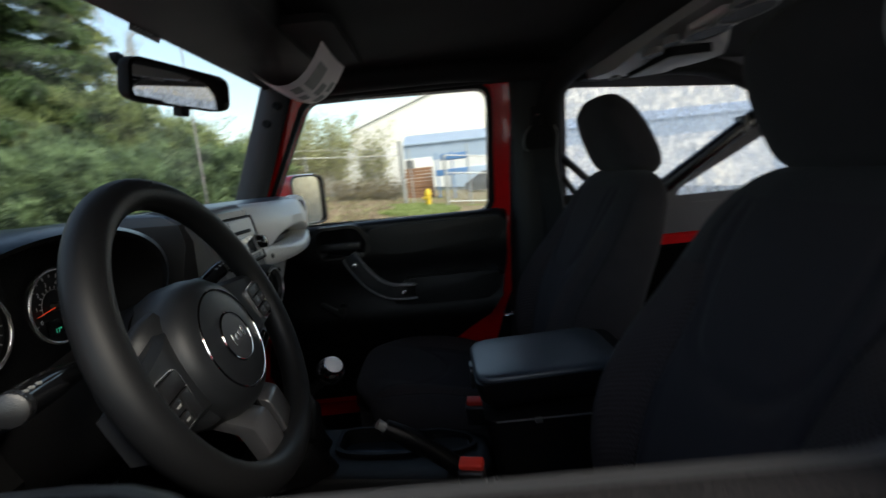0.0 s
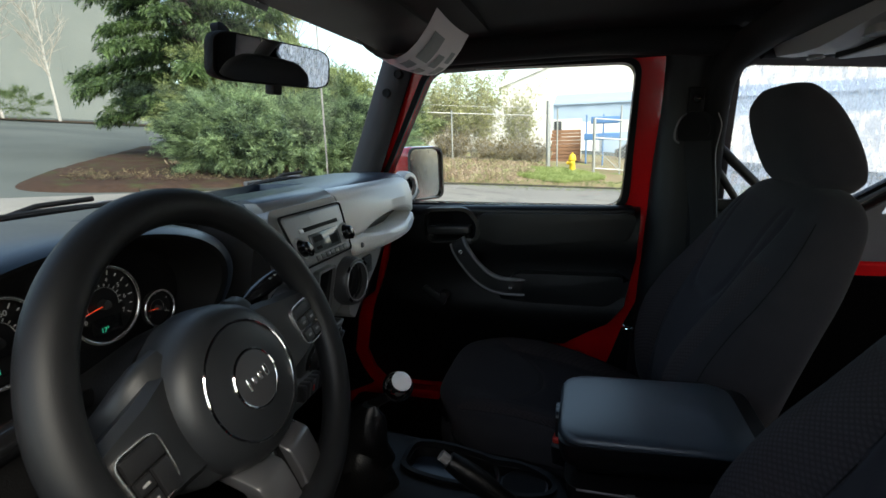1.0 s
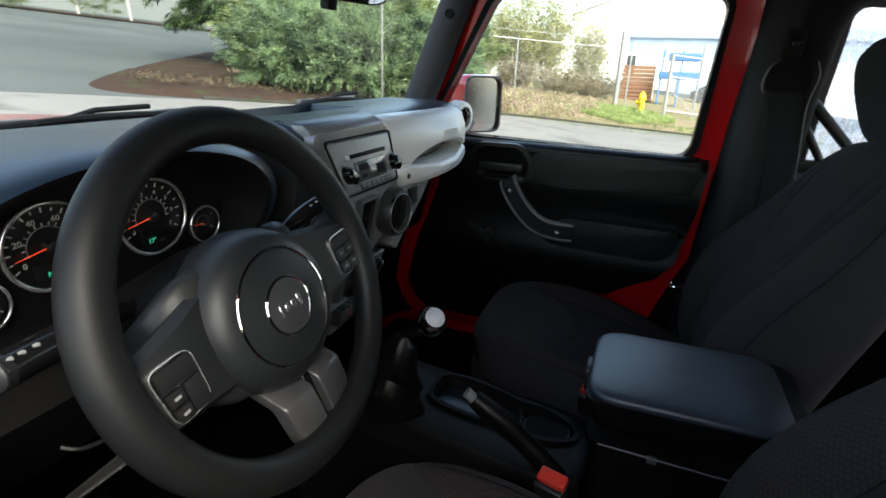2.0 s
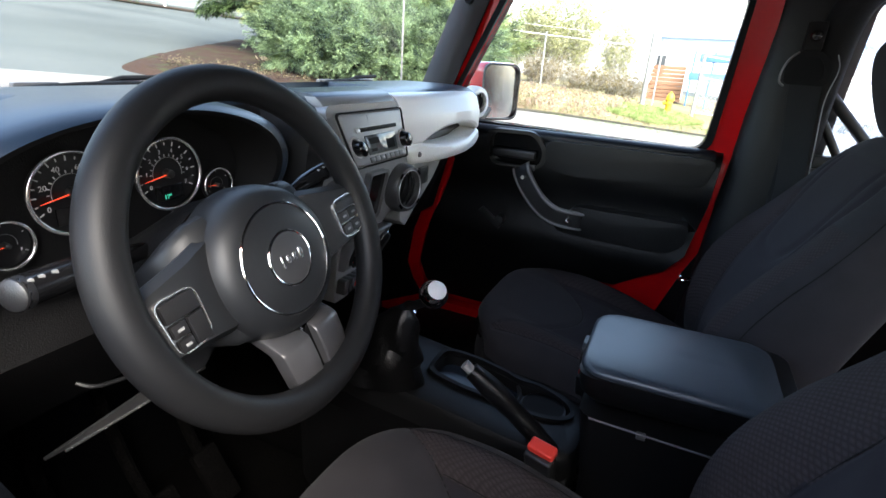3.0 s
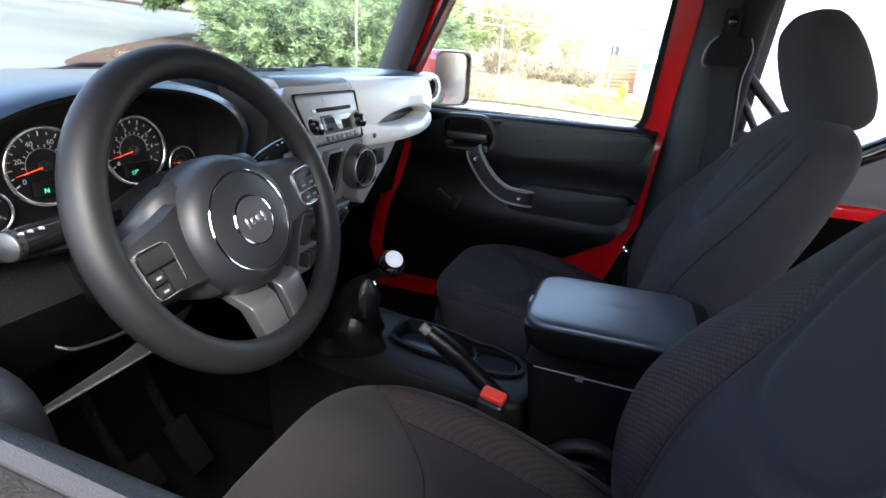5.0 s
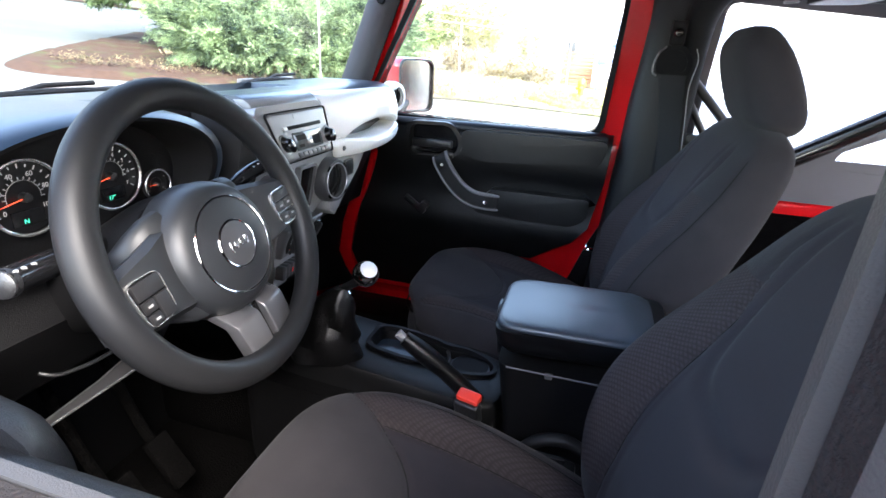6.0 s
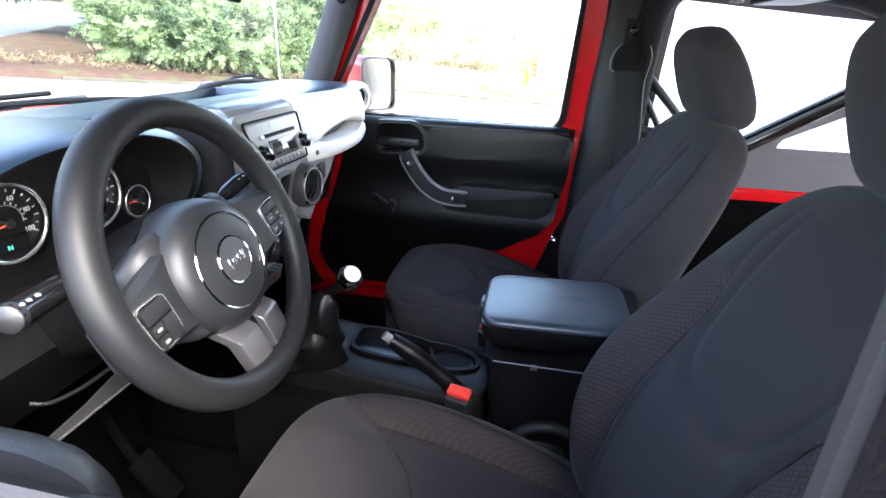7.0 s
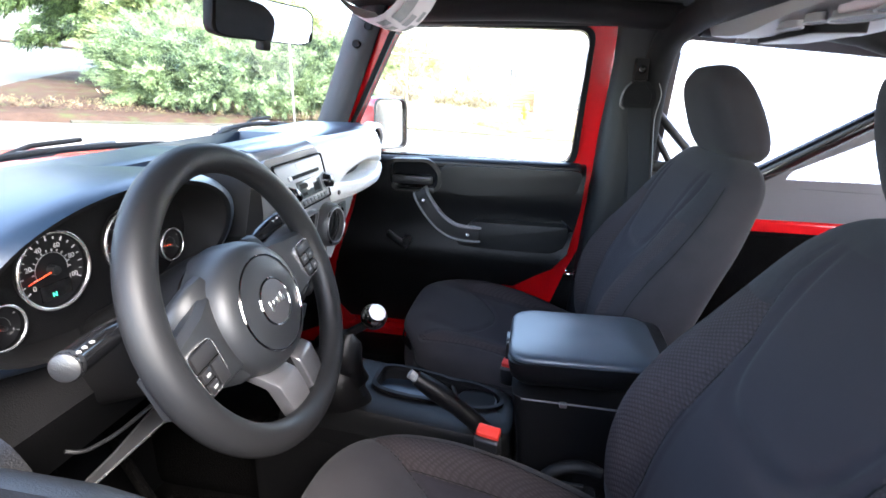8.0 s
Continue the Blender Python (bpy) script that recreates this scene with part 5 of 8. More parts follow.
def gear_lever():
    t = empty("gear_lever", (-0.035, 0.07, 0.86), "gear lever with shiny round knob and leather boot", "gear lever")
    bm = bmesh.new()
    loops = []
    for k, (z, rx, ry, y) in enumerate(((0.846, 0.060, 0.078, 0.085), (0.862, 0.058, 0.075, 0.085), (0.876, 0.050, 0.066, 0.080), (0.895, 0.052, 0.066, 0.078), (0.912, 0.041, 0.054, 0.072), (0.930, 0.042, 0.052, 0.068), (0.950, 0.034, 0.042, 0.062), (0.966, 0.030, 0.034, 0.056), (0.980, 0.020, 0.022, 0.050), (0.990, 0.012, 0.012, 0.044))):
        loops.append([(-0.040 + rx * math.cos(a) * (1 + 0.09 * math.sin(5 * a + k * 1.3) * (k < 8)), y + ry * math.sin(a) * (1 + 0.09 * math.cos(4 * a + k * 1.7)), z + 0.009 * math.sin(3 * a + k) * math.sin(math.pi * k / 9)) for a in np.linspace(0, 2 * math.pi, 40, endpoint=False)])
    loft(bm, loops)
    part("boot", bm, "boot_leather", t, "creased black leather boot")
    bm = bmesh.new()
    tube(bm, [(-0.035, 0.044, 0.985), (-0.042, 0.004, 1.012)], 0.008, 12)
    part("shaft", bm, "rubber", t, "black shaft")
    bm = bmesh.new()
    bmesh.ops.create_uvsphere(bm, u_segments=32, v_segments=20, radius=0.0245, matrix=Matrix.Translation((-0.046, -0.010, 1.030)))
    kn = part("knob", bm, "chrome", t, "polished ball knob")
    bm = bmesh.new()
    d = Vector((-0.5, -0.55, 0.75)).normalized()
    m = Matrix.Translation((-0.046, -0.010, 1.030)) @ d.to_track_quat("Z", "Y").to_matrix().to_4x4()
    # pale disc on the ball stands in for its bright highlight
    lathe(bm, [(0.0, 0.0258), (0.005, 0.0254), (0.010, 0.0239), (0.0140, 0.0217), (0.0160, 0.0196)], m, 28)
    part("knob_cap", bm, "silver", kn, "pale disc painted as the ball's highlight")
    # transfer lever beside it
    s = empty("transfer_lever", (-0.09, 0.10, 0.86), "short transfer lever with chrome knob beside the boot", "gear lever")
    bm = bmesh.new()
    tube(bm, [(0.040, 0.105, 0.84), (0.045, 0.084, 0.912)], 0.006, 10)
    part("shaft", bm, "chrome", s)
    bm = bmesh.new()
    lathe(bm, [(0.0, 0.018), (0.008, 0.016), (0.011, 0.008), (0.010, -0.004), (0.007, -0.010)], Matrix.Translation((0.047, 0.080, 0.922)) @ Euler((radians(25), radians(10), 0)).to_matrix().to_4x4(), 20)
    part("knob", bm, "chrome", s, "chrome knob")


gear_lever()


def handbrake():
    t = empty("handbrake_lever", (-0.03, -0.24, 0.80), "black handbrake lever with grey button", "handbrake")
    a, b = Vector((-0.071, -0.090, 0.932)), Vector((-0.050, -0.235, 0.810))
    bm = bmesh.new()
    pts = [a + (b - a) * u + Vector((0, 0, 0.006 * math.sin(math.pi * u))) for u in np.linspace(0.04, 1, 12)]
    tube(bm, pts, 0.0172, 16, taper=lambda u: 0.80 + 0.25 * math.sin(math.pi * min(1, u * 1.6)) if u < 0.62 else 0.95)
    part("grip", bm, "boot_leather", t, "glossy black moulded grip")
    bm = bmesh.new()
    tube(bm, [a + (a - b).normalized() * 0.008, a - (a - b).normalized() * 0.02], 0.0085, 12)
    part("button", bm, "light_trim", t, "grey release button")
    return t


handbrake()


def buckle(x, y, z, name="belt_buckle"):
    t = empty(name, (x, y, z - 0.1), "black seat belt buckle with red release button", "belt buckle", "belt buckles")
    R = Euler((radians(-16), 0, radians(76))).to_matrix().to_4x4()
    bm = bmesh.new()
    box(bm, (x - 0.021, y - 0.011, z - 0.050), (x + 0.021, y + 0.011, z - 0.001), 0.005, 3, R)
    part("housing", bm, BLK, t)
    bm = bmesh.new()
    box(bm, (x - 0.0195, y - 0.0105, z - 0.006), (x + 0.0195, y + 0.0105, z + 0.009), 0.004, 3, R)
    part("release_button", bm, "belt_red", t, "bright red release button")
    bm = bmesh.new()
    box(bm, (x - 0.020, y - 0.006, z - 0.25), (x + 0.020, y + 0.004, z - 0.07), 0.002, 1, R)
    part("stem", bm, "webbing", t)


buckle(-0.143, -0.236, 0.886)
buckle(0.118, -0.262, 0.866)


# ---- seats ----
def stations(rows, n):
    """Rows of numbers, filled in smoothly to n steps between neighbours."""
    r = np.array([rows[0]] + list(rows) + [rows[-1]], dtype=float)
    out = []
    for k in range(1, len(r) - 2):
        p0, p1, p2, p3 = r[k - 1], r[k], r[k + 1], r[k + 2]
        for f in np.linspace(0, 1, n, endpoint=False):
            out.append(0.5 * (2 * p1 + (p2 - p0) * f + (2 * p0 - 5 * p1 + 4 * p2 - p3) * f ** 2 + (3 * p1 - p0 - 3 * p2 + p3) * f ** 3))
    out.append(r[-1])
    return out


def between(rows, v):
    """The row at the place v of the first column."""
    r = np.array(rows)
    r = r[np.argsort(r[:, 0])]
    return [v] + [float(np.interp(v, r[:, 0], r[:, k])) for k in range(1, r.shape[1])]


def ease(a, b, v):
    k = min(1.0, max(0.0, (v - a) / (b - a)))
    return k * k * (3 - 2 * k)


def even_angles(e, faces, sides):
    """Angles round a squared-off oval, spread evenly over its four sides."""
    half = {round(math.acos(math.copysign(abs(u) ** (1 / e), u)), 5) for u in np.linspace(-0.985, 0.985, faces)}
    for v in np.linspace(0, 0.90, sides):
        a = math.asin(v ** (1 / e))
        half |= {round(a, 5), round(math.pi - a, 5)}
    half = sorted(half)
    return half[:-1] + [math.pi + a for a in half[:-1]]


def seat(sx, name, label):
    """A front bucket seat: cushion, backrest, headrest on posts; sx: side of the car."""
    X = sx * 0.365
    t = empty(name, (X, -0.25, 0.56), label, "car seat", "front seats")

    # cushion: front to rear; half width, height of bolster and middle, underside
    def tongue(u):
        """Where the sewn arc of the thigh panel runs."""
        return -0.205 + 0.27 * u * u

    def groove(v, width=0.0045):
        return -0.0060 * math.exp(-(v / width) ** 2)

    def cushion_point(row, a):
        y, w, B, C, low = row
        cx, d = corner_of(a, 0.52)
        u = cx
        top = C + (B - C) * ease(0.46, 0.80, abs(u)) - 0.008 * max(0, abs(u) - 0.85) / 0.15
        mid = (B + low) / 2
        if d > 0.7:
            if y < -0.02:
                top += groove(y - tongue(u)) if abs(u) < 0.78 else 0
                if y < tongue(u):
                    top += groove((abs(u) - 0.57) * w) + groove((abs(u) - 0.84) * w)
            top += 0.003 * max(0, 1 - (u / 0.5) ** 4) * ease(0.0, 0.06, -y)
        z = mid + (top - mid) * d if d > 0 else mid + (mid - low) * d
        return Vector((X + w * cx, y - 0.050 * u ** 4 * ease(0.0, 0.12, 0.12 + y), z))

    st = stations(((0.020, 0.150, 0.852, 0.852, 0.802), (0.017, 0.182, 0.868, 0.868, 0.768), (0.003, 0.206, 0.882, 0.884, 0.746), (-0.030, 0.222, 0.888, 0.888, 0.735), (-0.075, 0.230, 0.893, 0.882, 0.730),
                   (-0.120, 0.234, 0.894, 0.870, 0.728), (-0.180, 0.236, 0.890, 0.856, 0.726), (-0.250, 0.237, 0.874, 0.841, 0.724), (-0.320, 0.236, 0.850, 0.824, 0.722), (-0.400, 0.232, 0.817, 0.802, 0.720), (-0.470, 0.220, 0.787, 0.780, 0.720)), 14)
    angles = even_angles(0.49, 84, 9)
    N = len(angles)

    def cushion_mat(i, j):
        cx, d = corner_of((angles[j] + angles[(j + 1) % N] + (2 * math.pi if j == N - 1 else 0)) / 2, 0.52)
        y = st[i][0]
        if d < 0.75 or y > tongue(cx):
            return 0
        return 1 if abs(cx) < 0.57 else 2 if abs(cx) < 0.84 else 0
    bm = bmesh.new()
    loft(bm, [[cushion_point(r, a) for a in angles] for r in st], mats=cushion_mat)
    cu = part("cushion", bm, ["fabric", "fabric_blue", "waffle"], t, "charcoal fabric cushion with raised side bolsters", flat_angle=70)
    def stitched(points, parent):
        bm = bmesh.new()
        tube(bm, points, 0.0009, 5)
        part("seam", bm, "felt", parent)

    def on_cushion(u, y):
        row = between(st, y)
        p = cushion_point(row, math.acos(math.copysign(abs(u) ** (1 / 0.52), u)))
        return Vector((p.x, p.y, p.z + 0.0012))
    stitched([on_cushion(u, tongue(u)) for u in np.linspace(-0.80, 0.80, 60)], cu)
    for k in (-1, 1):
        stitched([on_cushion(k * 0.57, y) for y in np.linspace(-0.125, -0.43, 30)], cu)
        stitched([on_cushion(k * 0.84, y) for y in np.linspace(-0.035, -0.43, 40)], cu)
    # piping along both sides
    for a in (0.0, math.pi):
        bm = bmesh.new()
        tube(bm, [cushion_point(st[k], a) for k in range(12, 124, 8)], 0.0018, 6)
        part("piping", bm, "rubber", cu)
    bm = bmesh.new()
    tube(bm, [(X + 0.178 * u, 0.0195 - 0.046 * u ** 4, 0.834) for u in np.linspace(-0.97, 0.97, 30)], 0.0024, 6)
    part("front_seam", bm, "rubber", cu)
    bm = bmesh.new()
    box(bm, (X - 0.20, -0.46, 0.64), (X + 0.20, -0.03, 0.78), 0.03, 3)
    part("seat_base", bm, "dark_trim", t, "black plastic seat base")
    for x in (-0.17, 0.17):
        bm = bmesh.new()
        box(bm, (X + x - 0.02, -0.44, 0.56), (X + x + 0.02, -0.02, 0.65), 0.008)
        part("seat_rail", bm, "dull_silver", t)

    # backrest: from the hips up; half width, front of bolster and middle, rear face
    def yoke(x, z):
        """Zero on the sewn edge of the panel under the headrest, negative inside it."""
        return (((x / 0.108) ** 4 + ((z - 1.30) / 0.212) ** 4) ** 0.25 - 1) * 0.11

    def seam_at(z):
        return float(np.interp(z, (0.80, 0.92, 1.10, 1.15, 1.23, 1.30), (0.60, 0.51, 0.49, 0.51, 0.66, 0.70)))

    def back_point(row, a):
        z, w, front, middle, rear = row
        cx, d = corner_of(a, 0.46)
        u = cx
        f = middle + (front - middle) * ease(0.40, 0.82, abs(u))
        mid = (min(front, middle) + rear) / 2
        if d > 0.6 and z < 1.285:
            fade = ease(0.78, 0.84, z) * (1 - ease(1.25, 1.285, z))
            yk = yoke(w * u, z)
            f += fade * groove(yk, 0.0060) * 0.9
            if yk > 0:
                f += fade * groove((abs(u) - seam_at(z)) * w, 0.0055) * 1.3
            f += fade * 0.004 * max(0, 1 - (abs(u) / seam_at(z)) ** 4)
        # a sewn edge between the front and the side panel
        if 0.45 < d < 0.95 and 0.86 < z < 1.27:
            f += -0.003 * math.exp(-((abs(cx) - 0.965) / 0.010) ** 2)
        y = mid + (f - mid) * d if d > 0 else mid + (mid - rear) * d
        return Vector((X + w * cx * (1 - 0.03 * (d < 0) * abs(d)), y, z))

    bs = stations(((0.770, 0.190, -0.470, -0.490, -0.560), (0.800, 0.214, -0.428, -0.464, -0.585), (0.850, 0.231, -0.410, -0.454, -0.602), (0.930, 0.242, -0.405, -0.462, -0.622), (1.010, 0.247, -0.423, -0.484, -0.645),
                   (1.080, 0.247, -0.466, -0.514, -0.668), (1.140, 0.242, -0.518, -0.546, -0.690), (1.200, 0.232, -0.566, -0.576, -0.708), (1.245, 0.217, -0.598, -0.600, -0.720), (1.275, 0.196, -0.622, -0.619, -0.720),
                   (1.297, 0.163, -0.641, -0.637, -0.711), (1.309, 0.120, -0.655, -0.652, -0.698), (1.314, 0.060, -0.670, -0.668, -0.684)), 12)

    def back_mat(i, j):
        cx, d = corner_of((angles[j] + angles[(j + 1) % N] + (2 * math.pi if j == N - 1 else 0)) / 2, 0.46)
        z, w = bs[i][0], bs[i][1]
        if d < 0.6 or z > 1.275:
            return 0
        if yoke(w * cx, z) < 0 or abs(cx) < seam_at(z):
            return 1
        return 2 if abs(cx) < 0.90 and 0.86 < z < 1.19 else 0
    bm = bmesh.new()
    loft(bm, [[back_point(r, a) for a in angles] for r in bs], mats=back_mat)
    bk = part("backrest", bm, ["fabric", "fabric_blue", "waffle"], t, "charcoal fabric backrest with honeycomb bolster strips", flat_angle=70)

    def on_back(x, z):
        row = between(bs, z)
        u = x / row[1]
        p = back_point(row, math.acos(math.copysign(min(1, abs(u)) ** (1 / 0.46), u)))
        return Vector((p.x, p.y + 0.0012, p.z))
    width = lambda z: between(bs, z)[1]
    for k in (-1, 1):
        stitched([on_back(k * seam_at(z) * width(z), z) for z in np.linspace(0.80, 1.215, 50)], bk)
        stitched([on_back(k * 0.972 * width(z), z) for z in np.linspace(0.86, 1.262, 50)], bk)
    # headrest, leaning forward at the top
    hs = stations(((1.294, 0.080, -0.685, -0.715), (1.298, 0.108, -0.668, -0.728), (1.308, 0.124, -0.655, -0.738), (1.325, 0.140, -0.641, -0.742), (1.360, 0.144, -0.624, -0.735), (1.410, 0.140, -0.606, -0.713), (1.448, 0.128, -0.600, -0.690), (1.472, 0.102, -0.608, -0.671), (1.483, 0.078, -0.617, -0.658), (1.487, 0.040, -0.630, -0.646)), 5)
    bm = bmesh.new()
    loft(bm, [[(X + w * corner_of(a, 0.62)[0], (f + r) / 2 + (f - r) / 2 * corner_of(a, 0.62)[1], z) for a in angles[::2]] for z, w, f, r in hs])
    part("headrest", bm, "fabric", t, "rounded charcoal fabric headrest", flat_angle=60)
    for x in (-0.055, 0.055):
        bm = bmesh.new()
        tube(bm, [(X + x, -0.690, 1.27), (X + x, -0.692, 1.32)], 0.006, 10)
        part("headrest_post", bm, "chrome", t, "thin chrome post")
    return t


def recliner_bracket():
    t = empty("recliner_bracket", (-0.135, -0.37, 0.74), "black seat hinge cover with bright steel tab", "seat hinge")
    bm = bmesh.new()
    tube(bm, smooth_path([(-0.135, -0.325, 0.775), (-0.132, -0.335, 0.806), (-0.130, -0.365, 0.828), (-0.130, -0.400, 0.834), (-0.132, -0.425, 0.825)], 5), 0.011, 10, flat=0.7)
    part("hinge_cover", bm, "deck_black", t, "curved black plastic cover")
    bm = bmesh.new()
    box(bm, (-0.137, -0.402, 0.789), (-0.127, -0.358, 0.7995), 0.002)
    part("steel_tab", bm, "chrome", t, "bright steel tab")
    bm = bmesh.new()
    box(bm, (-0.150, -0.42, 0.56), (-0.120, -0.34, 0.790), 0.006)
    part("hinge_stand", bm, "dark_trim", t)


recliner_bracket()
seat(1, "bucket_seat", "charcoal fabric bucket seat with headrest beside the passenger door")
seat(-1, "bucket_seat", "charcoal fabric bucket seat behind the steering wheel")


# ---- roll bar, belts, sound bar ----
def roll_bar():
    t = empty("roll_bar", (0, -0.66, 0.6), "black padded roll bar across the cabin", "roll bar")
    for sx in (-1, 1):
        bm = bmesh.new()
        tube(bm, smooth_path([(sx * 0.668, -0.575, 0.58), (sx * 0.666, -0.572, 1.1), (sx * 0.655, -0.575, 1.40), (sx * 0.625, -0.59, 1.55), (sx * 0.54, -0.64, 1.605), (sx * 0.40, -0.66, 1.615)], 6), 0.036, 14)
        part("hoop_side", bm, "soft_top", t, "black padded hoop side")
        bm = bmesh.new()
        tube(bm, smooth_path([(sx * 0.60, -0.64, 1.60), (sx * 0.60, -0.30, 1.625), (sx * 0.60, 0.10, 1.625)], 5), 0.030, 12)
        part("side_rail", bm, "soft_top", t, "black padded side rail")
        bm = bmesh.new()
        tube(bm, smooth_path([(sx * 0.60, -0.66, 1.59), (sx * 0.62, -1.1, 1.55), (sx * 0.66, -1.5, 1.25), (sx * 0.67, -1.62, 1.0)], 6), 0.028, 12)
        part("rear_leg", bm, "soft_top", t)
    bm = bmesh.new()
    tube(bm, [(-0.42, -0.66, 1.615), (0.42, -0.66, 1.615)], 0.038, 14)
    part("cross_bar", bm, "soft_top", t)
    return t


roll_bar()


def top_linkage():
    """Folding arm of the fabric top beside the rear side film."""
    t = empty("top_linkage", (0.70, -0.9, 1.1), "black folding arm of the fabric top", "folding arm")
    bm = bmesh.new()
    tube(bm, [(0.695, -0.86, 1.190), (0.695, -1.169, 1.387), (0.695, -1.46, 1.575)], 0.0245, 16)
    part("arm", bm, "gloss_black", t, "thick glossy black arm")
    bm = bmesh.new()
    tube(bm, [(0.676, -0.87, 1.206), (0.676, -1.165, 1.394)], 0.006, 8)
    part("arm_strip", bm, "grey_trim", t, "thin grey edge strip")
    bm = bmesh.new()
    box(bm, (0.670, -1.19, 1.368), (0.718, -1.165, 1.425), 0.008)
    part("joint", bm, BLK, t)
    bm = bmesh.new()
    tube(bm, [(0.70, -0.610, 1.37), (0.70, -0.74, 1.235)], 0.012, 10)
    tube(bm, [(0.70, -0.60, 1.33), (0.70, -0.66, 1.235)], 0.009, 10)
    box(bm, (0.688, -0.745, 1.208), (0.712, -0.60, 1.240), 0.008)
    part("bracket", bm, BLK, t, "black pivot bracket")


top_linkage()


def arm_strap():
    """Grey fabric gusset of the side curtain under the folding arm."""
    t = empty("curtain_gusset", (0.715, -0.95, 1.18), "grey fabric gusset sewn along the folding arm", "fabric panel")
    bm = bmesh.new()
    prism(bm, rounded([(-0.70, 1.105), (-0.70, 1.150), (-0.86, 1.196), (-1.30, 1.462), (-1.325, 1.395), (-0.988, 1.222), (-0.976, 1.190), (-1.02, 1.176), (-1.30, 1.170), (-1.30, 1.105)], 0.012, 4), "x", 0.7145, 0.7195)
    part("gusset", bm, "quarter_fabric", t, "grey woven fabric gusset")


arm_strap()


def seat_belt(sx):
    t = empty("seat_belt", (sx * 0.62, -0.55, 0.7), "black seat belt hanging from the pillar", "seat belt", "seat belts")
    bm = bmesh.new()
    box(bm, (sx * 0.609, -0.552, 1.455), (sx * 0.634, -0.518, 1.512), 0.006, 2)
    part("anchor", bm, "dark_trim", t)
    bm = bmesh.new()
    o = rounded([(-0.575, 1.388), (-0.577, 1.425), (-0.556, 1.455), (-0.514, 1.455), (-0.494, 1.425), (-0.496, 1.388)], 0.012, 4)
    c = Vector((-0.535, 1.418))
    frame_prism(bm, o, [tuple(c + (Vector(p) - c) * 0.72) for p in o], "x", sx * 0.596, sx * 0.608)
    part("guide_loop", bm, "rubber", t, "black guide loop")
    # thin bright line added as the highlight on the black loop
    bm = bmesh.new()
    tube(bm, smooth_path([(sx * 0.594, -0.512, 1.452), (sx * 0.593, -0.497, 1.436), (sx * 0.593, -0.489, 1.412), (sx * 0.594, -0.490, 1.392), (sx * 0.597, -0.500, 1.384)], 5), 0.0022, 8)
    part("guide_wire", bm, "dull_silver", t, "thin painted highlight on the guide loop")
    bm = bmesh.new()
    prism(bm, rounded([(-0.562, 1.392), (-0.566, 1.420), (-0.552, 1.446), (-0.518, 1.446), (-0.504, 1.420), (-0.508, 1.392)], 0.012, 4), "x", sx * 0.598, sx * 0.606, 0.002)
    part("guide_cover", bm, "rubber", t, "black plastic guide cover")
    bm = bmesh.new()
    lathe(bm, [(0.0, 0.010), (0.008, 0.009), (0.011, 0.004), (0.011, -0.006)], Matrix.Translation((sx * 0.608, -0.535, 1.484)) @ Euler((0, radians(-90 * sx), 0)).to_matrix().to_4x4(), 18)
    part("anchor_bolt", bm, "gloss_black", t)
    bm = bmesh.new()
    loops = []
    for z, y, w, tw in ((1.425, -0.536, 0.030, 0), (1.36, -0.543, 0.029, 10), (1.28, -0.553, 0.027, 22), (1.19, -0.564, 0.027, 30), (1.05, -0.572, 0.026, 20), (0.90, -0.574, 0.024, 8), (0.72, -0.575, 0.023, 0)):
        c, s_ = math.cos(radians(tw)), math.sin(radians(tw))
        loops.append([(sx * (0.603 - s_ * w), y - w * c, z), (sx * (0.603 + s_ * w), y + w * c, z), (sx * (0.606 + s_ * w), y + w * c, z), (sx * (0.606 - s_ * w), y - w * c, z)])
    loft(bm, loops)
    part("webbing", bm, "webbing", t, "woven belt webbing")
    # thin pale line added as the streak of light along the webbing
    bm = bmesh.new()
    tube(bm, smooth_path([(sx * 0.598, -0.580, 1.45), (sx * 0.594, -0.588, 1.42), (sx * 0.594, -0.580, 1.36), (sx * 0.590, -0.586, 1.28), (sx * 0.588, -0.594, 1.19)], 5), 0.0012, 6)
    part("belt_edge", bm, "dial_ink", t, "pale painted streak of light on the belt")
    p = empty("pillar_trim", (sx * 0.68, -0.51, 0.8), "dark grey trim on the lock pillar", "trim", kind="structure")
    bm = bmesh.new()
    loops = []
    for z, f in ((0.60, -0.405), (0.80, -0.418), (0.93, -0.428), (1.10, -0.440), (1.21, -0.448), (1.35, -0.455), (1.45, -0.461), (1.62, -0.466)):
        if sx < 0:
            f = -0.474
        loops.append([(sx * 0.692, f, z), (sx * 0.676, f - 0.006, z), (sx * 0.660, f - 0.024, z), (sx * 0.652, f - 0.060, z), (sx * 0.652, -0.575, z), (sx * 0.72, -0.59, z), (sx * 0.765, -0.56, z), (sx * 0.765, -0.50, z), (sx * 0.7, -0.49, z)])
    loft(bm, loops)
    part("trim_shell", bm, "pillar_grey", p)
    return t


seat_belt(1)
seat_belt(-1)


def striker(sx):
    t = empty("door_striker", (sx * 0.70, -0.45, 0.88), "small bright steel door striker on the lock pillar", "striker")
    bm = bmesh.new()
    box(bm, (sx * 0.676, -0.448, 0.868), (sx * 0.7045, -0.424, 0.892), 0.003)
    part("plate", bm, "chrome", t)
    bm = bmesh.new()
    tube(bm, smooth_path([(sx * 0.680, -0.424, 0.88), (sx * 0.680, -0.404, 0.88), (sx * 0.70, -0.404, 0.88), (sx * 0.70, -0.424, 0.88)], 4), 0.004, 8)
    part("loop", bm, "chrome", t)


striker(1)


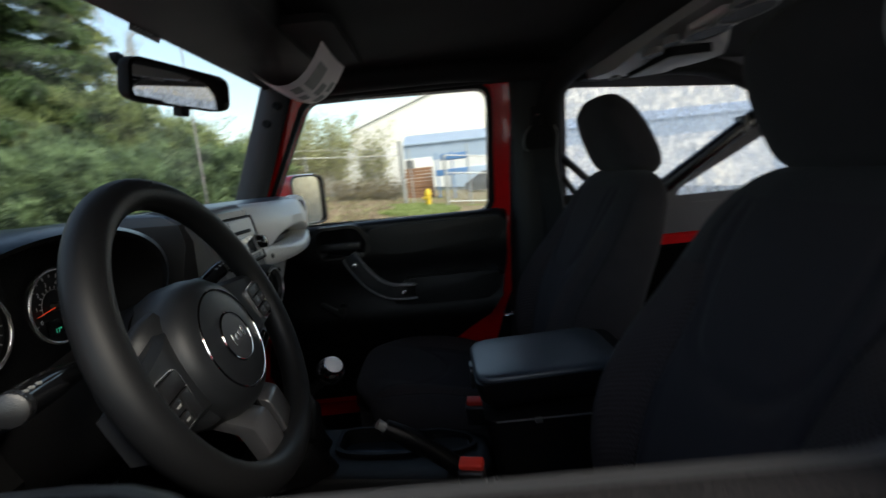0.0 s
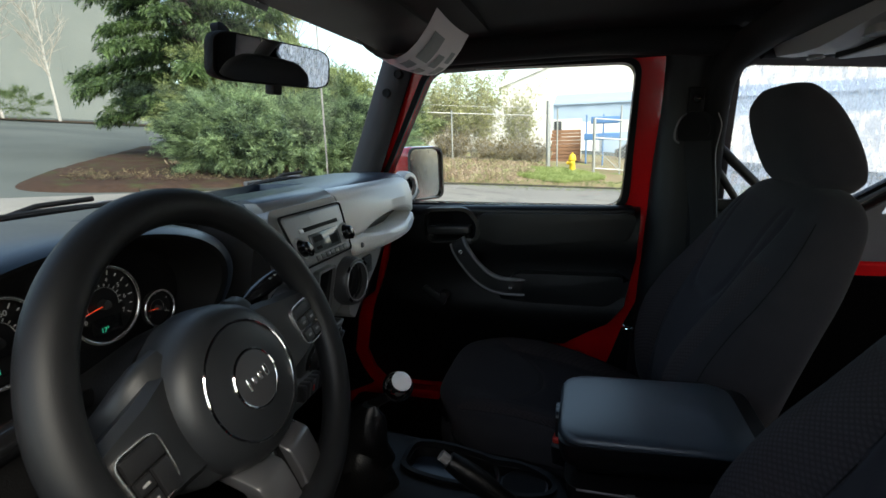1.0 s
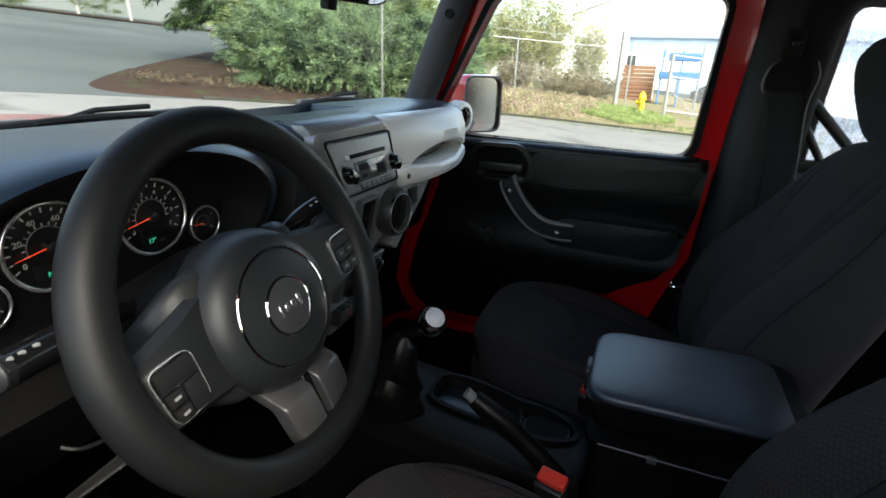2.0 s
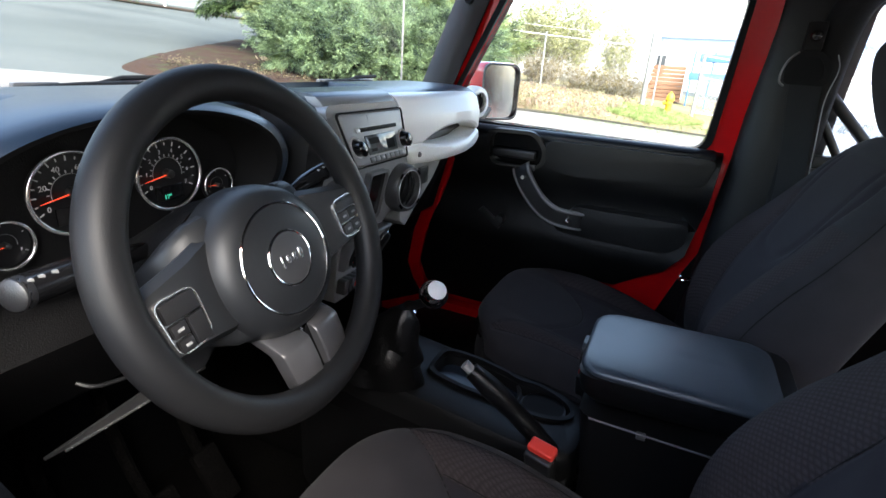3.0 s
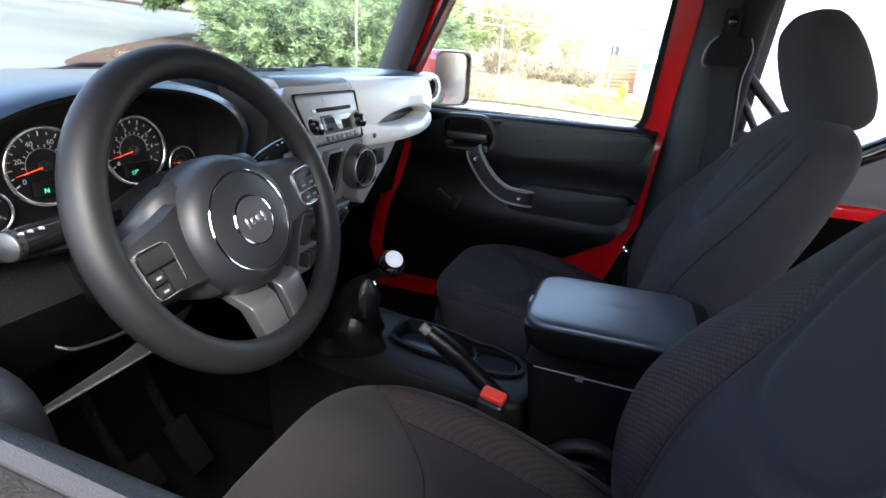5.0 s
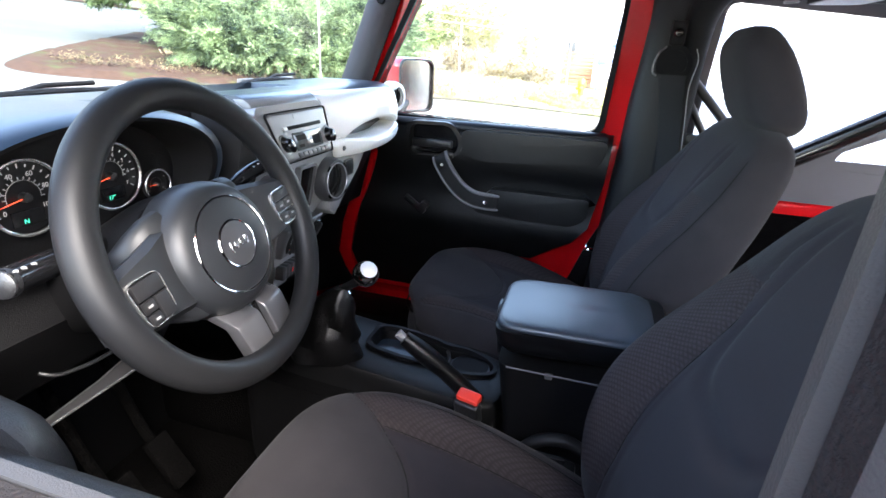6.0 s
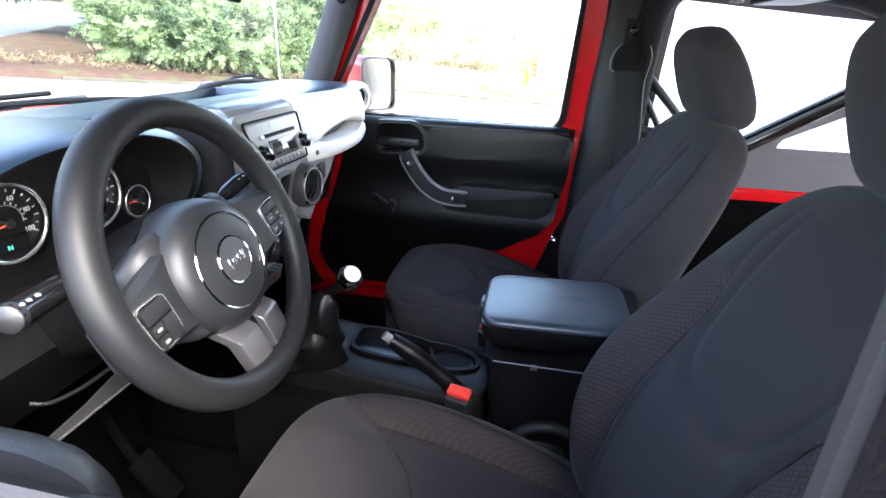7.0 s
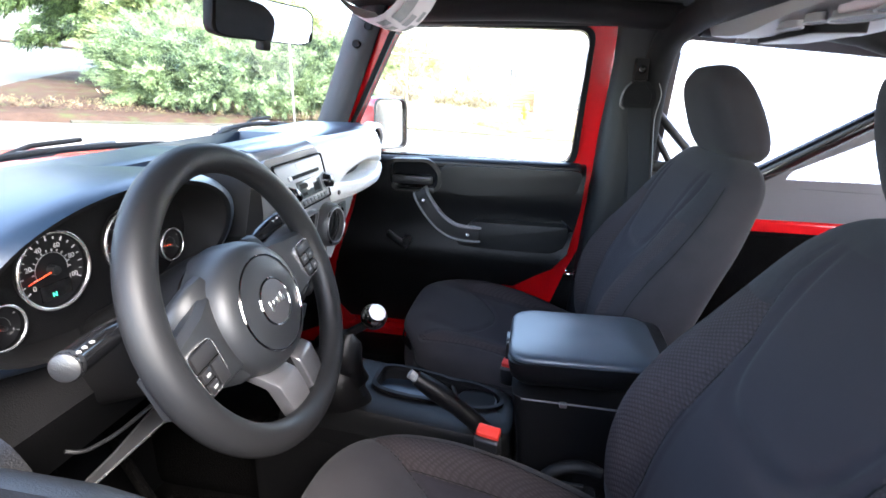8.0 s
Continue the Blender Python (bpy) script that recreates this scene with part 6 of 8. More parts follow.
def sound_bar():
    t = empty("sound_bar", (0.25, -0.80, 1.6), "grey overhead sound bar with speaker pods and dome lamp", "sound bar")
    bm = bmesh.new()
    loops = []
    for x in np.linspace(-0.56, 0.56, 17):
        pod = math.exp(-((abs(x) - 0.36) / 0.16) ** 2)
        f, b = -0.665, -0.80 - 0.14 * pod
        z = 1.560 - 0.018 * pod
        loops.append([(x, f, z + 0.03), (x, f - 0.01, z + 0.004), (x, f - 0.04, z), (x, b + 0.05, z + 0.002), (x, b + 0.01, z + 0.012), (x, b, z + 0.05), (x, f, z + 0.07)])
    loft(bm, loops)
    part("bar_shell", bm, "light_trim", t, "pale grey moulded shell")
    def opening(sx, x, y, rx, ry):
        bm = bmesh.new()
        loops = []
        for k, z in ((1.12, 1.5445), (1.06, 1.5415), (0.98, 1.5430), (0.94, 1.556)):
            loops.append([(sx * x + rx * k * math.cos(a), y + ry * k * math.sin(a), z) for a in np.linspace(0, 2 * math.pi, 32, endpoint=False)])
        loft(bm, loops, caps=False)
        hole = part("speaker_rim", bm, "light_trim", t, "pale rim of an oval opening")
        # flat dark disc stands in for the shade inside the open hole
        bm = bmesh.new()
        bm.faces.new([bm.verts.new((sx * x + rx * math.cos(a), y + ry * math.sin(a), 1.5432)) for a in np.linspace(2 * math.pi, 0, 32, endpoint=False)])
        part("grille", bm, "dark_trim", hole, "black disc painted as the dark of the hole")
    for sx in (-1, 1):
        for x, y, rx, ry in ((0.06, -0.735, 0.060, 0.030), (0.115, -0.700, 0.024, 0.014), (0.215, -0.705, 0.034, 0.016), (0.48, -0.72, 0.022, 0.012)):
            opening(sx, x, y, rx, ry)
        bm = bmesh.new()
        o = rounded([(sx * 0.20, -0.735), (sx * 0.19, -0.815), (sx * 0.40, -0.815), (sx * 0.43, -0.735)], 0.014)
        prism(bm, o, "z", 1.5330, 1.552, 0.003)
        cp = part("cover_plate", bm, "light_trim", t, "pale cover plate")
        bm = bmesh.new()
        c = Vector((sx * 0.305, -0.775))
        frame_prism(bm, [tuple(c + (Vector(p) - c) * 1.07) for p in o], [tuple(c + (Vector(p) - c) * 1.008) for p in o], "z", 1.5350, 1.552)
        part("gasket", bm, "rubber", cp, "black joint round the plate")
    bm = bmesh.new()
    box(bm, (-0.06, -0.78, 1.548), (0.06, -0.70, 1.565), 0.008, 3)
    part("dome_lamp", bm, "paper", t, "white dome lamp lens")


sound_bar()


# ---- mirror, visor, label ----
def inside_mirror():
    t = empty("rear_view_mirror", (-0.06, 0.25, 1.58), "black framed rear view mirror on the windscreen", "mirror")
    m = Matrix.Translation((-0.016, 0.181, 1.531)) @ Euler((radians(8), radians(0.8), radians(-15.0))).to_matrix().to_4x4()
    o = [(x * 0.88, z * 0.95) for x, z in rounded([(-0.130, -0.030), (-0.128, 0.024), (-0.105, 0.033), (0.105, 0.033), (0.128, 0.024), (0.130, -0.024), (0.10, -0.033), (-0.10, -0.036)], 0.022, 5)]
    bm = bmesh.new()
    loops = [[m @ Vector((x * k, y, z * k)) for x, z in o] for y, k in ((-0.012, 0.95), (-0.016, 0.985), (-0.012, 1.0), (0.0, 1.0), (0.014, 0.9), (0.022, 0.6))]
    loft(bm, loops)
    part("housing", bm, "rubber", t, "black mirror housing")
    bm = bmesh.new()
    prism(bm, [(x * 0.94, z * 0.92) for x, z in o], "y", -0.0175, -0.0165)
    bmesh.ops.transform(bm, matrix=m, verts=bm.verts)
    part("mirror_glass", bm, "mirror", t, "silvered mirror glass")
    bm = bmesh.new()
    box(bm, (-0.009, -0.016, -0.047), (0.009, 0.004, -0.024), 0.004, 2)
    bmesh.ops.transform(bm, matrix=m, verts=bm.verts)
    part("day_night_tab", bm, "dark_trim", t)
    bm = bmesh.new()
    tube(bm, smooth_path([(-0.012, 0.196, 1.535), (-0.006, 0.225, 1.556), (0.000, 0.262, 1.576)], 5), 0.008, 10)
    part("stem", bm, "rubber", t)
    bm = bmesh.new()
    lathe(bm, [(0.0, 0.012), (0.014, 0.011), (0.019, 0.0)], Matrix.Translation((0.001, 0.279, 1.583)) @ Euler((radians(62), 0, 0)).to_matrix().to_4x4(), 20)
    part("mount", bm, "rubber", t)


inside_mirror()


def windscreen_label():
    t = empty("windscreen_label", (0.030, 0.275, 1.615), "dark printed label on the windscreen", "label")
    up = Vector((0, -0.385, 0.923))
    def at(x, v, off=0.0):
        return Vector((x + 0.028, 0.266, 1.640)) + up * v + Vector((0, -0.010 - off, -0.004 - off * 0.4))
    bm = bmesh.new()
    bm.faces.new([bm.verts.new(at(x, v)) for x, v in ((-0.020, 0.0), (0.075, 0.0), (0.080, 0.042), (-0.026, 0.042))])
    part("label_sheet", bm, "badge_grey", t, "dark grey label sheet")
    for k in range(6):
        bm = bmesh.new()
        x = -0.008 + k * 0.010
        bm.faces.new([bm.verts.new(at(x + dx, v, 0.001)) for dx, v in ((0, 0.008), (0.005, 0.008), (0.004, 0.034), (-0.001, 0.034))])
        part("label_bar", bm, "paper", t)


windscreen_label()


def visor(sx, name, label):
    t = empty(name, (sx * 0.35, 0.1, 1.63), label, "sun visor")
    bm = bmesh.new()
    o = rounded([(sx * 0.13, 0.10), (sx * 0.13, -0.06), (sx * 0.56, -0.06), (sx * 0.58, 0.10)], 0.03)
    prism(bm, o, "z", 1.655, 1.671, 0.006, 3)
    part("visor_pad", bm, "soft_top", t, "dark fabric visor pad")
    return t


visor(1, "passenger_visor", "dark sun visor folded up")
visor(-1, "driver_visor", "dark sun visor folded up against the roof")


def hang_label():
    t = empty("paper_label", (0.42, 0.05, 1.6), "curled white paper label hanging under the visor", "paper label")
    def at(u, v):
        # u across, v from its front edge to the rear; the sheet sags in a curve
        x = 0.200 + 0.262 * u
        y = 0.135 - 0.160 * v
        z = 1.600 - 0.205 * v + 0.243 * v * v - 0.006 * math.sin(math.pi * u)
        return Vector((x, y, z))
    bm = bmesh.new()
    n, k = 20, 8
    g = [[bm.verts.new(at(i / n, j / k)) for j in range(k + 1)] for i in range(n + 1)]
    h = [[bm.verts.new(at(i / n, j / k) + Vector((0, 0, 0.0006))) for j in range(k + 1)] for i in range(n + 1)]
    for i in range(n):
        for j in range(k):
            bm.faces.new((g[i][j], g[i + 1][j], g[i + 1][j + 1], g[i][j + 1]))
            bm.faces.new((h[i][j], h[i][j + 1], h[i + 1][j + 1], h[i + 1][j]))
    part("sheet", bm, "paper", t, "white paper sheet")
    for u0, u1, v0, v1 in ((0.12, 0.30, 0.45, 0.58), (0.15, 0.42, 0.64, 0.90), (0.40, 0.58, 0.42, 0.55), (0.50, 0.68, 0.62, 0.78), (0.74, 0.92, 0.50, 0.66), (0.76, 0.90, 0.72, 0.84)):
        bm = bmesh.new()
        for a in range(6):
            va, vb = v0 + (v1 - v0) * a / 6, v0 + (v1 - v0) * (a + 1) / 6
            q = [at(u0, va), at(u1, va), at(u1, vb), at(u0, vb)]
            bm.faces.new([bm.verts.new(p - Vector((0, 0.0004, 0.0010))) for p in q])
        part("printed_block", bm, "paper_ink", t, "grey printed block")


hang_label()


def wiper(x0, x1, y, name):
    t = empty(name, (x0, y, 1.27), "black windscreen wiper resting on the glass", "wiper", "wipers")
    bm = bmesh.new()
    pts = [(x0 + (x1 - x0) * u, y + 0.025 * math.sin(math.pi * u), 1.306 + 0.012 * math.sin(math.pi * u)) for u in np.linspace(0, 1, 9)]
    tube(bm, pts, 0.006, 8)
    part("blade", bm, "rubber", t)
    bm = bmesh.new()
    tube(bm, [(x0 + 0.06, y + 0.03, 1.298), (x0 + 0.16, y + 0.045, 1.302), (x0 + 0.28, y + 0.06, 1.325), (x0 + 0.37, y + 0.05, 1.327)], 0.0045, 8)
    part("arm", bm, "rubber", t, "bent black wiper arm")
    # bridges coloured silver-grey to stand for glints on the wet black wiper
    for u in (0.25, 0.5, 0.75):
        bm = bmesh.new()
        p = Vector((x0 + (x1 - x0) * u, y + 0.028, 1.313))
        box(bm, p - Vector((0.03, 0.006, 0.004)), p + Vector((0.03, 0.006, 0.010)), 0.003)
        part("bridge", bm, "dull_silver", t, "wiper bridge, grey as a painted wet glint")


wiper(-0.42, 0.10, 0.485, "wiper")
wiper(0.28, 0.66, 0.490, "wiper")


def antenna():
    t = empty("antenna", (0.755, 0.51, 1.18), "thin black radio antenna on the fender", "antenna")
    bm = bmesh.new()
    tube(bm, [(0.755, 0.51, 1.22), (0.755, 0.51, 1.98)], 0.0028, 8)
    part("mast", bm, "light_trim", t)
    bm = bmesh.new()
    lathe(bm, [(0.016, 0.0), (0.014, 0.02), (0.006, 0.035), (0.004, 0.05)], Matrix.Translation((0.755, 0.51, 1.19)), 16)
    part("mount", bm, BLK, t)


antenna()


# ---- outdoors: the ground rises gently towards the car's nose ----
SLOPE = 0.10


def verge(x, y):
    """Height of the planted verge over the asphalt."""
    p, q = max((x + 0.656 * y - 14.08) / 1.2, (x + 1.5 * y - 16.65) / 1.8), (5.4 * (x - 5.4) - 8.0 * (y - 9.1)) / 9.65
    d = min(p, q) - 0.8 * math.log(1 + math.exp(-abs(p - q) / 0.8))
    return max(0, min(1, d / 0.25)) * 0.14 + max(0, min(1, d / 2)) * 0.05 + max(0, min(1, d / 6)) * 0.04


def ground_z(x, y):
    return SLOPE * y if abs(y) < 120 else SLOPE * 120 * math.copysign(1, y)


def noisy_ground(name, color, second, big, small, rough=0.92, spots=None):
    m = material(name, color, rough, grain=0.7, grain_size=small, vary=0.3, vary_size=big, second=second, spec=0.12)
    if spots:
        nt = m.node_tree
        tc = nt.nodes["Texture Coordinate"]
        v = nt.nodes.new("ShaderNodeTexNoise")
        v.inputs["Scale"].default_value, v.inputs["Detail"].default_value = spots[1], 8
        nt.links.new(tc.outputs["Object"], v.inputs["Vector"])
        mr = nt.nodes.new("ShaderNodeMapRange")
        mr.inputs["From Min"].default_value, mr.inputs["From Max"].default_value = 0.52, 0.66
        nt.links.new(v.outputs["Fac"], mr.inputs["Value"])
        mx = nt.nodes.new("ShaderNodeMix")
        mx.data_type = "RGBA"
        mx.inputs["B"].default_value = (*spots[0], 1)
        old = nt.nodes["Principled BSDF"].inputs["Base Color"].links[0].from_socket
        nt.links.new(old, mx.inputs["A"])
        nt.links.new(mr.outputs["Result"], mx.inputs["Factor"])
        nt.links.new(mx.outputs["Result"], nt.nodes["Principled BSDF"].inputs["Base Color"])
    return m


M["asphalt"] = noisy_ground("asphalt", (0.074, 0.086, 0.084), (0.118, 0.132, 0.126), 4, 0.02, spots=((0.108, 0.118, 0.113), 0.12))
M["pale_lot"] = noisy_ground("pale_lot", (0.20, 0.192, 0.18), (0.29, 0.28, 0.26), 3, 0.02, spots=((0.15, 0.145, 0.14), 1.3))
M["mulch"] = noisy_ground("mulch", (0.028, 0.0165, 0.0125), (0.072, 0.045, 0.033), 0.12, 0.03, spots=((0.045, 0.048, 0.022), 3.0))
M["grass"] = noisy_ground("grass", (0.22, 0.17, 0.10), (0.33, 0.27, 0.17), 0.5, 0.03, spots=((0.20, 0.24, 0.08), 0.55))
M["concrete"] = noisy_ground("concrete", (0.040, 0.040, 0.032), (0.085, 0.080, 0.066), 0.25, 0.01, spots=((0.035, 0.042, 0.020), 2.2))
M["wall_paint"] = noisy_ground("wall_paint", (0.205, 0.230, 0.220), (0.240, 0.262, 0.250), 6, 0.05)
M["bark"] = material("bark", (0.10, 0.075, 0.055), 0.9, grain=0.9, grain_size=0.02, vary=0.4, vary_size=0.1)
M["birch_bark"] = material("birch_bark", (0.42, 0.40, 0.37), 0.8, grain=0.4, grain_size=0.03, vary=0.6, vary_size=0.10)
M["twig"] = material("twig", (0.36, 0.33, 0.285), 0.85, vary=0.3, vary_size=0.3)
M["galvanised"] = material("galvanised", (0.42, 0.43, 0.43), 0.45, metal=0.7, grain=0.2, grain_size=0.01, vary=0.15)
M["hydrant_paint"] = material("hydrant_paint", (0.75, 0.52, 0.04), 0.45, grain=0.2, grain_size=0.01, vary=0.15, vary_size=0.2)
M["blue_paint"] = material("blue_paint", (0.08, 0.20, 0.42), 0.45, vary=0.15, vary_size=0.5)
M["blue_metal"] = material("blue_metal", (0.36, 0.45, 0.56), 0.5, metal=0.1, vary=0.1, vary_size=2)
M["white_metal"] = material("white_metal", (0.72, 0.72, 0.70), 0.5, vary=0.06, vary_size=1.5)
M["cream_metal"] = material("cream_metal", (0.84, 0.81, 0.73), 0.6, vary=0.05, vary_size=5)
M["brown_wood"] = material("brown_wood", (0.28, 0.15, 0.09), 0.8, grain=0.4, grain_size=0.02, vary=0.3, vary_size=0.4)
M["dark_void"] = material("dark_void", (0.03, 0.035, 0.04), 0.4, vary=0.2)


def leaf_material(name, color, second):
    m = bpy.data.materials.new(name)
    m.use_nodes = True
    nt = m.node_tree
    b = nt.nodes["Principled BSDF"]
    b.inputs["Roughness"].default_value = 0.6
    geo = nt.nodes.new("ShaderNodeNewGeometry")
    tc = nt.nodes.new("ShaderNodeTexCoord")
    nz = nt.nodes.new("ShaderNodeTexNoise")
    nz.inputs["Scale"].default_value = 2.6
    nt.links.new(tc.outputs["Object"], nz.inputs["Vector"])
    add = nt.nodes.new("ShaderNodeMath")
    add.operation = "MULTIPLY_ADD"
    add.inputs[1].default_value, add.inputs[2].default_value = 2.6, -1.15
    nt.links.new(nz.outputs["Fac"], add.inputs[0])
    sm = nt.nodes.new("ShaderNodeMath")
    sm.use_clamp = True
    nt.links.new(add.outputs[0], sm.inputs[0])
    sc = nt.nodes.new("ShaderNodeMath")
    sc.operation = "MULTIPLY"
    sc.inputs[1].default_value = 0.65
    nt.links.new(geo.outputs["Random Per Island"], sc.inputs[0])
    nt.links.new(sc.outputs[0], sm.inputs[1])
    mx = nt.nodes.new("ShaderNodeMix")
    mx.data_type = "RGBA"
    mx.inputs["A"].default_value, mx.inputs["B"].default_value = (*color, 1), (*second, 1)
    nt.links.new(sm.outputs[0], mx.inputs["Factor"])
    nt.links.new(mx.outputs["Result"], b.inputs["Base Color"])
    tr = nt.nodes.new("ShaderNodeBsdfTranslucent")
    nt.links.new(mx.outputs["Result"], tr.inputs["Color"])
    ms = nt.nodes.new("ShaderNodeMixShader")
    ms.inputs[0].default_value = 0.35
    nt.links.new(b.outputs[0], ms.inputs[1])
    nt.links.new(tr.outputs[0], ms.inputs[2])
    nt.links.new(ms.outputs[0], nt.nodes["Material Output"].inputs["Surface"])
    return m


# conifers: near-black to pale noise patches paint in shaded gaps and lit clumps
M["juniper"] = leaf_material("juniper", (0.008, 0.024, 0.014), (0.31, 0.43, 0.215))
M["spruce"] = leaf_material("spruce", (0.012, 0.028, 0.013), (0.15, 0.24, 0.085))
M["undergrowth"] = leaf_material("undergrowth", (0.13, 0.115, 0.058), (0.40, 0.33, 0.19))
M["dry_bark"] = leaf_material("dry_bark", (0.024, 0.014, 0.010), (0.13, 0.080, 0.056))
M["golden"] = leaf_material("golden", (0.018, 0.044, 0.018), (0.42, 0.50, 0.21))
M["cedar"] = leaf_material("cedar", (0.10, 0.15, 0.06), (0.33, 0.38, 0.14))
M["thicket"] = leaf_material("thicket", (0.25, 0.27, 0.115), (0.54, 0.54, 0.29))
M["lawn"] = leaf_material("lawn", (0.22, 0.29, 0.085), (0.42, 0.48, 0.20))
M["dry_grass"] = leaf_material("dry_grass", (0.28, 0.20, 0.135), (0.55, 0.44, 0.33))
M["shrub"] = leaf_material("shrub", (0.05, 0.09, 0.03), (0.15, 0.20, 0.07))


def sheet(name, corners, mat, lift, cuts, label, category):
    """A patch of ground that follows the slope, built as a grid between four corners."""
    bm = bmesh.new()
    a, b, c, d = [Vector(p) for p in corners]
    g = []
    for i in range(cuts + 1):
        row = []
        for j in range(cuts + 1):
            u, v = i / cuts, j / cuts
            p = a * (1 - u) * (1 - v) + b * u * (1 - v) + c * u * v + d * (1 - u) * v
            row.append(bm.verts.new((p.x, p.y, ground_z(p.x, p.y) + lift(p.x, p.y))))
        g.append(row)
    for i in range(cuts):
        for j in range(cuts):
            bm.faces.new((g[i][j], g[i + 1][j], g[i + 1][j + 1], g[i][j + 1]))
    return tagged(part(name, bm, mat), label, category, kind="structure")


def ground():
    bm = bmesh.new()
    xs = [-1500, -300, -120, -20, 0, 20, 120, 300, 1500]
    vs = [[bm.verts.new((x, y, ground_z(x, y))) for y in xs] for x in xs]
    for i in range(8):
        for j in range(8):
            bm.faces.new((vs[i][j], vs[i + 1][j], vs[i + 1][j + 1], vs[i][j + 1]))
    tagged(part("ground", bm, "asphalt"), "wide blue-grey asphalt road, worn", "asphalt", kind="structure")
    sheet("parking_lot", [(-60, 44.7), (30, -6.6), (30, -90), (-60, -90)], "pale_lot", lambda x, y: 0.006, 2, "pale worn concrete parking lot", "parking lot")
    bump = lambda x, y: -0.05 + verge(x, y) + (0.04 * noise.noise((x * 1.3, y * 1.3, 0)) if verge(x, y) > 0.14 else 0)
    sheet("mulch_bed", [(4.4, 8.6), (9.6, 4.0), (15.5, 9.0), (13.8, 16.0)], "mulch", bump, 110, "brown bark mulch bed under the conifers", "mulch bed")
    sheet("grass_verge", [(9.7, 3.9), (16.3, -4.6), (40, -4.6), (30, 16)], "grass", bump, 50, "rough grass verge in front of the fence", "grass")
    sheet("far_bed", [(20, 38), (42, 24), (44, 27), (21, 42)], "mulch", lambda x, y: 0.06, 6, "narrow planting bed along the far wall", "mulch bed")


ground()


def kerb():
    t = empty("kerb", (10, 4.2, ground_z(10, 4.2)), "weathered concrete kerb along the planted verge", "kerb", kind="structure")
    line = [(6.3, 7.05), (7.6, 6.1), (9.7, 4.75), (12.0, 3.05), (13.4, 1.05), (14.8, -1.15), (16.6, -3.9)]
    pts = smooth_path([(x, y, 0) for x, y in line], 4)
    for a, b in zip(pts, pts[1:]):
        bm = bmesh.new()
        n = (b - a).normalized().cross(Vector((0, 0, 1))) * 0.08
        g = (b - a).normalized() * 0.0015
        loops = []
        for p in (a + g, b - g):
            z = ground_z(p.x, p.y)
            loops.append([(p.x + n.x, p.y + n.y, z - 0.05), (p.x + n.x, p.y + n.y, z + 0.035), (p.x + n.x * 0.7, p.y + n.y * 0.7, z + 0.05), (p.x - n.x, p.y - n.y, z + 0.05), (p.x - n.x, p.y - n.y, z - 0.05)])
        loft(bm, loops)
        part("kerb_stone", bm, "concrete", t)


kerb()


def mesh_object(name, verts, faces, mat, parent, label=""):
    me = bpy.data.meshes.new(name)
    me.from_pydata(verts.tolist(), [], faces.tolist())
    me.materials.append(M[mat])
    ob = new(name, me)
    ob.parent = parent
    ob.matrix_parent_inverse = Matrix.Translation(-Vector(parent.location))
    return tagged(ob, label)


def sprays(rng, places, ways, length, width, leaflets=5, droop=0.2, reach=0.45):
    """Needle sprays as thin blades: for each place a short stem with pairs of leaflets along its way."""
    n = len(places)
    ways = ways / np.linalg.norm(ways, axis=1)[:, None]
    side = np.cross(ways, rng.normal(size=(n, 3)))
    side /= np.linalg.norm(side, axis=1)[:, None]
    verts, faces = [], []
    L = length * rng.uniform(0.6, 1.3, n)
    count = 0
    for k in range(leaflets):
        u = (k + 0.6) / leaflets
        for s in (-1, 1):
            root = places + ways * (L * u * 0.8)[:, None]
            root[:, 2] -= droop * L * u * u
            tipw = ways * 0.75 + side * s * 0.75
            tip = root + tipw * (L * reach * (1.1 - 0.6 * u))[:, None]
            tip[:, 2] -= droop * L * 0.3
            cross = np.cross(tipw, rng.normal(size=(n, 3)))
            cross /= np.linalg.norm(cross, axis=1)[:, None]
            w = (width * L)[:, None] * cross
            mid = (root + tip) / 2
            verts += [root, mid + w, tip, mid - w]
            base = np.arange(n) + count
            faces.append(np.stack([base, base + n, base + 2 * n, base + 3 * n], 1))
            count += 4 * n
    return np.concatenate(verts), np.concatenate(faces)


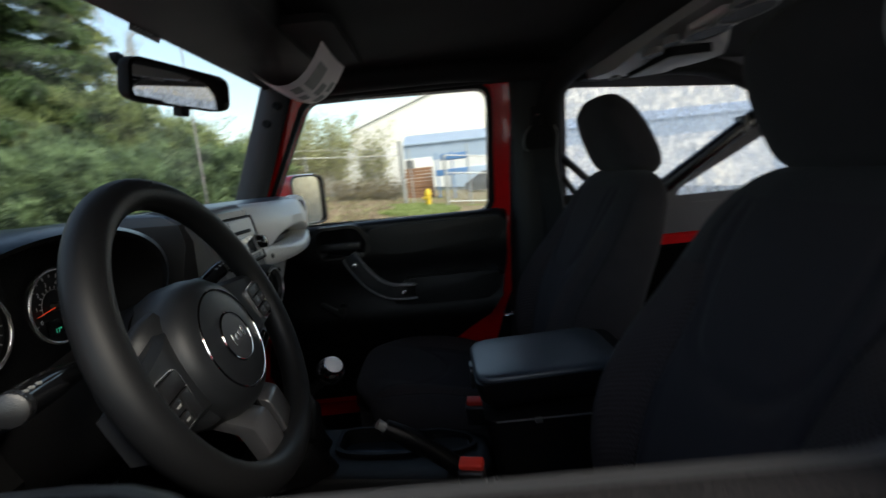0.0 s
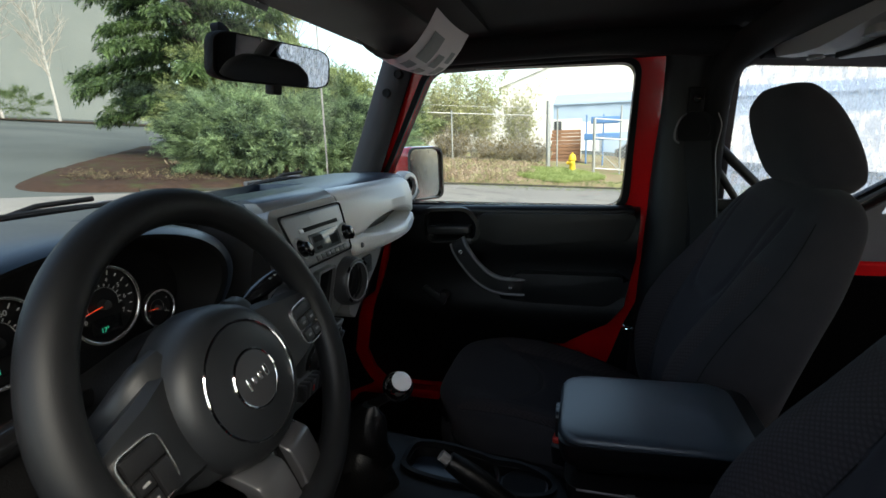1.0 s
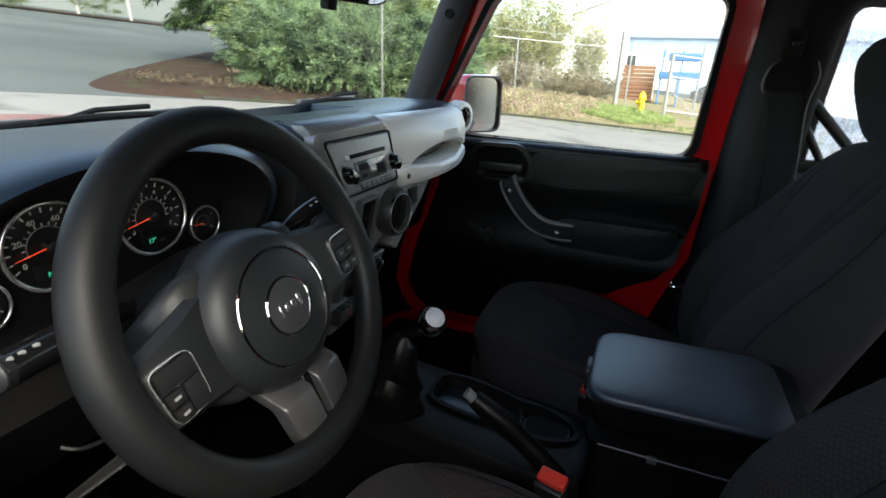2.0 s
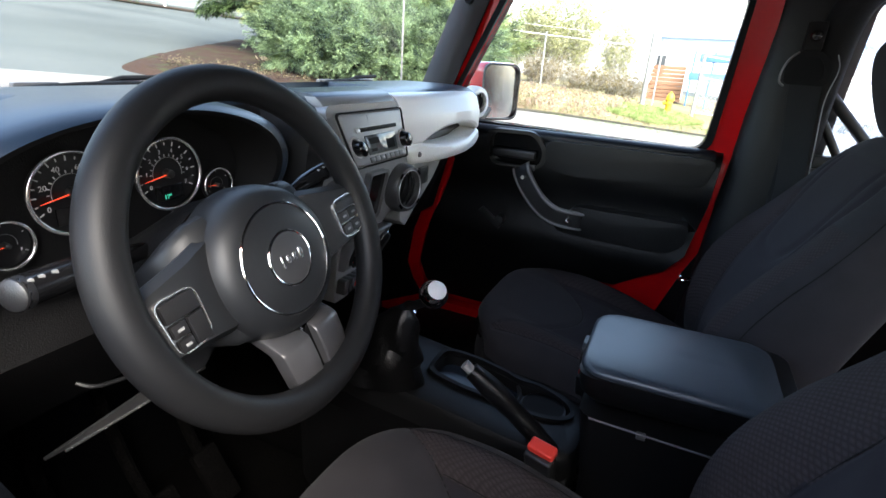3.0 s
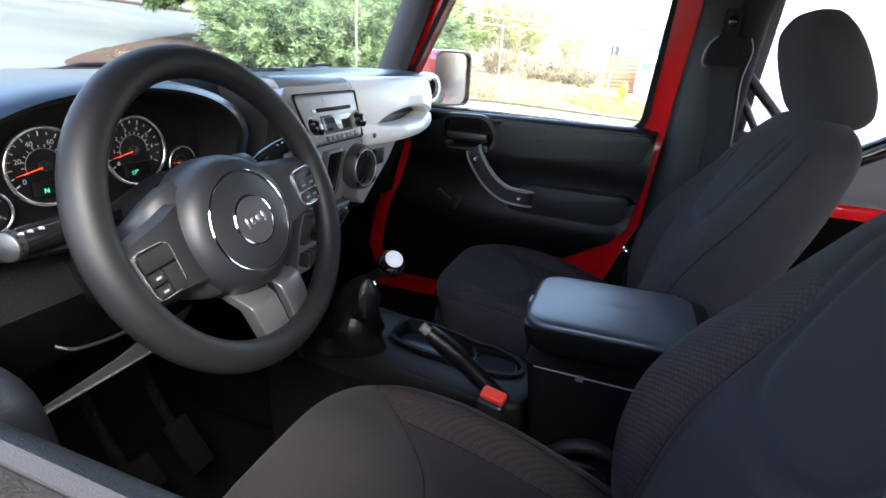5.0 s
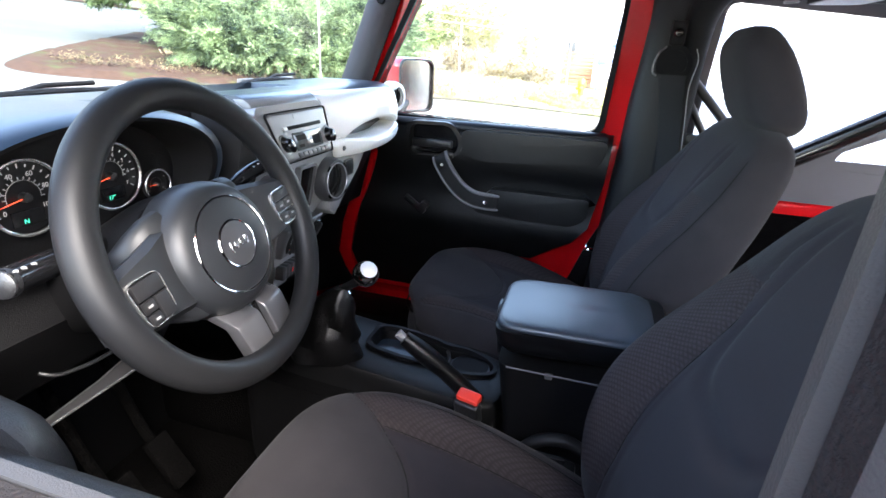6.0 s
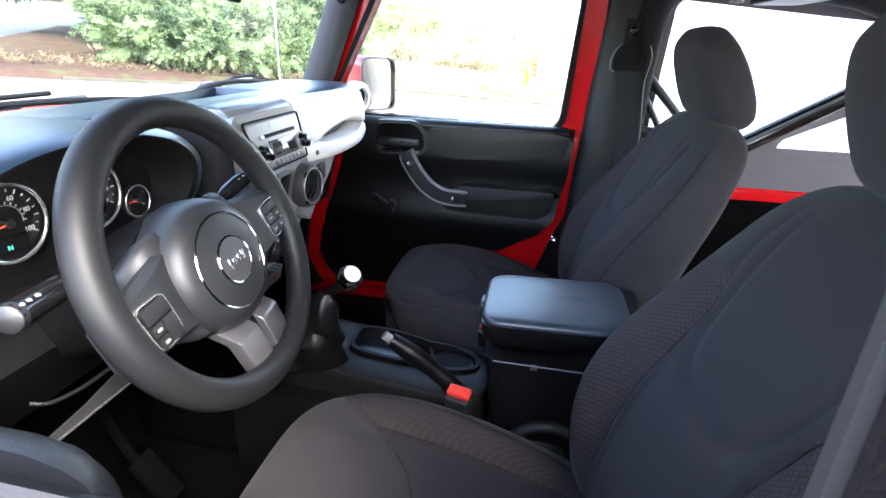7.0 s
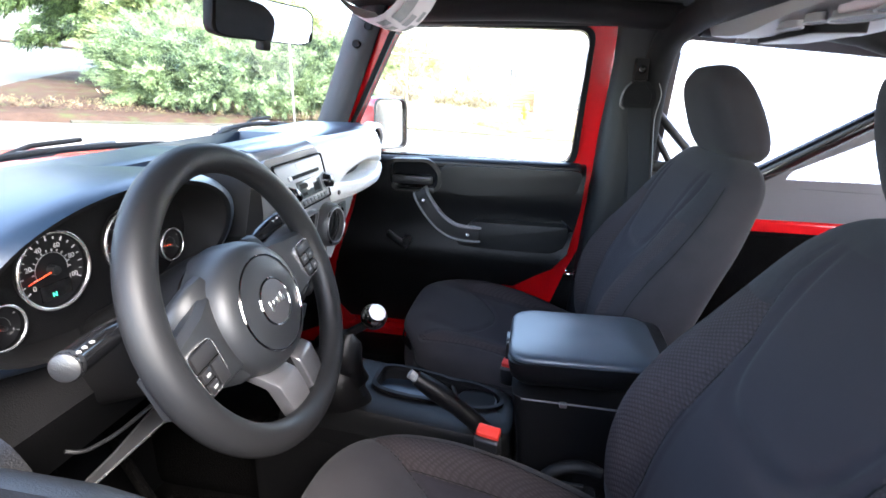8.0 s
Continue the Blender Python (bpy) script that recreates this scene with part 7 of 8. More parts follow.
def lumpy_bush(rng, centre, size, count, length, mat, thing, name="crown", label="", lift=0.35, seed=0):
    """Fans of sprays set in clumps over an uneven ellipsoid, over sparse inner growth."""
    size = np.array(size)
    n = max(24, count // 34)
    d = rng.normal(size=(n, 3))
    d /= np.linalg.norm(d, axis=1)[:, None]
    d[:, 2] = np.where(d[:, 2] < -0.62, -d[:, 2], d[:, 2])
    lump = np.array([noise.noise((x * 2.2 + seed, y * 2.2, z * 2.2)) for x, y, z in d])
    r = (0.86 + 0.30 * lump) * rng.uniform(0.82, 1.08, n)
    lean = d * np.array([1, 1, 0.5]) + rng.normal(size=(n, 3)) * 0.38
    lean[:, 2] += lift
    lean /= np.linalg.norm(lean, axis=1)[:, None]
    pick = rng.integers(0, n, count)
    along = rng.uniform(0.0, 1.0, count)
    spread = rng.normal(size=(count, 3)) * np.array([1, 1, 0.45])
    root = np.array(centre) + d[pick] * (r[pick] * 0.80)[:, None] * size + lean[pick] * (along * length * 1.25)[:, None] + spread * (0.26 * length * (1.15 - along))[:, None]
    way = lean[pick] + spread * 0.42
    inner = rng.normal(size=(count // 4, 3))
    inner *= (rng.uniform(0.3, 0.72, count // 4) / np.linalg.norm(inner, axis=1))[:, None]
    root = np.concatenate([root, np.array(centre) + inner * size])
    way = np.concatenate([way, inner + rng.normal(size=inner.shape) * 0.5])
    v, f = sprays(rng, root, way, length, 0.020, 9, 0.12, 0.26)
    return mesh_object(name, v, f, mat, thing, label)


def juniper(k, x, y, sx, sz, count):
    z = ground_z(x, y) + 0.2
    t = empty("juniper_bush", (x, y, z), "dense blue-green juniper bush on the mulch bed", "bush", "conifers on the bed")
    rng = np.random.default_rng(k)
    bm = bmesh.new()
    for j in range(5):
        a = 2 * math.pi * j / 5 + k
        tube(bm, smooth_path([(x, y, z - 0.1), (x + 0.3 * sx * math.cos(a), y + 0.3 * sx * math.sin(a), z + 0.4 * sz), (x + 0.6 * sx * math.cos(a), y + 0.6 * sx * math.sin(a), z + 0.9 * sz)], 3), 0.04, 6, taper=lambda u: 1 - 0.7 * u)
    part("trunk", bm, "bark", t)
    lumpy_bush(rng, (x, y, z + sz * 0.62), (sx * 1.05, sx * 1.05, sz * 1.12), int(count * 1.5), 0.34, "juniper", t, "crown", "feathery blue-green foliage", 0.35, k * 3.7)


JUNIPERS = [(9.1, 7.1, 1.30, 0.92, 3400), (9.9, 6.2, 1.30, 0.90, 3200), (10.7, 5.2, 1.20, 0.85, 3000), (11.2, 4.5, 0.70, 0.90, 1500), (10.6, 8.1, 1.5, 1.25, 3400), (12.0, 6.4, 1.5, 1.25, 3000)]
for k, (x, y, w, h, c) in enumerate(JUNIPERS):
    juniper(k + 1, x, y, w, h, c)


def bark_litter():
    """Loose bark chips, fallen twigs and small weeds on the open part of the bed."""
    t = empty("bark_litter", (8, 7, top_bed(8, 7)), "loose bark chips and fallen twigs on the mulch", "litter", kind="stuff")
    rng = np.random.default_rng(5)
    for nm, n, size, flat, mt in (("chips", 1500, 0.06, 0.10, "dry_bark"), ("twigs", 130, 0.15, 0.10, "dry_bark"), ("weeds", 500, 0.13, 1.0, "undergrowth")):
        u, w = rng.uniform(0.02, 0.98, n), rng.uniform(0.03, 0.95, n)
        x, y = 6.0 + 4.4 * u + 0.4 * w, 8.3 - 4.2 * u + 2.4 * w * (0.35 + u)
        P = np.stack([x, y, np.array([top_bed(a, b) for a, b in zip(x, y)]) + 0.012], 1)
        way = rng.normal(size=(n, 3)) * np.array([1, 1, 0.18]) + np.array([0, 0, flat])
        v, f = sprays(rng, P, way, size, 0.16 if nm == "chips" else 0.03, 2, 0.0)
        mesh_object(nm, v, f, mt, t)


def top_bed(x, y):
    return ground_z(x, y) - 0.05 + verge(x, y)


bark_litter()


def golden_cypress(k, x, y, w, h, count):
    """A broad light green cypress behind the junipers, with upswept feathery sprays."""
    z = ground_z(x, y) + 0.2
    t = empty("cypress_bush", (x, y, z), "broad yellow-green cypress bush behind the junipers", "bush", "conifers on the bed")
    bm = bmesh.new()
    for j in range(6):
        a = 2 * math.pi * j / 6 + k
        tube(bm, smooth_path([(x, y, z - 0.1), (x + 0.25 * w * math.cos(a), y + 0.25 * w * math.sin(a), z + 0.4 * h), (x + 0.55 * w * math.cos(a), y + 0.55 * w * math.sin(a), z + 0.85 * h)], 3), 0.05, 6, taper=lambda u: 1 - 0.75 * u)
    part("trunk", bm, "bark", t)
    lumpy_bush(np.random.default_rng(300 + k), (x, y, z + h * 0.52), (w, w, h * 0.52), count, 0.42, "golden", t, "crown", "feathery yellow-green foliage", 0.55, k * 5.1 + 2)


for k, (x, y, w, h, c) in enumerate(((10.9, 8.9, 1.25, 2.5, 3000), (11.7, 7.8, 1.40, 3.0, 3800), (12.9, 6.6, 1.30, 2.3, 3000), (13.7, 5.2, 1.10, 1.8, 2200))):
    golden_cypress(k, x, y, w, h, c)


def conifer(k, x, y, height, radius, mat, name, label, count, start=0.5, droop=0.35):
    """Trunk, whorls of drooping limbs, and sprays hanging along each limb."""
    z = ground_z(x, y) + 0.2
    t = empty(name, (x, y, z), label, "conifer", "conifers on the bed")
    rng = np.random.default_rng(100 + k)
    bm = bmesh.new()
    tube(bm, [(x, y, z - 0.2), (x + 0.05, y, z + height * 0.5), (x, y + 0.05, z + height)], 0.02 * height, 10, taper=lambda u: 1 - 0.93 * u)
    part("trunk", bm, "bark", t)
    bm = bmesh.new()
    P, Wy = [], []
    nl = int(height * 9)
    for j in range(nl):
        u = (j + 0.5) / nl
        hz = z + start + (height - start) * u
        reach = radius * (1 - u) ** 0.8 * rng.uniform(0.7, 1.15) * min(1, 0.58 + 2.6 * u) + 0.15
        a = j * 2.399 + rng.uniform(-0.3, 0.3)
        dx, dy = math.cos(a), math.sin(a)
        pts = [Vector((x + dx * reach * v, y + dy * reach * v, hz + 0.10 * reach * v - droop * reach * v * v)) for v in (0, 0.35, 0.7, 1.0)]
        tube(bm, pts, 0.018 + 0.02 * (1 - u), 5, taper=lambda v: 1 - 0.8 * v)
        m = int(count * reach / (radius * nl * 0.55)) + 3
        for q in range(m):
            v = rng.uniform(0.12, 1.02) ** 0.8
            c = Vector((x + dx * reach * v, y + dy * reach * v, hz + 0.10 * reach * v - droop * reach * v * v))
            off = rng.normal(size=3) * np.array([0.075, 0.075, 0.035]) * (0.5 + reach * 0.5)
            P.append(np.array(c) + off)
            s = rng.choice([-1, 1])
            Wy.append([dx * 0.6 - dy * s * 0.7, dy * 0.6 + dx * s * 0.7, -0.20 + rng.normal() * 0.14])
    part("limbs", bm, "bark", t)
    v, f = sprays(rng, np.array(P), np.array(Wy), 0.30, 0.045, 7, 0.45)
    mesh_object("crown", v, f, mat, t, "drooping needle sprays")
    return t


conifer(1, 11.8, 10.3, 11.0, 3.0, "spruce", "spruce_tree", "tall dark green spruce with drooping limbs", 26000, 1.25, 0.28)
conifer(2, 13.9, 9.3, 7.5, 1.5, "cedar", "cedar_tree", "slender light green cedar behind the bushes", 3200, 0.3)
conifer(3, 13.4, 7.4, 3.2, 1.2, "cedar", "cedar_tree", "young light green cedar near the fence", 1500, 0.2)
conifer(4, 15.2, 12.2, 8.5, 1.7, "spruce", "spruce_tree", "dark spruce at the back of the bed", 3000, 0.4)


def bare_tree(k, x, y, height, mat, name, label, spread=0.35, base=0.0):
    z = ground_z(x, y) + base
    t = empty(name, (x, y, z), label, "tree")
    rng = random.Random(k)
    stem, thin = bmesh.new(), bmesh.new()

    def grow(p, d, length, r, depth):
        q = p + d * length
        mid = p + d * length * 0.5 + Vector((rng.uniform(-1, 1), rng.uniform(-1, 1), 0)) * length * 0.04
        tube(stem if depth < 1 else thin, [p, mid, q], r, 8 if depth < 1 else 4, taper=lambda u: 1 - (0.7 if depth < 1 else 0.5) * u)
        if depth >= 3:
            return
        for j in range(6 if depth else 18):
            u = rng.uniform(0.3, 1.0)
            a = rng.uniform(0, 2 * math.pi)
            nd = (d + Vector((math.cos(a), math.sin(a), rng.uniform(-0.2, 0.4))) * (spread + rng.uniform(0.2, 0.6))).normalized()
            grow(p + d * length * u, nd, length * rng.uniform(0.28, 0.42), r * 0.30 if depth < 1 else r * 0.5, depth + 1)
    grow(Vector((x, y, z - 0.05)), Vector((-0.02, 0.05, 1)).normalized(), height * 0.95, height * 0.0115, 0)
    part("trunk", stem, mat, t, "white trunk" if mat == "birch_bark" else "bare trunk")
    tagged(part("twigs", thin, "twig", t, "thin bare grey twigs"), kind="stuff")


bare_tree(5, 27.8, 35.4, 9.0, "birch_bark", "birch_tree", "bare white birch tree before the grey wall")
bare_tree(8, 25.6, 37.6, 8.0, "birch_bark", "birch_tree", "bare leaning white birch before the wall")
bare_tree(9, 16.6, 9.8, 6.0, "bark", "bare_tree", "bare brown tree behind the conifers", 0.3)

for k, (x, y, r) in enumerate(((24.6, 34.4, 1.3), (29.3, 31.6, 1.1), (33.5, 29.6, 1.3), (21.5, 37.5, 1.1))):
    z = ground_z(x, y)
    t = empty("round_shrub", (x, y, z), "round green shrub along the far wall", "bush", "shrubs along the wall")
    lumpy_bush(np.random.default_rng(60 + k), (x, y, z + r * 0.7), (r * 1.2, r * 1.2, r * 0.8), 900, 0.35, "shrub", t, "crown", "", 0.3, k)


def far_wall():
    t = empty("warehouse_wall", (34, 42, ground_z(34, 42)), "large plain grey-green warehouse wall", "building")
    a, b = Vector((8, 56, 0)), Vector((41.5, 38, 0))
    d = (b - a).normalized()
    nrm = Vector((d.y, -d.x, 0))
    n = 9
    for k in range(n):
        p, q = a + (b - a) * k / n + d * 0.004, a + (b - a) * (k + 1) / n - d * 0.004
        bm = bmesh.new()
        z0 = min(ground_z(p.x, p.y), ground_z(q.x, q.y)) - 1
        loft(bm, [[(v.x, v.y, z0), (v.x, v.y, 22), (v.x - nrm.x, v.y - nrm.y, 22), (v.x - nrm.x, v.y - nrm.y, z0)] for v in (p, q)])
        part("wall_panel", bm, "wall_paint", t)
    bm = bmesh.new()
    loft(bm, [[(v.x + nrm.x * 0.1, v.y + nrm.y * 0.1, 22), (v.x + nrm.x * 0.1, v.y + nrm.y * 0.1, 22.4), (v.x - nrm.x, v.y - nrm.y, 22.4), (v.x - nrm.x, v.y - nrm.y, 22)] for v in (a, b)])
    part("parapet", bm, "concrete", t)


far_wall()


# ---- fence, hydrant and what stands behind ----
FENCE = [(14.6, 8.6), (15.7, 6.6), (17.2, 4.27), (19.3, 1.05)]
FENCE_TOP = [1.60, 1.66, 1.75, 1.93]


def top_of(x, y):
    return ground_z(x, y) - 0.05 + verge(x, y)


def wire_mesh(bm, a, b, z0, z1, step=0.075, r=0.0035):
    """Diagonal chain-link wires between two ground points."""
    a, b = Vector((*a, 0)), Vector((*b, 0))
    L = (b - a).length
    d = (b - a) / L
    h = z1 - z0
    k = -h
    while k < L:
        for s in (1, -1):
            u0, u1 = k, k + h
            lo, hi = max(u0, 0), min(u1, L)
            if hi - lo > 0.02:
                za = (lo - u0) if s > 0 else h - (lo - u0)
                zb = (hi - u0) if s > 0 else h - (hi - u0)
                p, q = a + d * lo, a + d * hi
                base0 = top_of(p.x, p.y) + z0
                base1 = top_of(q.x, q.y) + z0
                tube(bm, [(p.x, p.y, base0 + za), (q.x, q.y, base1 + zb)], r, 3)
        k += step


def fence():
    t = empty("chain_link_fence", (17.5, 4.5, top_of(17.5, 4.5)), "grey galvanised chain-link fence along the verge", "fence")
    for i, (x, y) in enumerate(FENCE):
        bm = bmesh.new()
        last = i == len(FENCE) - 1
        z = top_of(x, y)
        tube(bm, [(x, y, z - 0.1), (x, y, z + FENCE_TOP[i] + (0.55 if last else 0.10))], 0.085 if last else 0.028, 10)
        part("post", bm, "galvanised", t, "thick terminal post" if last else "")
    bm = bmesh.new()
    x, y = 19.4, 0.72
    tube(bm, [(x, y, top_of(x, y)), (x, y, top_of(x, y) + 2.2)], 0.03, 8)
    part("post", bm, "galvanised", t)
    for (a, b), (ha, hb) in zip(zip(FENCE, FENCE[1:]), zip(FENCE_TOP, FENCE_TOP[1:])):
        for lift in (0.0, 0.26):
            bm = bmesh.new()
            tube(bm, [(*a, top_of(*a) + ha + lift), (*b, top_of(*b) + hb + lift)], 0.007 if lift else 0.018, 8)
            part("strand" if lift else "rail", bm, "galvanised", t)
        bm = bmesh.new()
        wire_mesh(bm, a, b, 0.05, min(ha, hb), 0.16, 0.0022)
        tagged(part("wire_mesh", bm, "galvanised", t), kind="stuff")
    g = empty("chain_link_gate", (19.2, -1.2, top_of(19.2, -1.2)), "galvanised chain-link gate with steel frame", "gate")
    P = [(18.95, -0.62), (19.3, -1.55), (19.7, -2.9)]
    for i, (x, y) in enumerate(P):
        z = top_of(x, y)
        bm = bmesh.new()
        tube(bm, [(x, y, z - 0.05), (x, y, z + (1.95 if i != 1 else 2.45))], 0.055 if i == 0 else 0.03, 10)
        part("gate_post", bm, "galvanised", g)
    for h in (0.15, 1.25, 1.93):
        bm = bmesh.new()
        tube(bm, [(*P[0], top_of(*P[0]) + h), (*P[2], top_of(*P[2]) + h)], 0.022, 8)
        part("gate_rail", bm, "galvanised", g)
    bm = bmesh.new()
    tube(bm, [(*P[0], top_of(*P[0]) + 0.9), (*P[1], top_of(*P[1]) + 0.15)], 0.015, 6)
    part("brace", bm, "galvanised", g)
    bm = bmesh.new()
    wire_mesh(bm, P[0], P[2], 0.15, 1.35, 0.13, 0.0045)
    tagged(part("wire_mesh", bm, "galvanised", g), kind="stuff")


fence()


def hydrant():
    x, y = 18.0, 0.12
    z = top_of(x, y)
    t = empty("fire_hydrant", (x, y, z), "yellow painted fire hydrant on the grass", "hydrant")
    at = Matrix.Translation((x, y, z))
    bm = bmesh.new()
    lathe(bm, [(0.16, -0.05), (0.16, 0.04), (0.11, 0.05), (0.10, 0.42), (0.135, 0.43), (0.135, 0.47), (0.115, 0.48)], at, 20)
    part("barrel", bm, "hydrant_paint", t)
    bm = bmesh.new()
    lathe(bm, [(0.125, 0.48), (0.115, 0.56), (0.07, 0.64), (0.03, 0.66), (0.03, 0.70), (0.0, 0.70)], at, 20)
    part("bonnet", bm, "hydrant_paint", t)
    for a in (0, 90, 180):
        bm = bmesh.new()
        m = at @ Matrix.Rotation(radians(a), 4, "Z") @ Matrix.Translation((0.09, 0, 0.34)) @ Euler((0, radians(90), 0)).to_matrix().to_4x4()
        lathe(bm, [(0.055, 0), (0.055, 0.05), (0.07, 0.05), (0.07, 0.09), (0.02, 0.10), (0.02, 0.13), (0, 0.13)], m, 14)
        part("nozzle", bm, "hydrant_paint", t)


hydrant()


def thicket(k, x, y, w, h, count, mat, label, name="bare_shrub"):
    z = top_of(x, y)
    t = empty(name, (x, y, z), label, "bush", "shrubs along the fence")
    rng = np.random.default_rng(200 + k)
    bm = bmesh.new()
    tips = []
    for j in range(44):
        a, r = rng.uniform(0, 2 * math.pi), w * math.sqrt(rng.uniform(0, 1))
        top = Vector((x + r * math.cos(a), y + r * math.sin(a), z + h * rng.uniform(0.55, 1.0)))
        foot = Vector((x + 0.35 * r * math.cos(a), y + 0.35 * r * math.sin(a), z - 0.05))
        mid = (foot + top) / 2 + Vector(rng.normal(size=3) * 0.08)
        tube(bm, [foot, mid, top], 0.014, 4, taper=lambda u: 1 - 0.8 * u)
        for q in range(6):
            u = rng.uniform(0.35, 1)
            c = foot.lerp(top, u)
            e = c + Vector((rng.normal() * 0.3, rng.normal() * 0.3, rng.uniform(0.1, 0.5)))
            tube(bm, [c, e], 0.006, 3)
            tips.append((c, e))
    tagged(part("twigs", bm, "twig", t, "thin bare twigs"), kind="stuff")
    idx = rng.integers(0, len(tips), count)
    f = rng.uniform(0, 1.1, count)
    P = np.array([np.array(tips[i][0].lerp(tips[i][1], float(u))) for i, u in zip(idx, f)]) + rng.normal(size=(count, 3)) * 0.10
    Wy = rng.normal(size=(count, 3)) + np.array([0, 0, 0.5])
    v, fc = sprays(rng, P, Wy, 0.16, 0.09, 3, 0.1)
    mesh_object("leaves", v, fc, mat, t, "sparse olive leaves")


for k, (x, y, w, h, c) in enumerate(((19.5, 4.9, 1.20, 3.55, 4600), (19.9, 3.8, 1.0, 3.35, 3000), (20.6, 2.3, 0.75, 3.1, 1500), (18.8, 6.2, 1.0, 2.6, 2600), (17.8, 8.0, 1.2, 3.0, 2400))):
    thicket(k, x, y, w, h, c, "thicket", "olive-brown half-bare shrub behind the fence")
for k, (x, y, w, h, c) in enumerate(((18.6, 4.6, 0.9, 1.0, 1100), (19.5, 3.1, 0.8, 0.65, 900), (19.9, 1.9, 0.65, 0.65, 800))):
    thicket(k + 20, x, y, w, h, c, "undergrowth", "low brown-green undergrowth at the fence foot", "low_shrub")


def dry_grass():
    t = empty("dry_grass", (17.5, 3, top_of(17.5, 3)), "tan dry grass and weeds along the fence", "dry grass", kind="stuff")
    rng = np.random.default_rng(77)
    n = 11000
    y = rng.uniform(0.9, 9.2, n)
    edge = np.interp(y, (1.05, 3.05, 4.75, 6.1, 9.2), (13.4, 12.0, 9.7, 9.0, 9.0))
    rear = np.interp(y, (1.05, 4.27, 6.6, 9.2), (19.3, 17.2, 15.7, 14.2))
    x = edge + 0.15 + (rear - edge + 0.3) * rng.uniform(0, 1, n) ** 0.8
    keep = y > 1.5 + 0.35 * np.sin(x * 2.3)
    x, y, n = x[keep], y[keep], int(keep.sum())
    z = np.array([top_of(a, b) for a, b in zip(x, y)])
    hump = np.array([0.75 + 0.9 * noise.noise((a * 0.9, b * 0.9, 3)) for a, b in zip(x, y)]).clip(0.25, 1.5)
    P = np.stack([x, y, z - 0.02], 1)
    Wy = rng.normal(size=(n, 3)) * 0.40 + np.array([0, 0, 1.0])
    tall = rng.uniform(0, 1, n) < 0.72
    for nm, pick, mt in (("grass_blades", tall, "dry_grass"), ("weeds", ~tall, "thicket")):
        v, f = sprays(rng, P[pick], Wy[pick] * hump[pick][:, None], 0.27, 0.05, 3, 0.1)
        mesh_object(nm, v, f, mt, t)
    m = 3600
    x = rng.uniform(12.0, 20.0, m)
    y = 4.6 - (x - 9.6) * 1.36 + rng.uniform(0.2, 2.2, m)
    P = np.stack([x, y, np.array([top_of(a, b) for a, b in zip(x, y)])], 1)
    v, f = sprays(rng, P, rng.normal(size=(m, 3)) * 0.4 + np.array([0, 0, 1.0]), 0.10, 0.06, 3, 0.1)
    t2 = empty("green_grass", (16, -1, top_of(16, -1)), "short green grass on the verge", "grass", kind="stuff")
    mesh_object("grass_blades", v, f, "cedar", t2)
    m = 5200
    a, r = rng.uniform(0, 2 * math.pi, m), np.sqrt(rng.uniform(0, 1, m))
    x, y = 16.4 + 2.3 * r * np.cos(a) - 0.25 * r * np.sin(a), 0.55 + 1.25 * r * np.sin(a) * (1 + 0.2 * np.sin(3 * a))
    P = np.stack([x, y, np.array([top_of(p, q) for p, q in zip(x, y)])], 1)
    v, f = sprays(rng, P, rng.normal(size=(m, 3)) * 0.5 + np.array([0, 0, 1.0]), 0.15, 0.07, 3, 0.1)
    t3 = empty("lawn_patch", (16.9, 0.75, top_of(16.9, 0.75)), "bright green lawn patch round the hydrant", "grass", kind="stuff")
    mesh_object("grass_blades", v, f, "lawn", t3)


dry_grass()


def building(name, label, x, y0, y1, z0, z1, depth, mats, rib, roof):
    """A metal shed with ribbed cladding whose front faces the car."""
    t = empty(name, (x, (y0 + y1) / 2, z0), label, "building")
    n = max(2, int(abs(y1 - y0) / rib))
    for lo, hi, mat, nm in mats:
        bm = bmesh.new()
        pts = []
        for k in range(n + 1):
            y = y0 + (y1 - y0) * k / n
            pts.append((x - (0.12 if k % 2 else 0.0), y))
        loft(bm, [[(a, b, lo) for a, b in pts] + [(x + depth, y1, lo), (x + depth, y0, lo)], [(a, b, hi) for a, b in pts] + [(x + depth, y1, hi), (x + depth, y0, hi)]])
        part(nm, bm, mat, t)
    bm = bmesh.new()
    loft(bm, [[(x - 0.3, y, z1), (x - 0.3, y, z1 + 0.15), (x + depth / 2, y, z1 + roof), (x + depth, y, z1), ] for y in (y0, y1)])
    part("roof", bm, mats[-1][2], t)
    return t


blue = building("blue_shed", "long shed with blue ribbed cladding over white wall", 56, 3.0, -70, -7, 4.7, 14, [(-8, 2.9, "white_metal", "lower_wall"), (2.9, 4.7, "blue_metal", "upper_wall")], 1.2, 1.6)
for k in range(7):
    bm = bmesh.new()
    y = -4 - k * 9
    box(bm, (55.7, y - 2, -4), (55.9, y + 2, 1.8), 0.05)
    part("dock_door", bm, "cream_metal" if k % 2 else "blue_metal", blue)


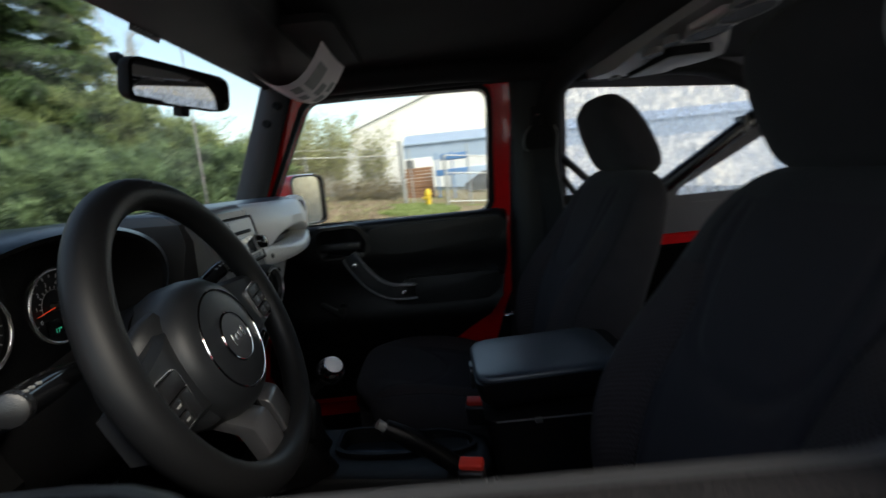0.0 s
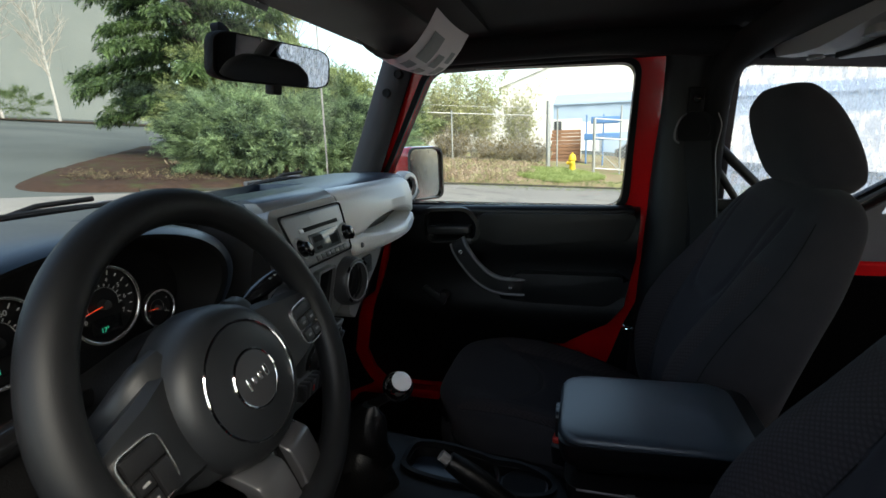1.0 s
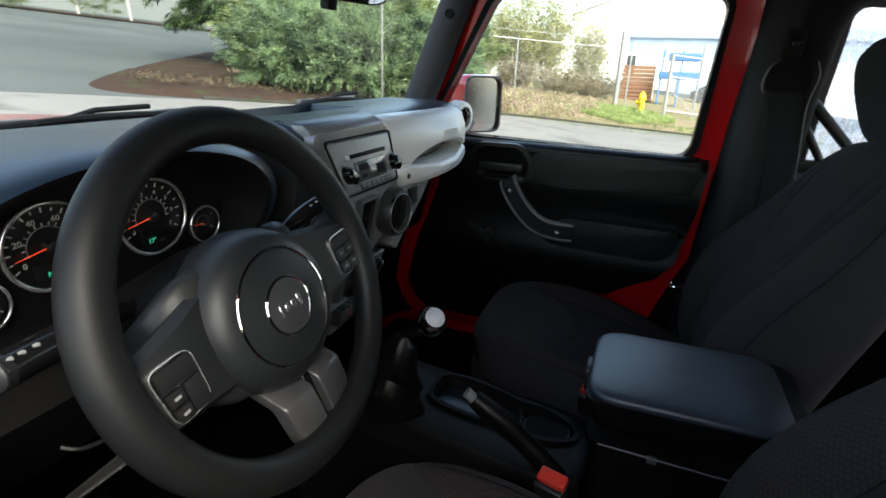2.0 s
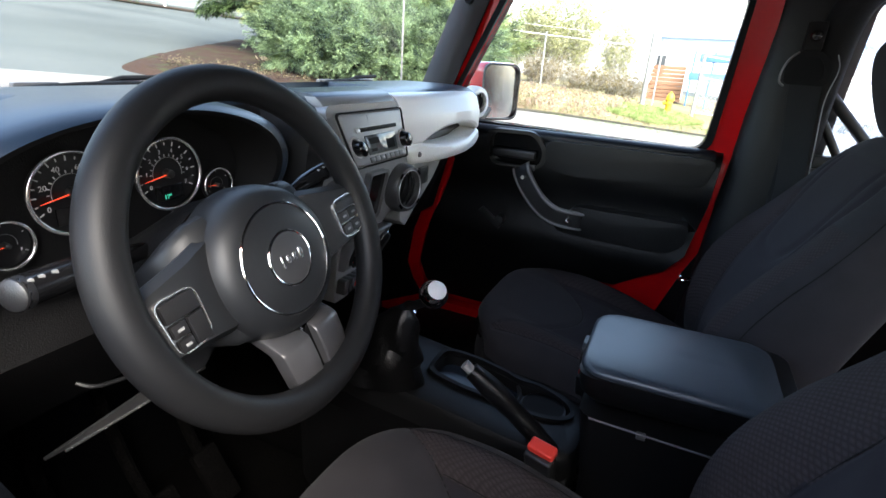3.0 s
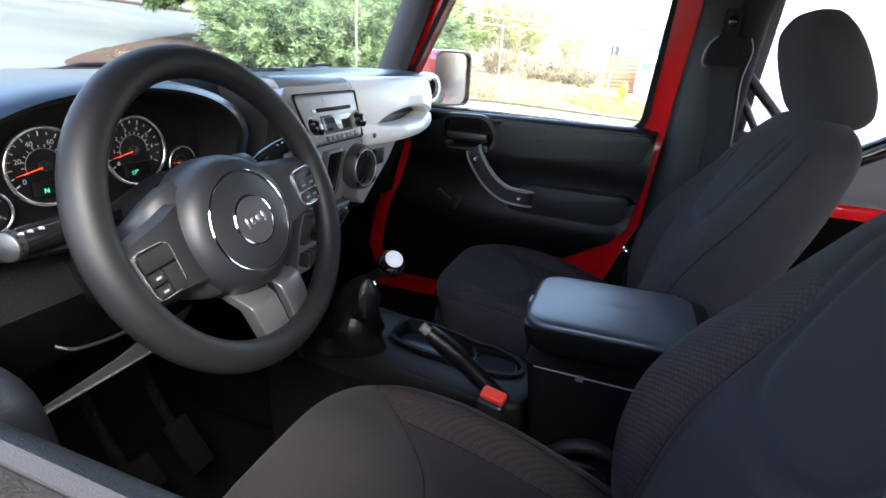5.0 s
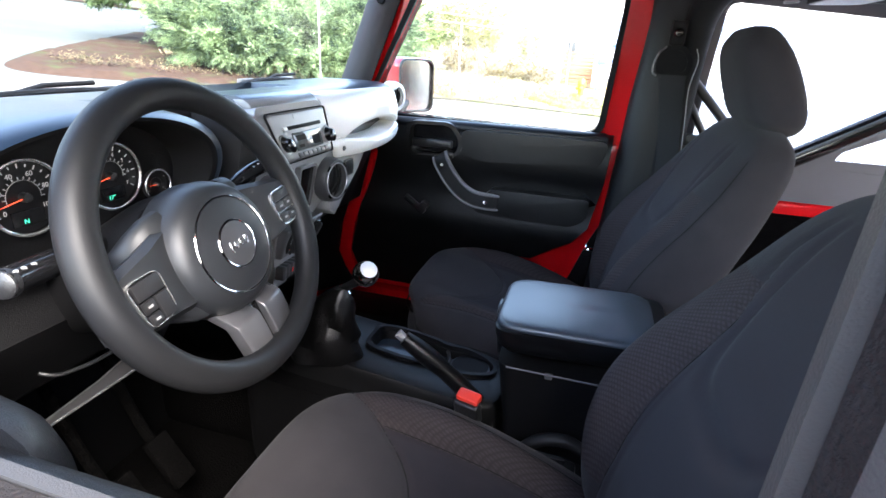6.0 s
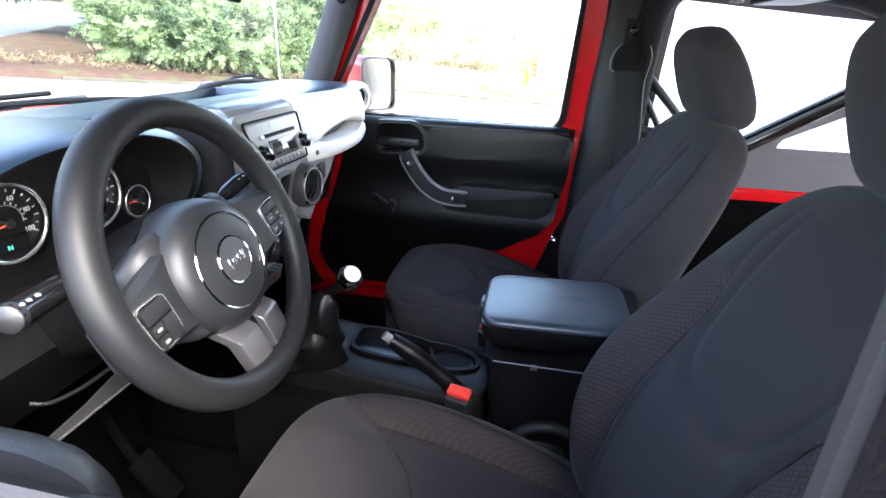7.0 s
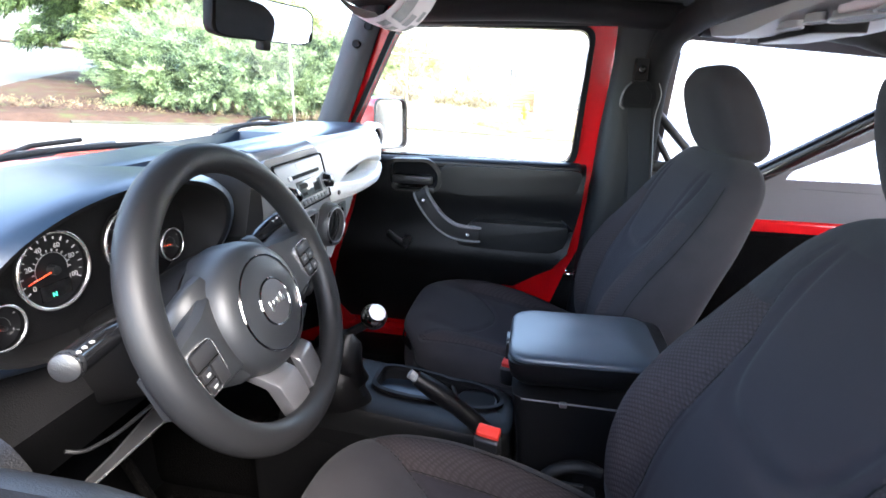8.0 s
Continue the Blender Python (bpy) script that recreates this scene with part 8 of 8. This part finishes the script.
def cream_hall():
    t = empty("cream_hall", (85, -10, 0), "very large pale warehouse with sloping roofline", "building")
    bm = bmesh.new()
    prism(bm, [(12.5, -2), (12.5, 9.3), (-10, 17.2), (-60, 12), (-60, -8)], "x", 82, 110)
    part("gable_wall", bm, "cream_metal", t)
    bm = bmesh.new()
    loft(bm, [[(81.6, 12.9, 9.2), (81.6, 12.9, 9.6), (110, 12.9, 9.6), (110, 12.9, 9.2)], [(81.6, -10, 17.3), (81.6, -10, 17.7), (110, -10, 17.7), (110, -10, 17.3)]])
    part("roof", bm, "white_metal", t)


cream_hall()


def yard_things():
    t = empty("white_trailer", (28, 5.5, top_of(28, 5.5)), "white box trailer parked behind the fence", "trailer")
    z = ground_z(28, 5) + 0.2
    bm = bmesh.new()
    box(bm, (27.0, 1.55, z + 0.20), (29.4, 8.5, z + 2.35), 0.05)
    part("box_body", bm, "white_metal", t)
    bm = bmesh.new()
    box(bm, (26.95, 1.60, z + 0.02), (29.4, 8.45, z + 0.21), 0.02)
    part("chassis", bm, "galvanised", t)
    for y in (2.6, 3.5, 7.5):
        bm = bmesh.new()
        m = Matrix.Translation((27.0, y, z - 0.06)) @ Euler((0, radians(-90), 0)).to_matrix().to_4x4()
        lathe(bm, [(0.0, 0.05), (0.2, 0.05), (0.22, 0.02), (0.40, 0.04), (0.42, 0.0), (0.42, -0.25), (0.0, -0.25)], m, 24)
        part("wheel", bm, "rubber", t)
    s = empty("timber_stack", (25.5, 0.6, top_of(25.5, 0.6)), "stack of brown timber planks behind the fence", "timber stack")
    z = top_of(25.5, 0.6)
    for k in range(9):
        bm = bmesh.new()
        box(bm, (25.2, -0.10, z + k * 0.17), (26.2, 1.32 - 0.03 * (k % 3), z + k * 0.17 + 0.15), 0.012)
        part("plank", bm, "brown_wood", s)
    c = empty("white_cabin", (30, 1.0, top_of(30, 1)), "small white site cabin with dark window", "cabin")
    z = ground_z(30, 0)
    bm = bmesh.new()
    box(bm, (29.8, -0.1, z + 0.0), (31.8, 1.5, z + 2.40), 0.03)
    part("cabin_wall", bm, "white_metal", c)
    bm = bmesh.new()
    box(bm, (29.75, 1.0, z + 1.25), (29.84, 1.42, z + 2.3), 0.01)
    part("cabin_window", bm, "dark_void", c)
    l = empty("blue_lift", (24.5, -1.0, top_of(24.5, -1)), "blue machine lift standing in the yard", "machine")
    z = top_of(24.5, -1)
    bm = bmesh.new()
    box(bm, (24.2, -1.9, z + 1.15), (25.4, -0.25, z + 1.45), 0.03)
    box(bm, (24.2, -1.8, z + 1.9), (25.4, -0.55, z + 2.2), 0.03)
    part("deck", bm, "blue_paint", l)
    for y in (-1.85, -1.1, -0.35):
        bm = bmesh.new()
        tube(bm, [(24.3, y, z), (24.3, y, z + 2.3)], 0.035, 8)
        part("leg", bm, "blue_paint", l)
    v = empty("parked_cars", (34, -3, ground_z(34, -3)), "dark parked car behind the gate", "car")
    bm = bmesh.new()
    z = ground_z(34, -3)
    loops = []
    for y, h0, h1 in ((-6.6, 0.5, 0.8), (-6.3, 0.3, 0.95), (-5.4, 0.3, 1.05), (-4.7, 0.3, 1.5), (-3.4, 0.3, 1.55), (-2.6, 0.3, 1.0), (-2.2, 0.4, 0.8)):
        loops.append([(33.2, y, z + h0), (33.2, y, z + min(h1, 0.95)), (33.45, y, z + h1), (34.6, y, z + h1), (34.9, y, z + min(h1, 0.95)), (34.9, y, z + h0)])
    loft(bm, loops)
    part("car_shell", bm, "dark_void", v)
    v.name = "parked_car"


yard_things()
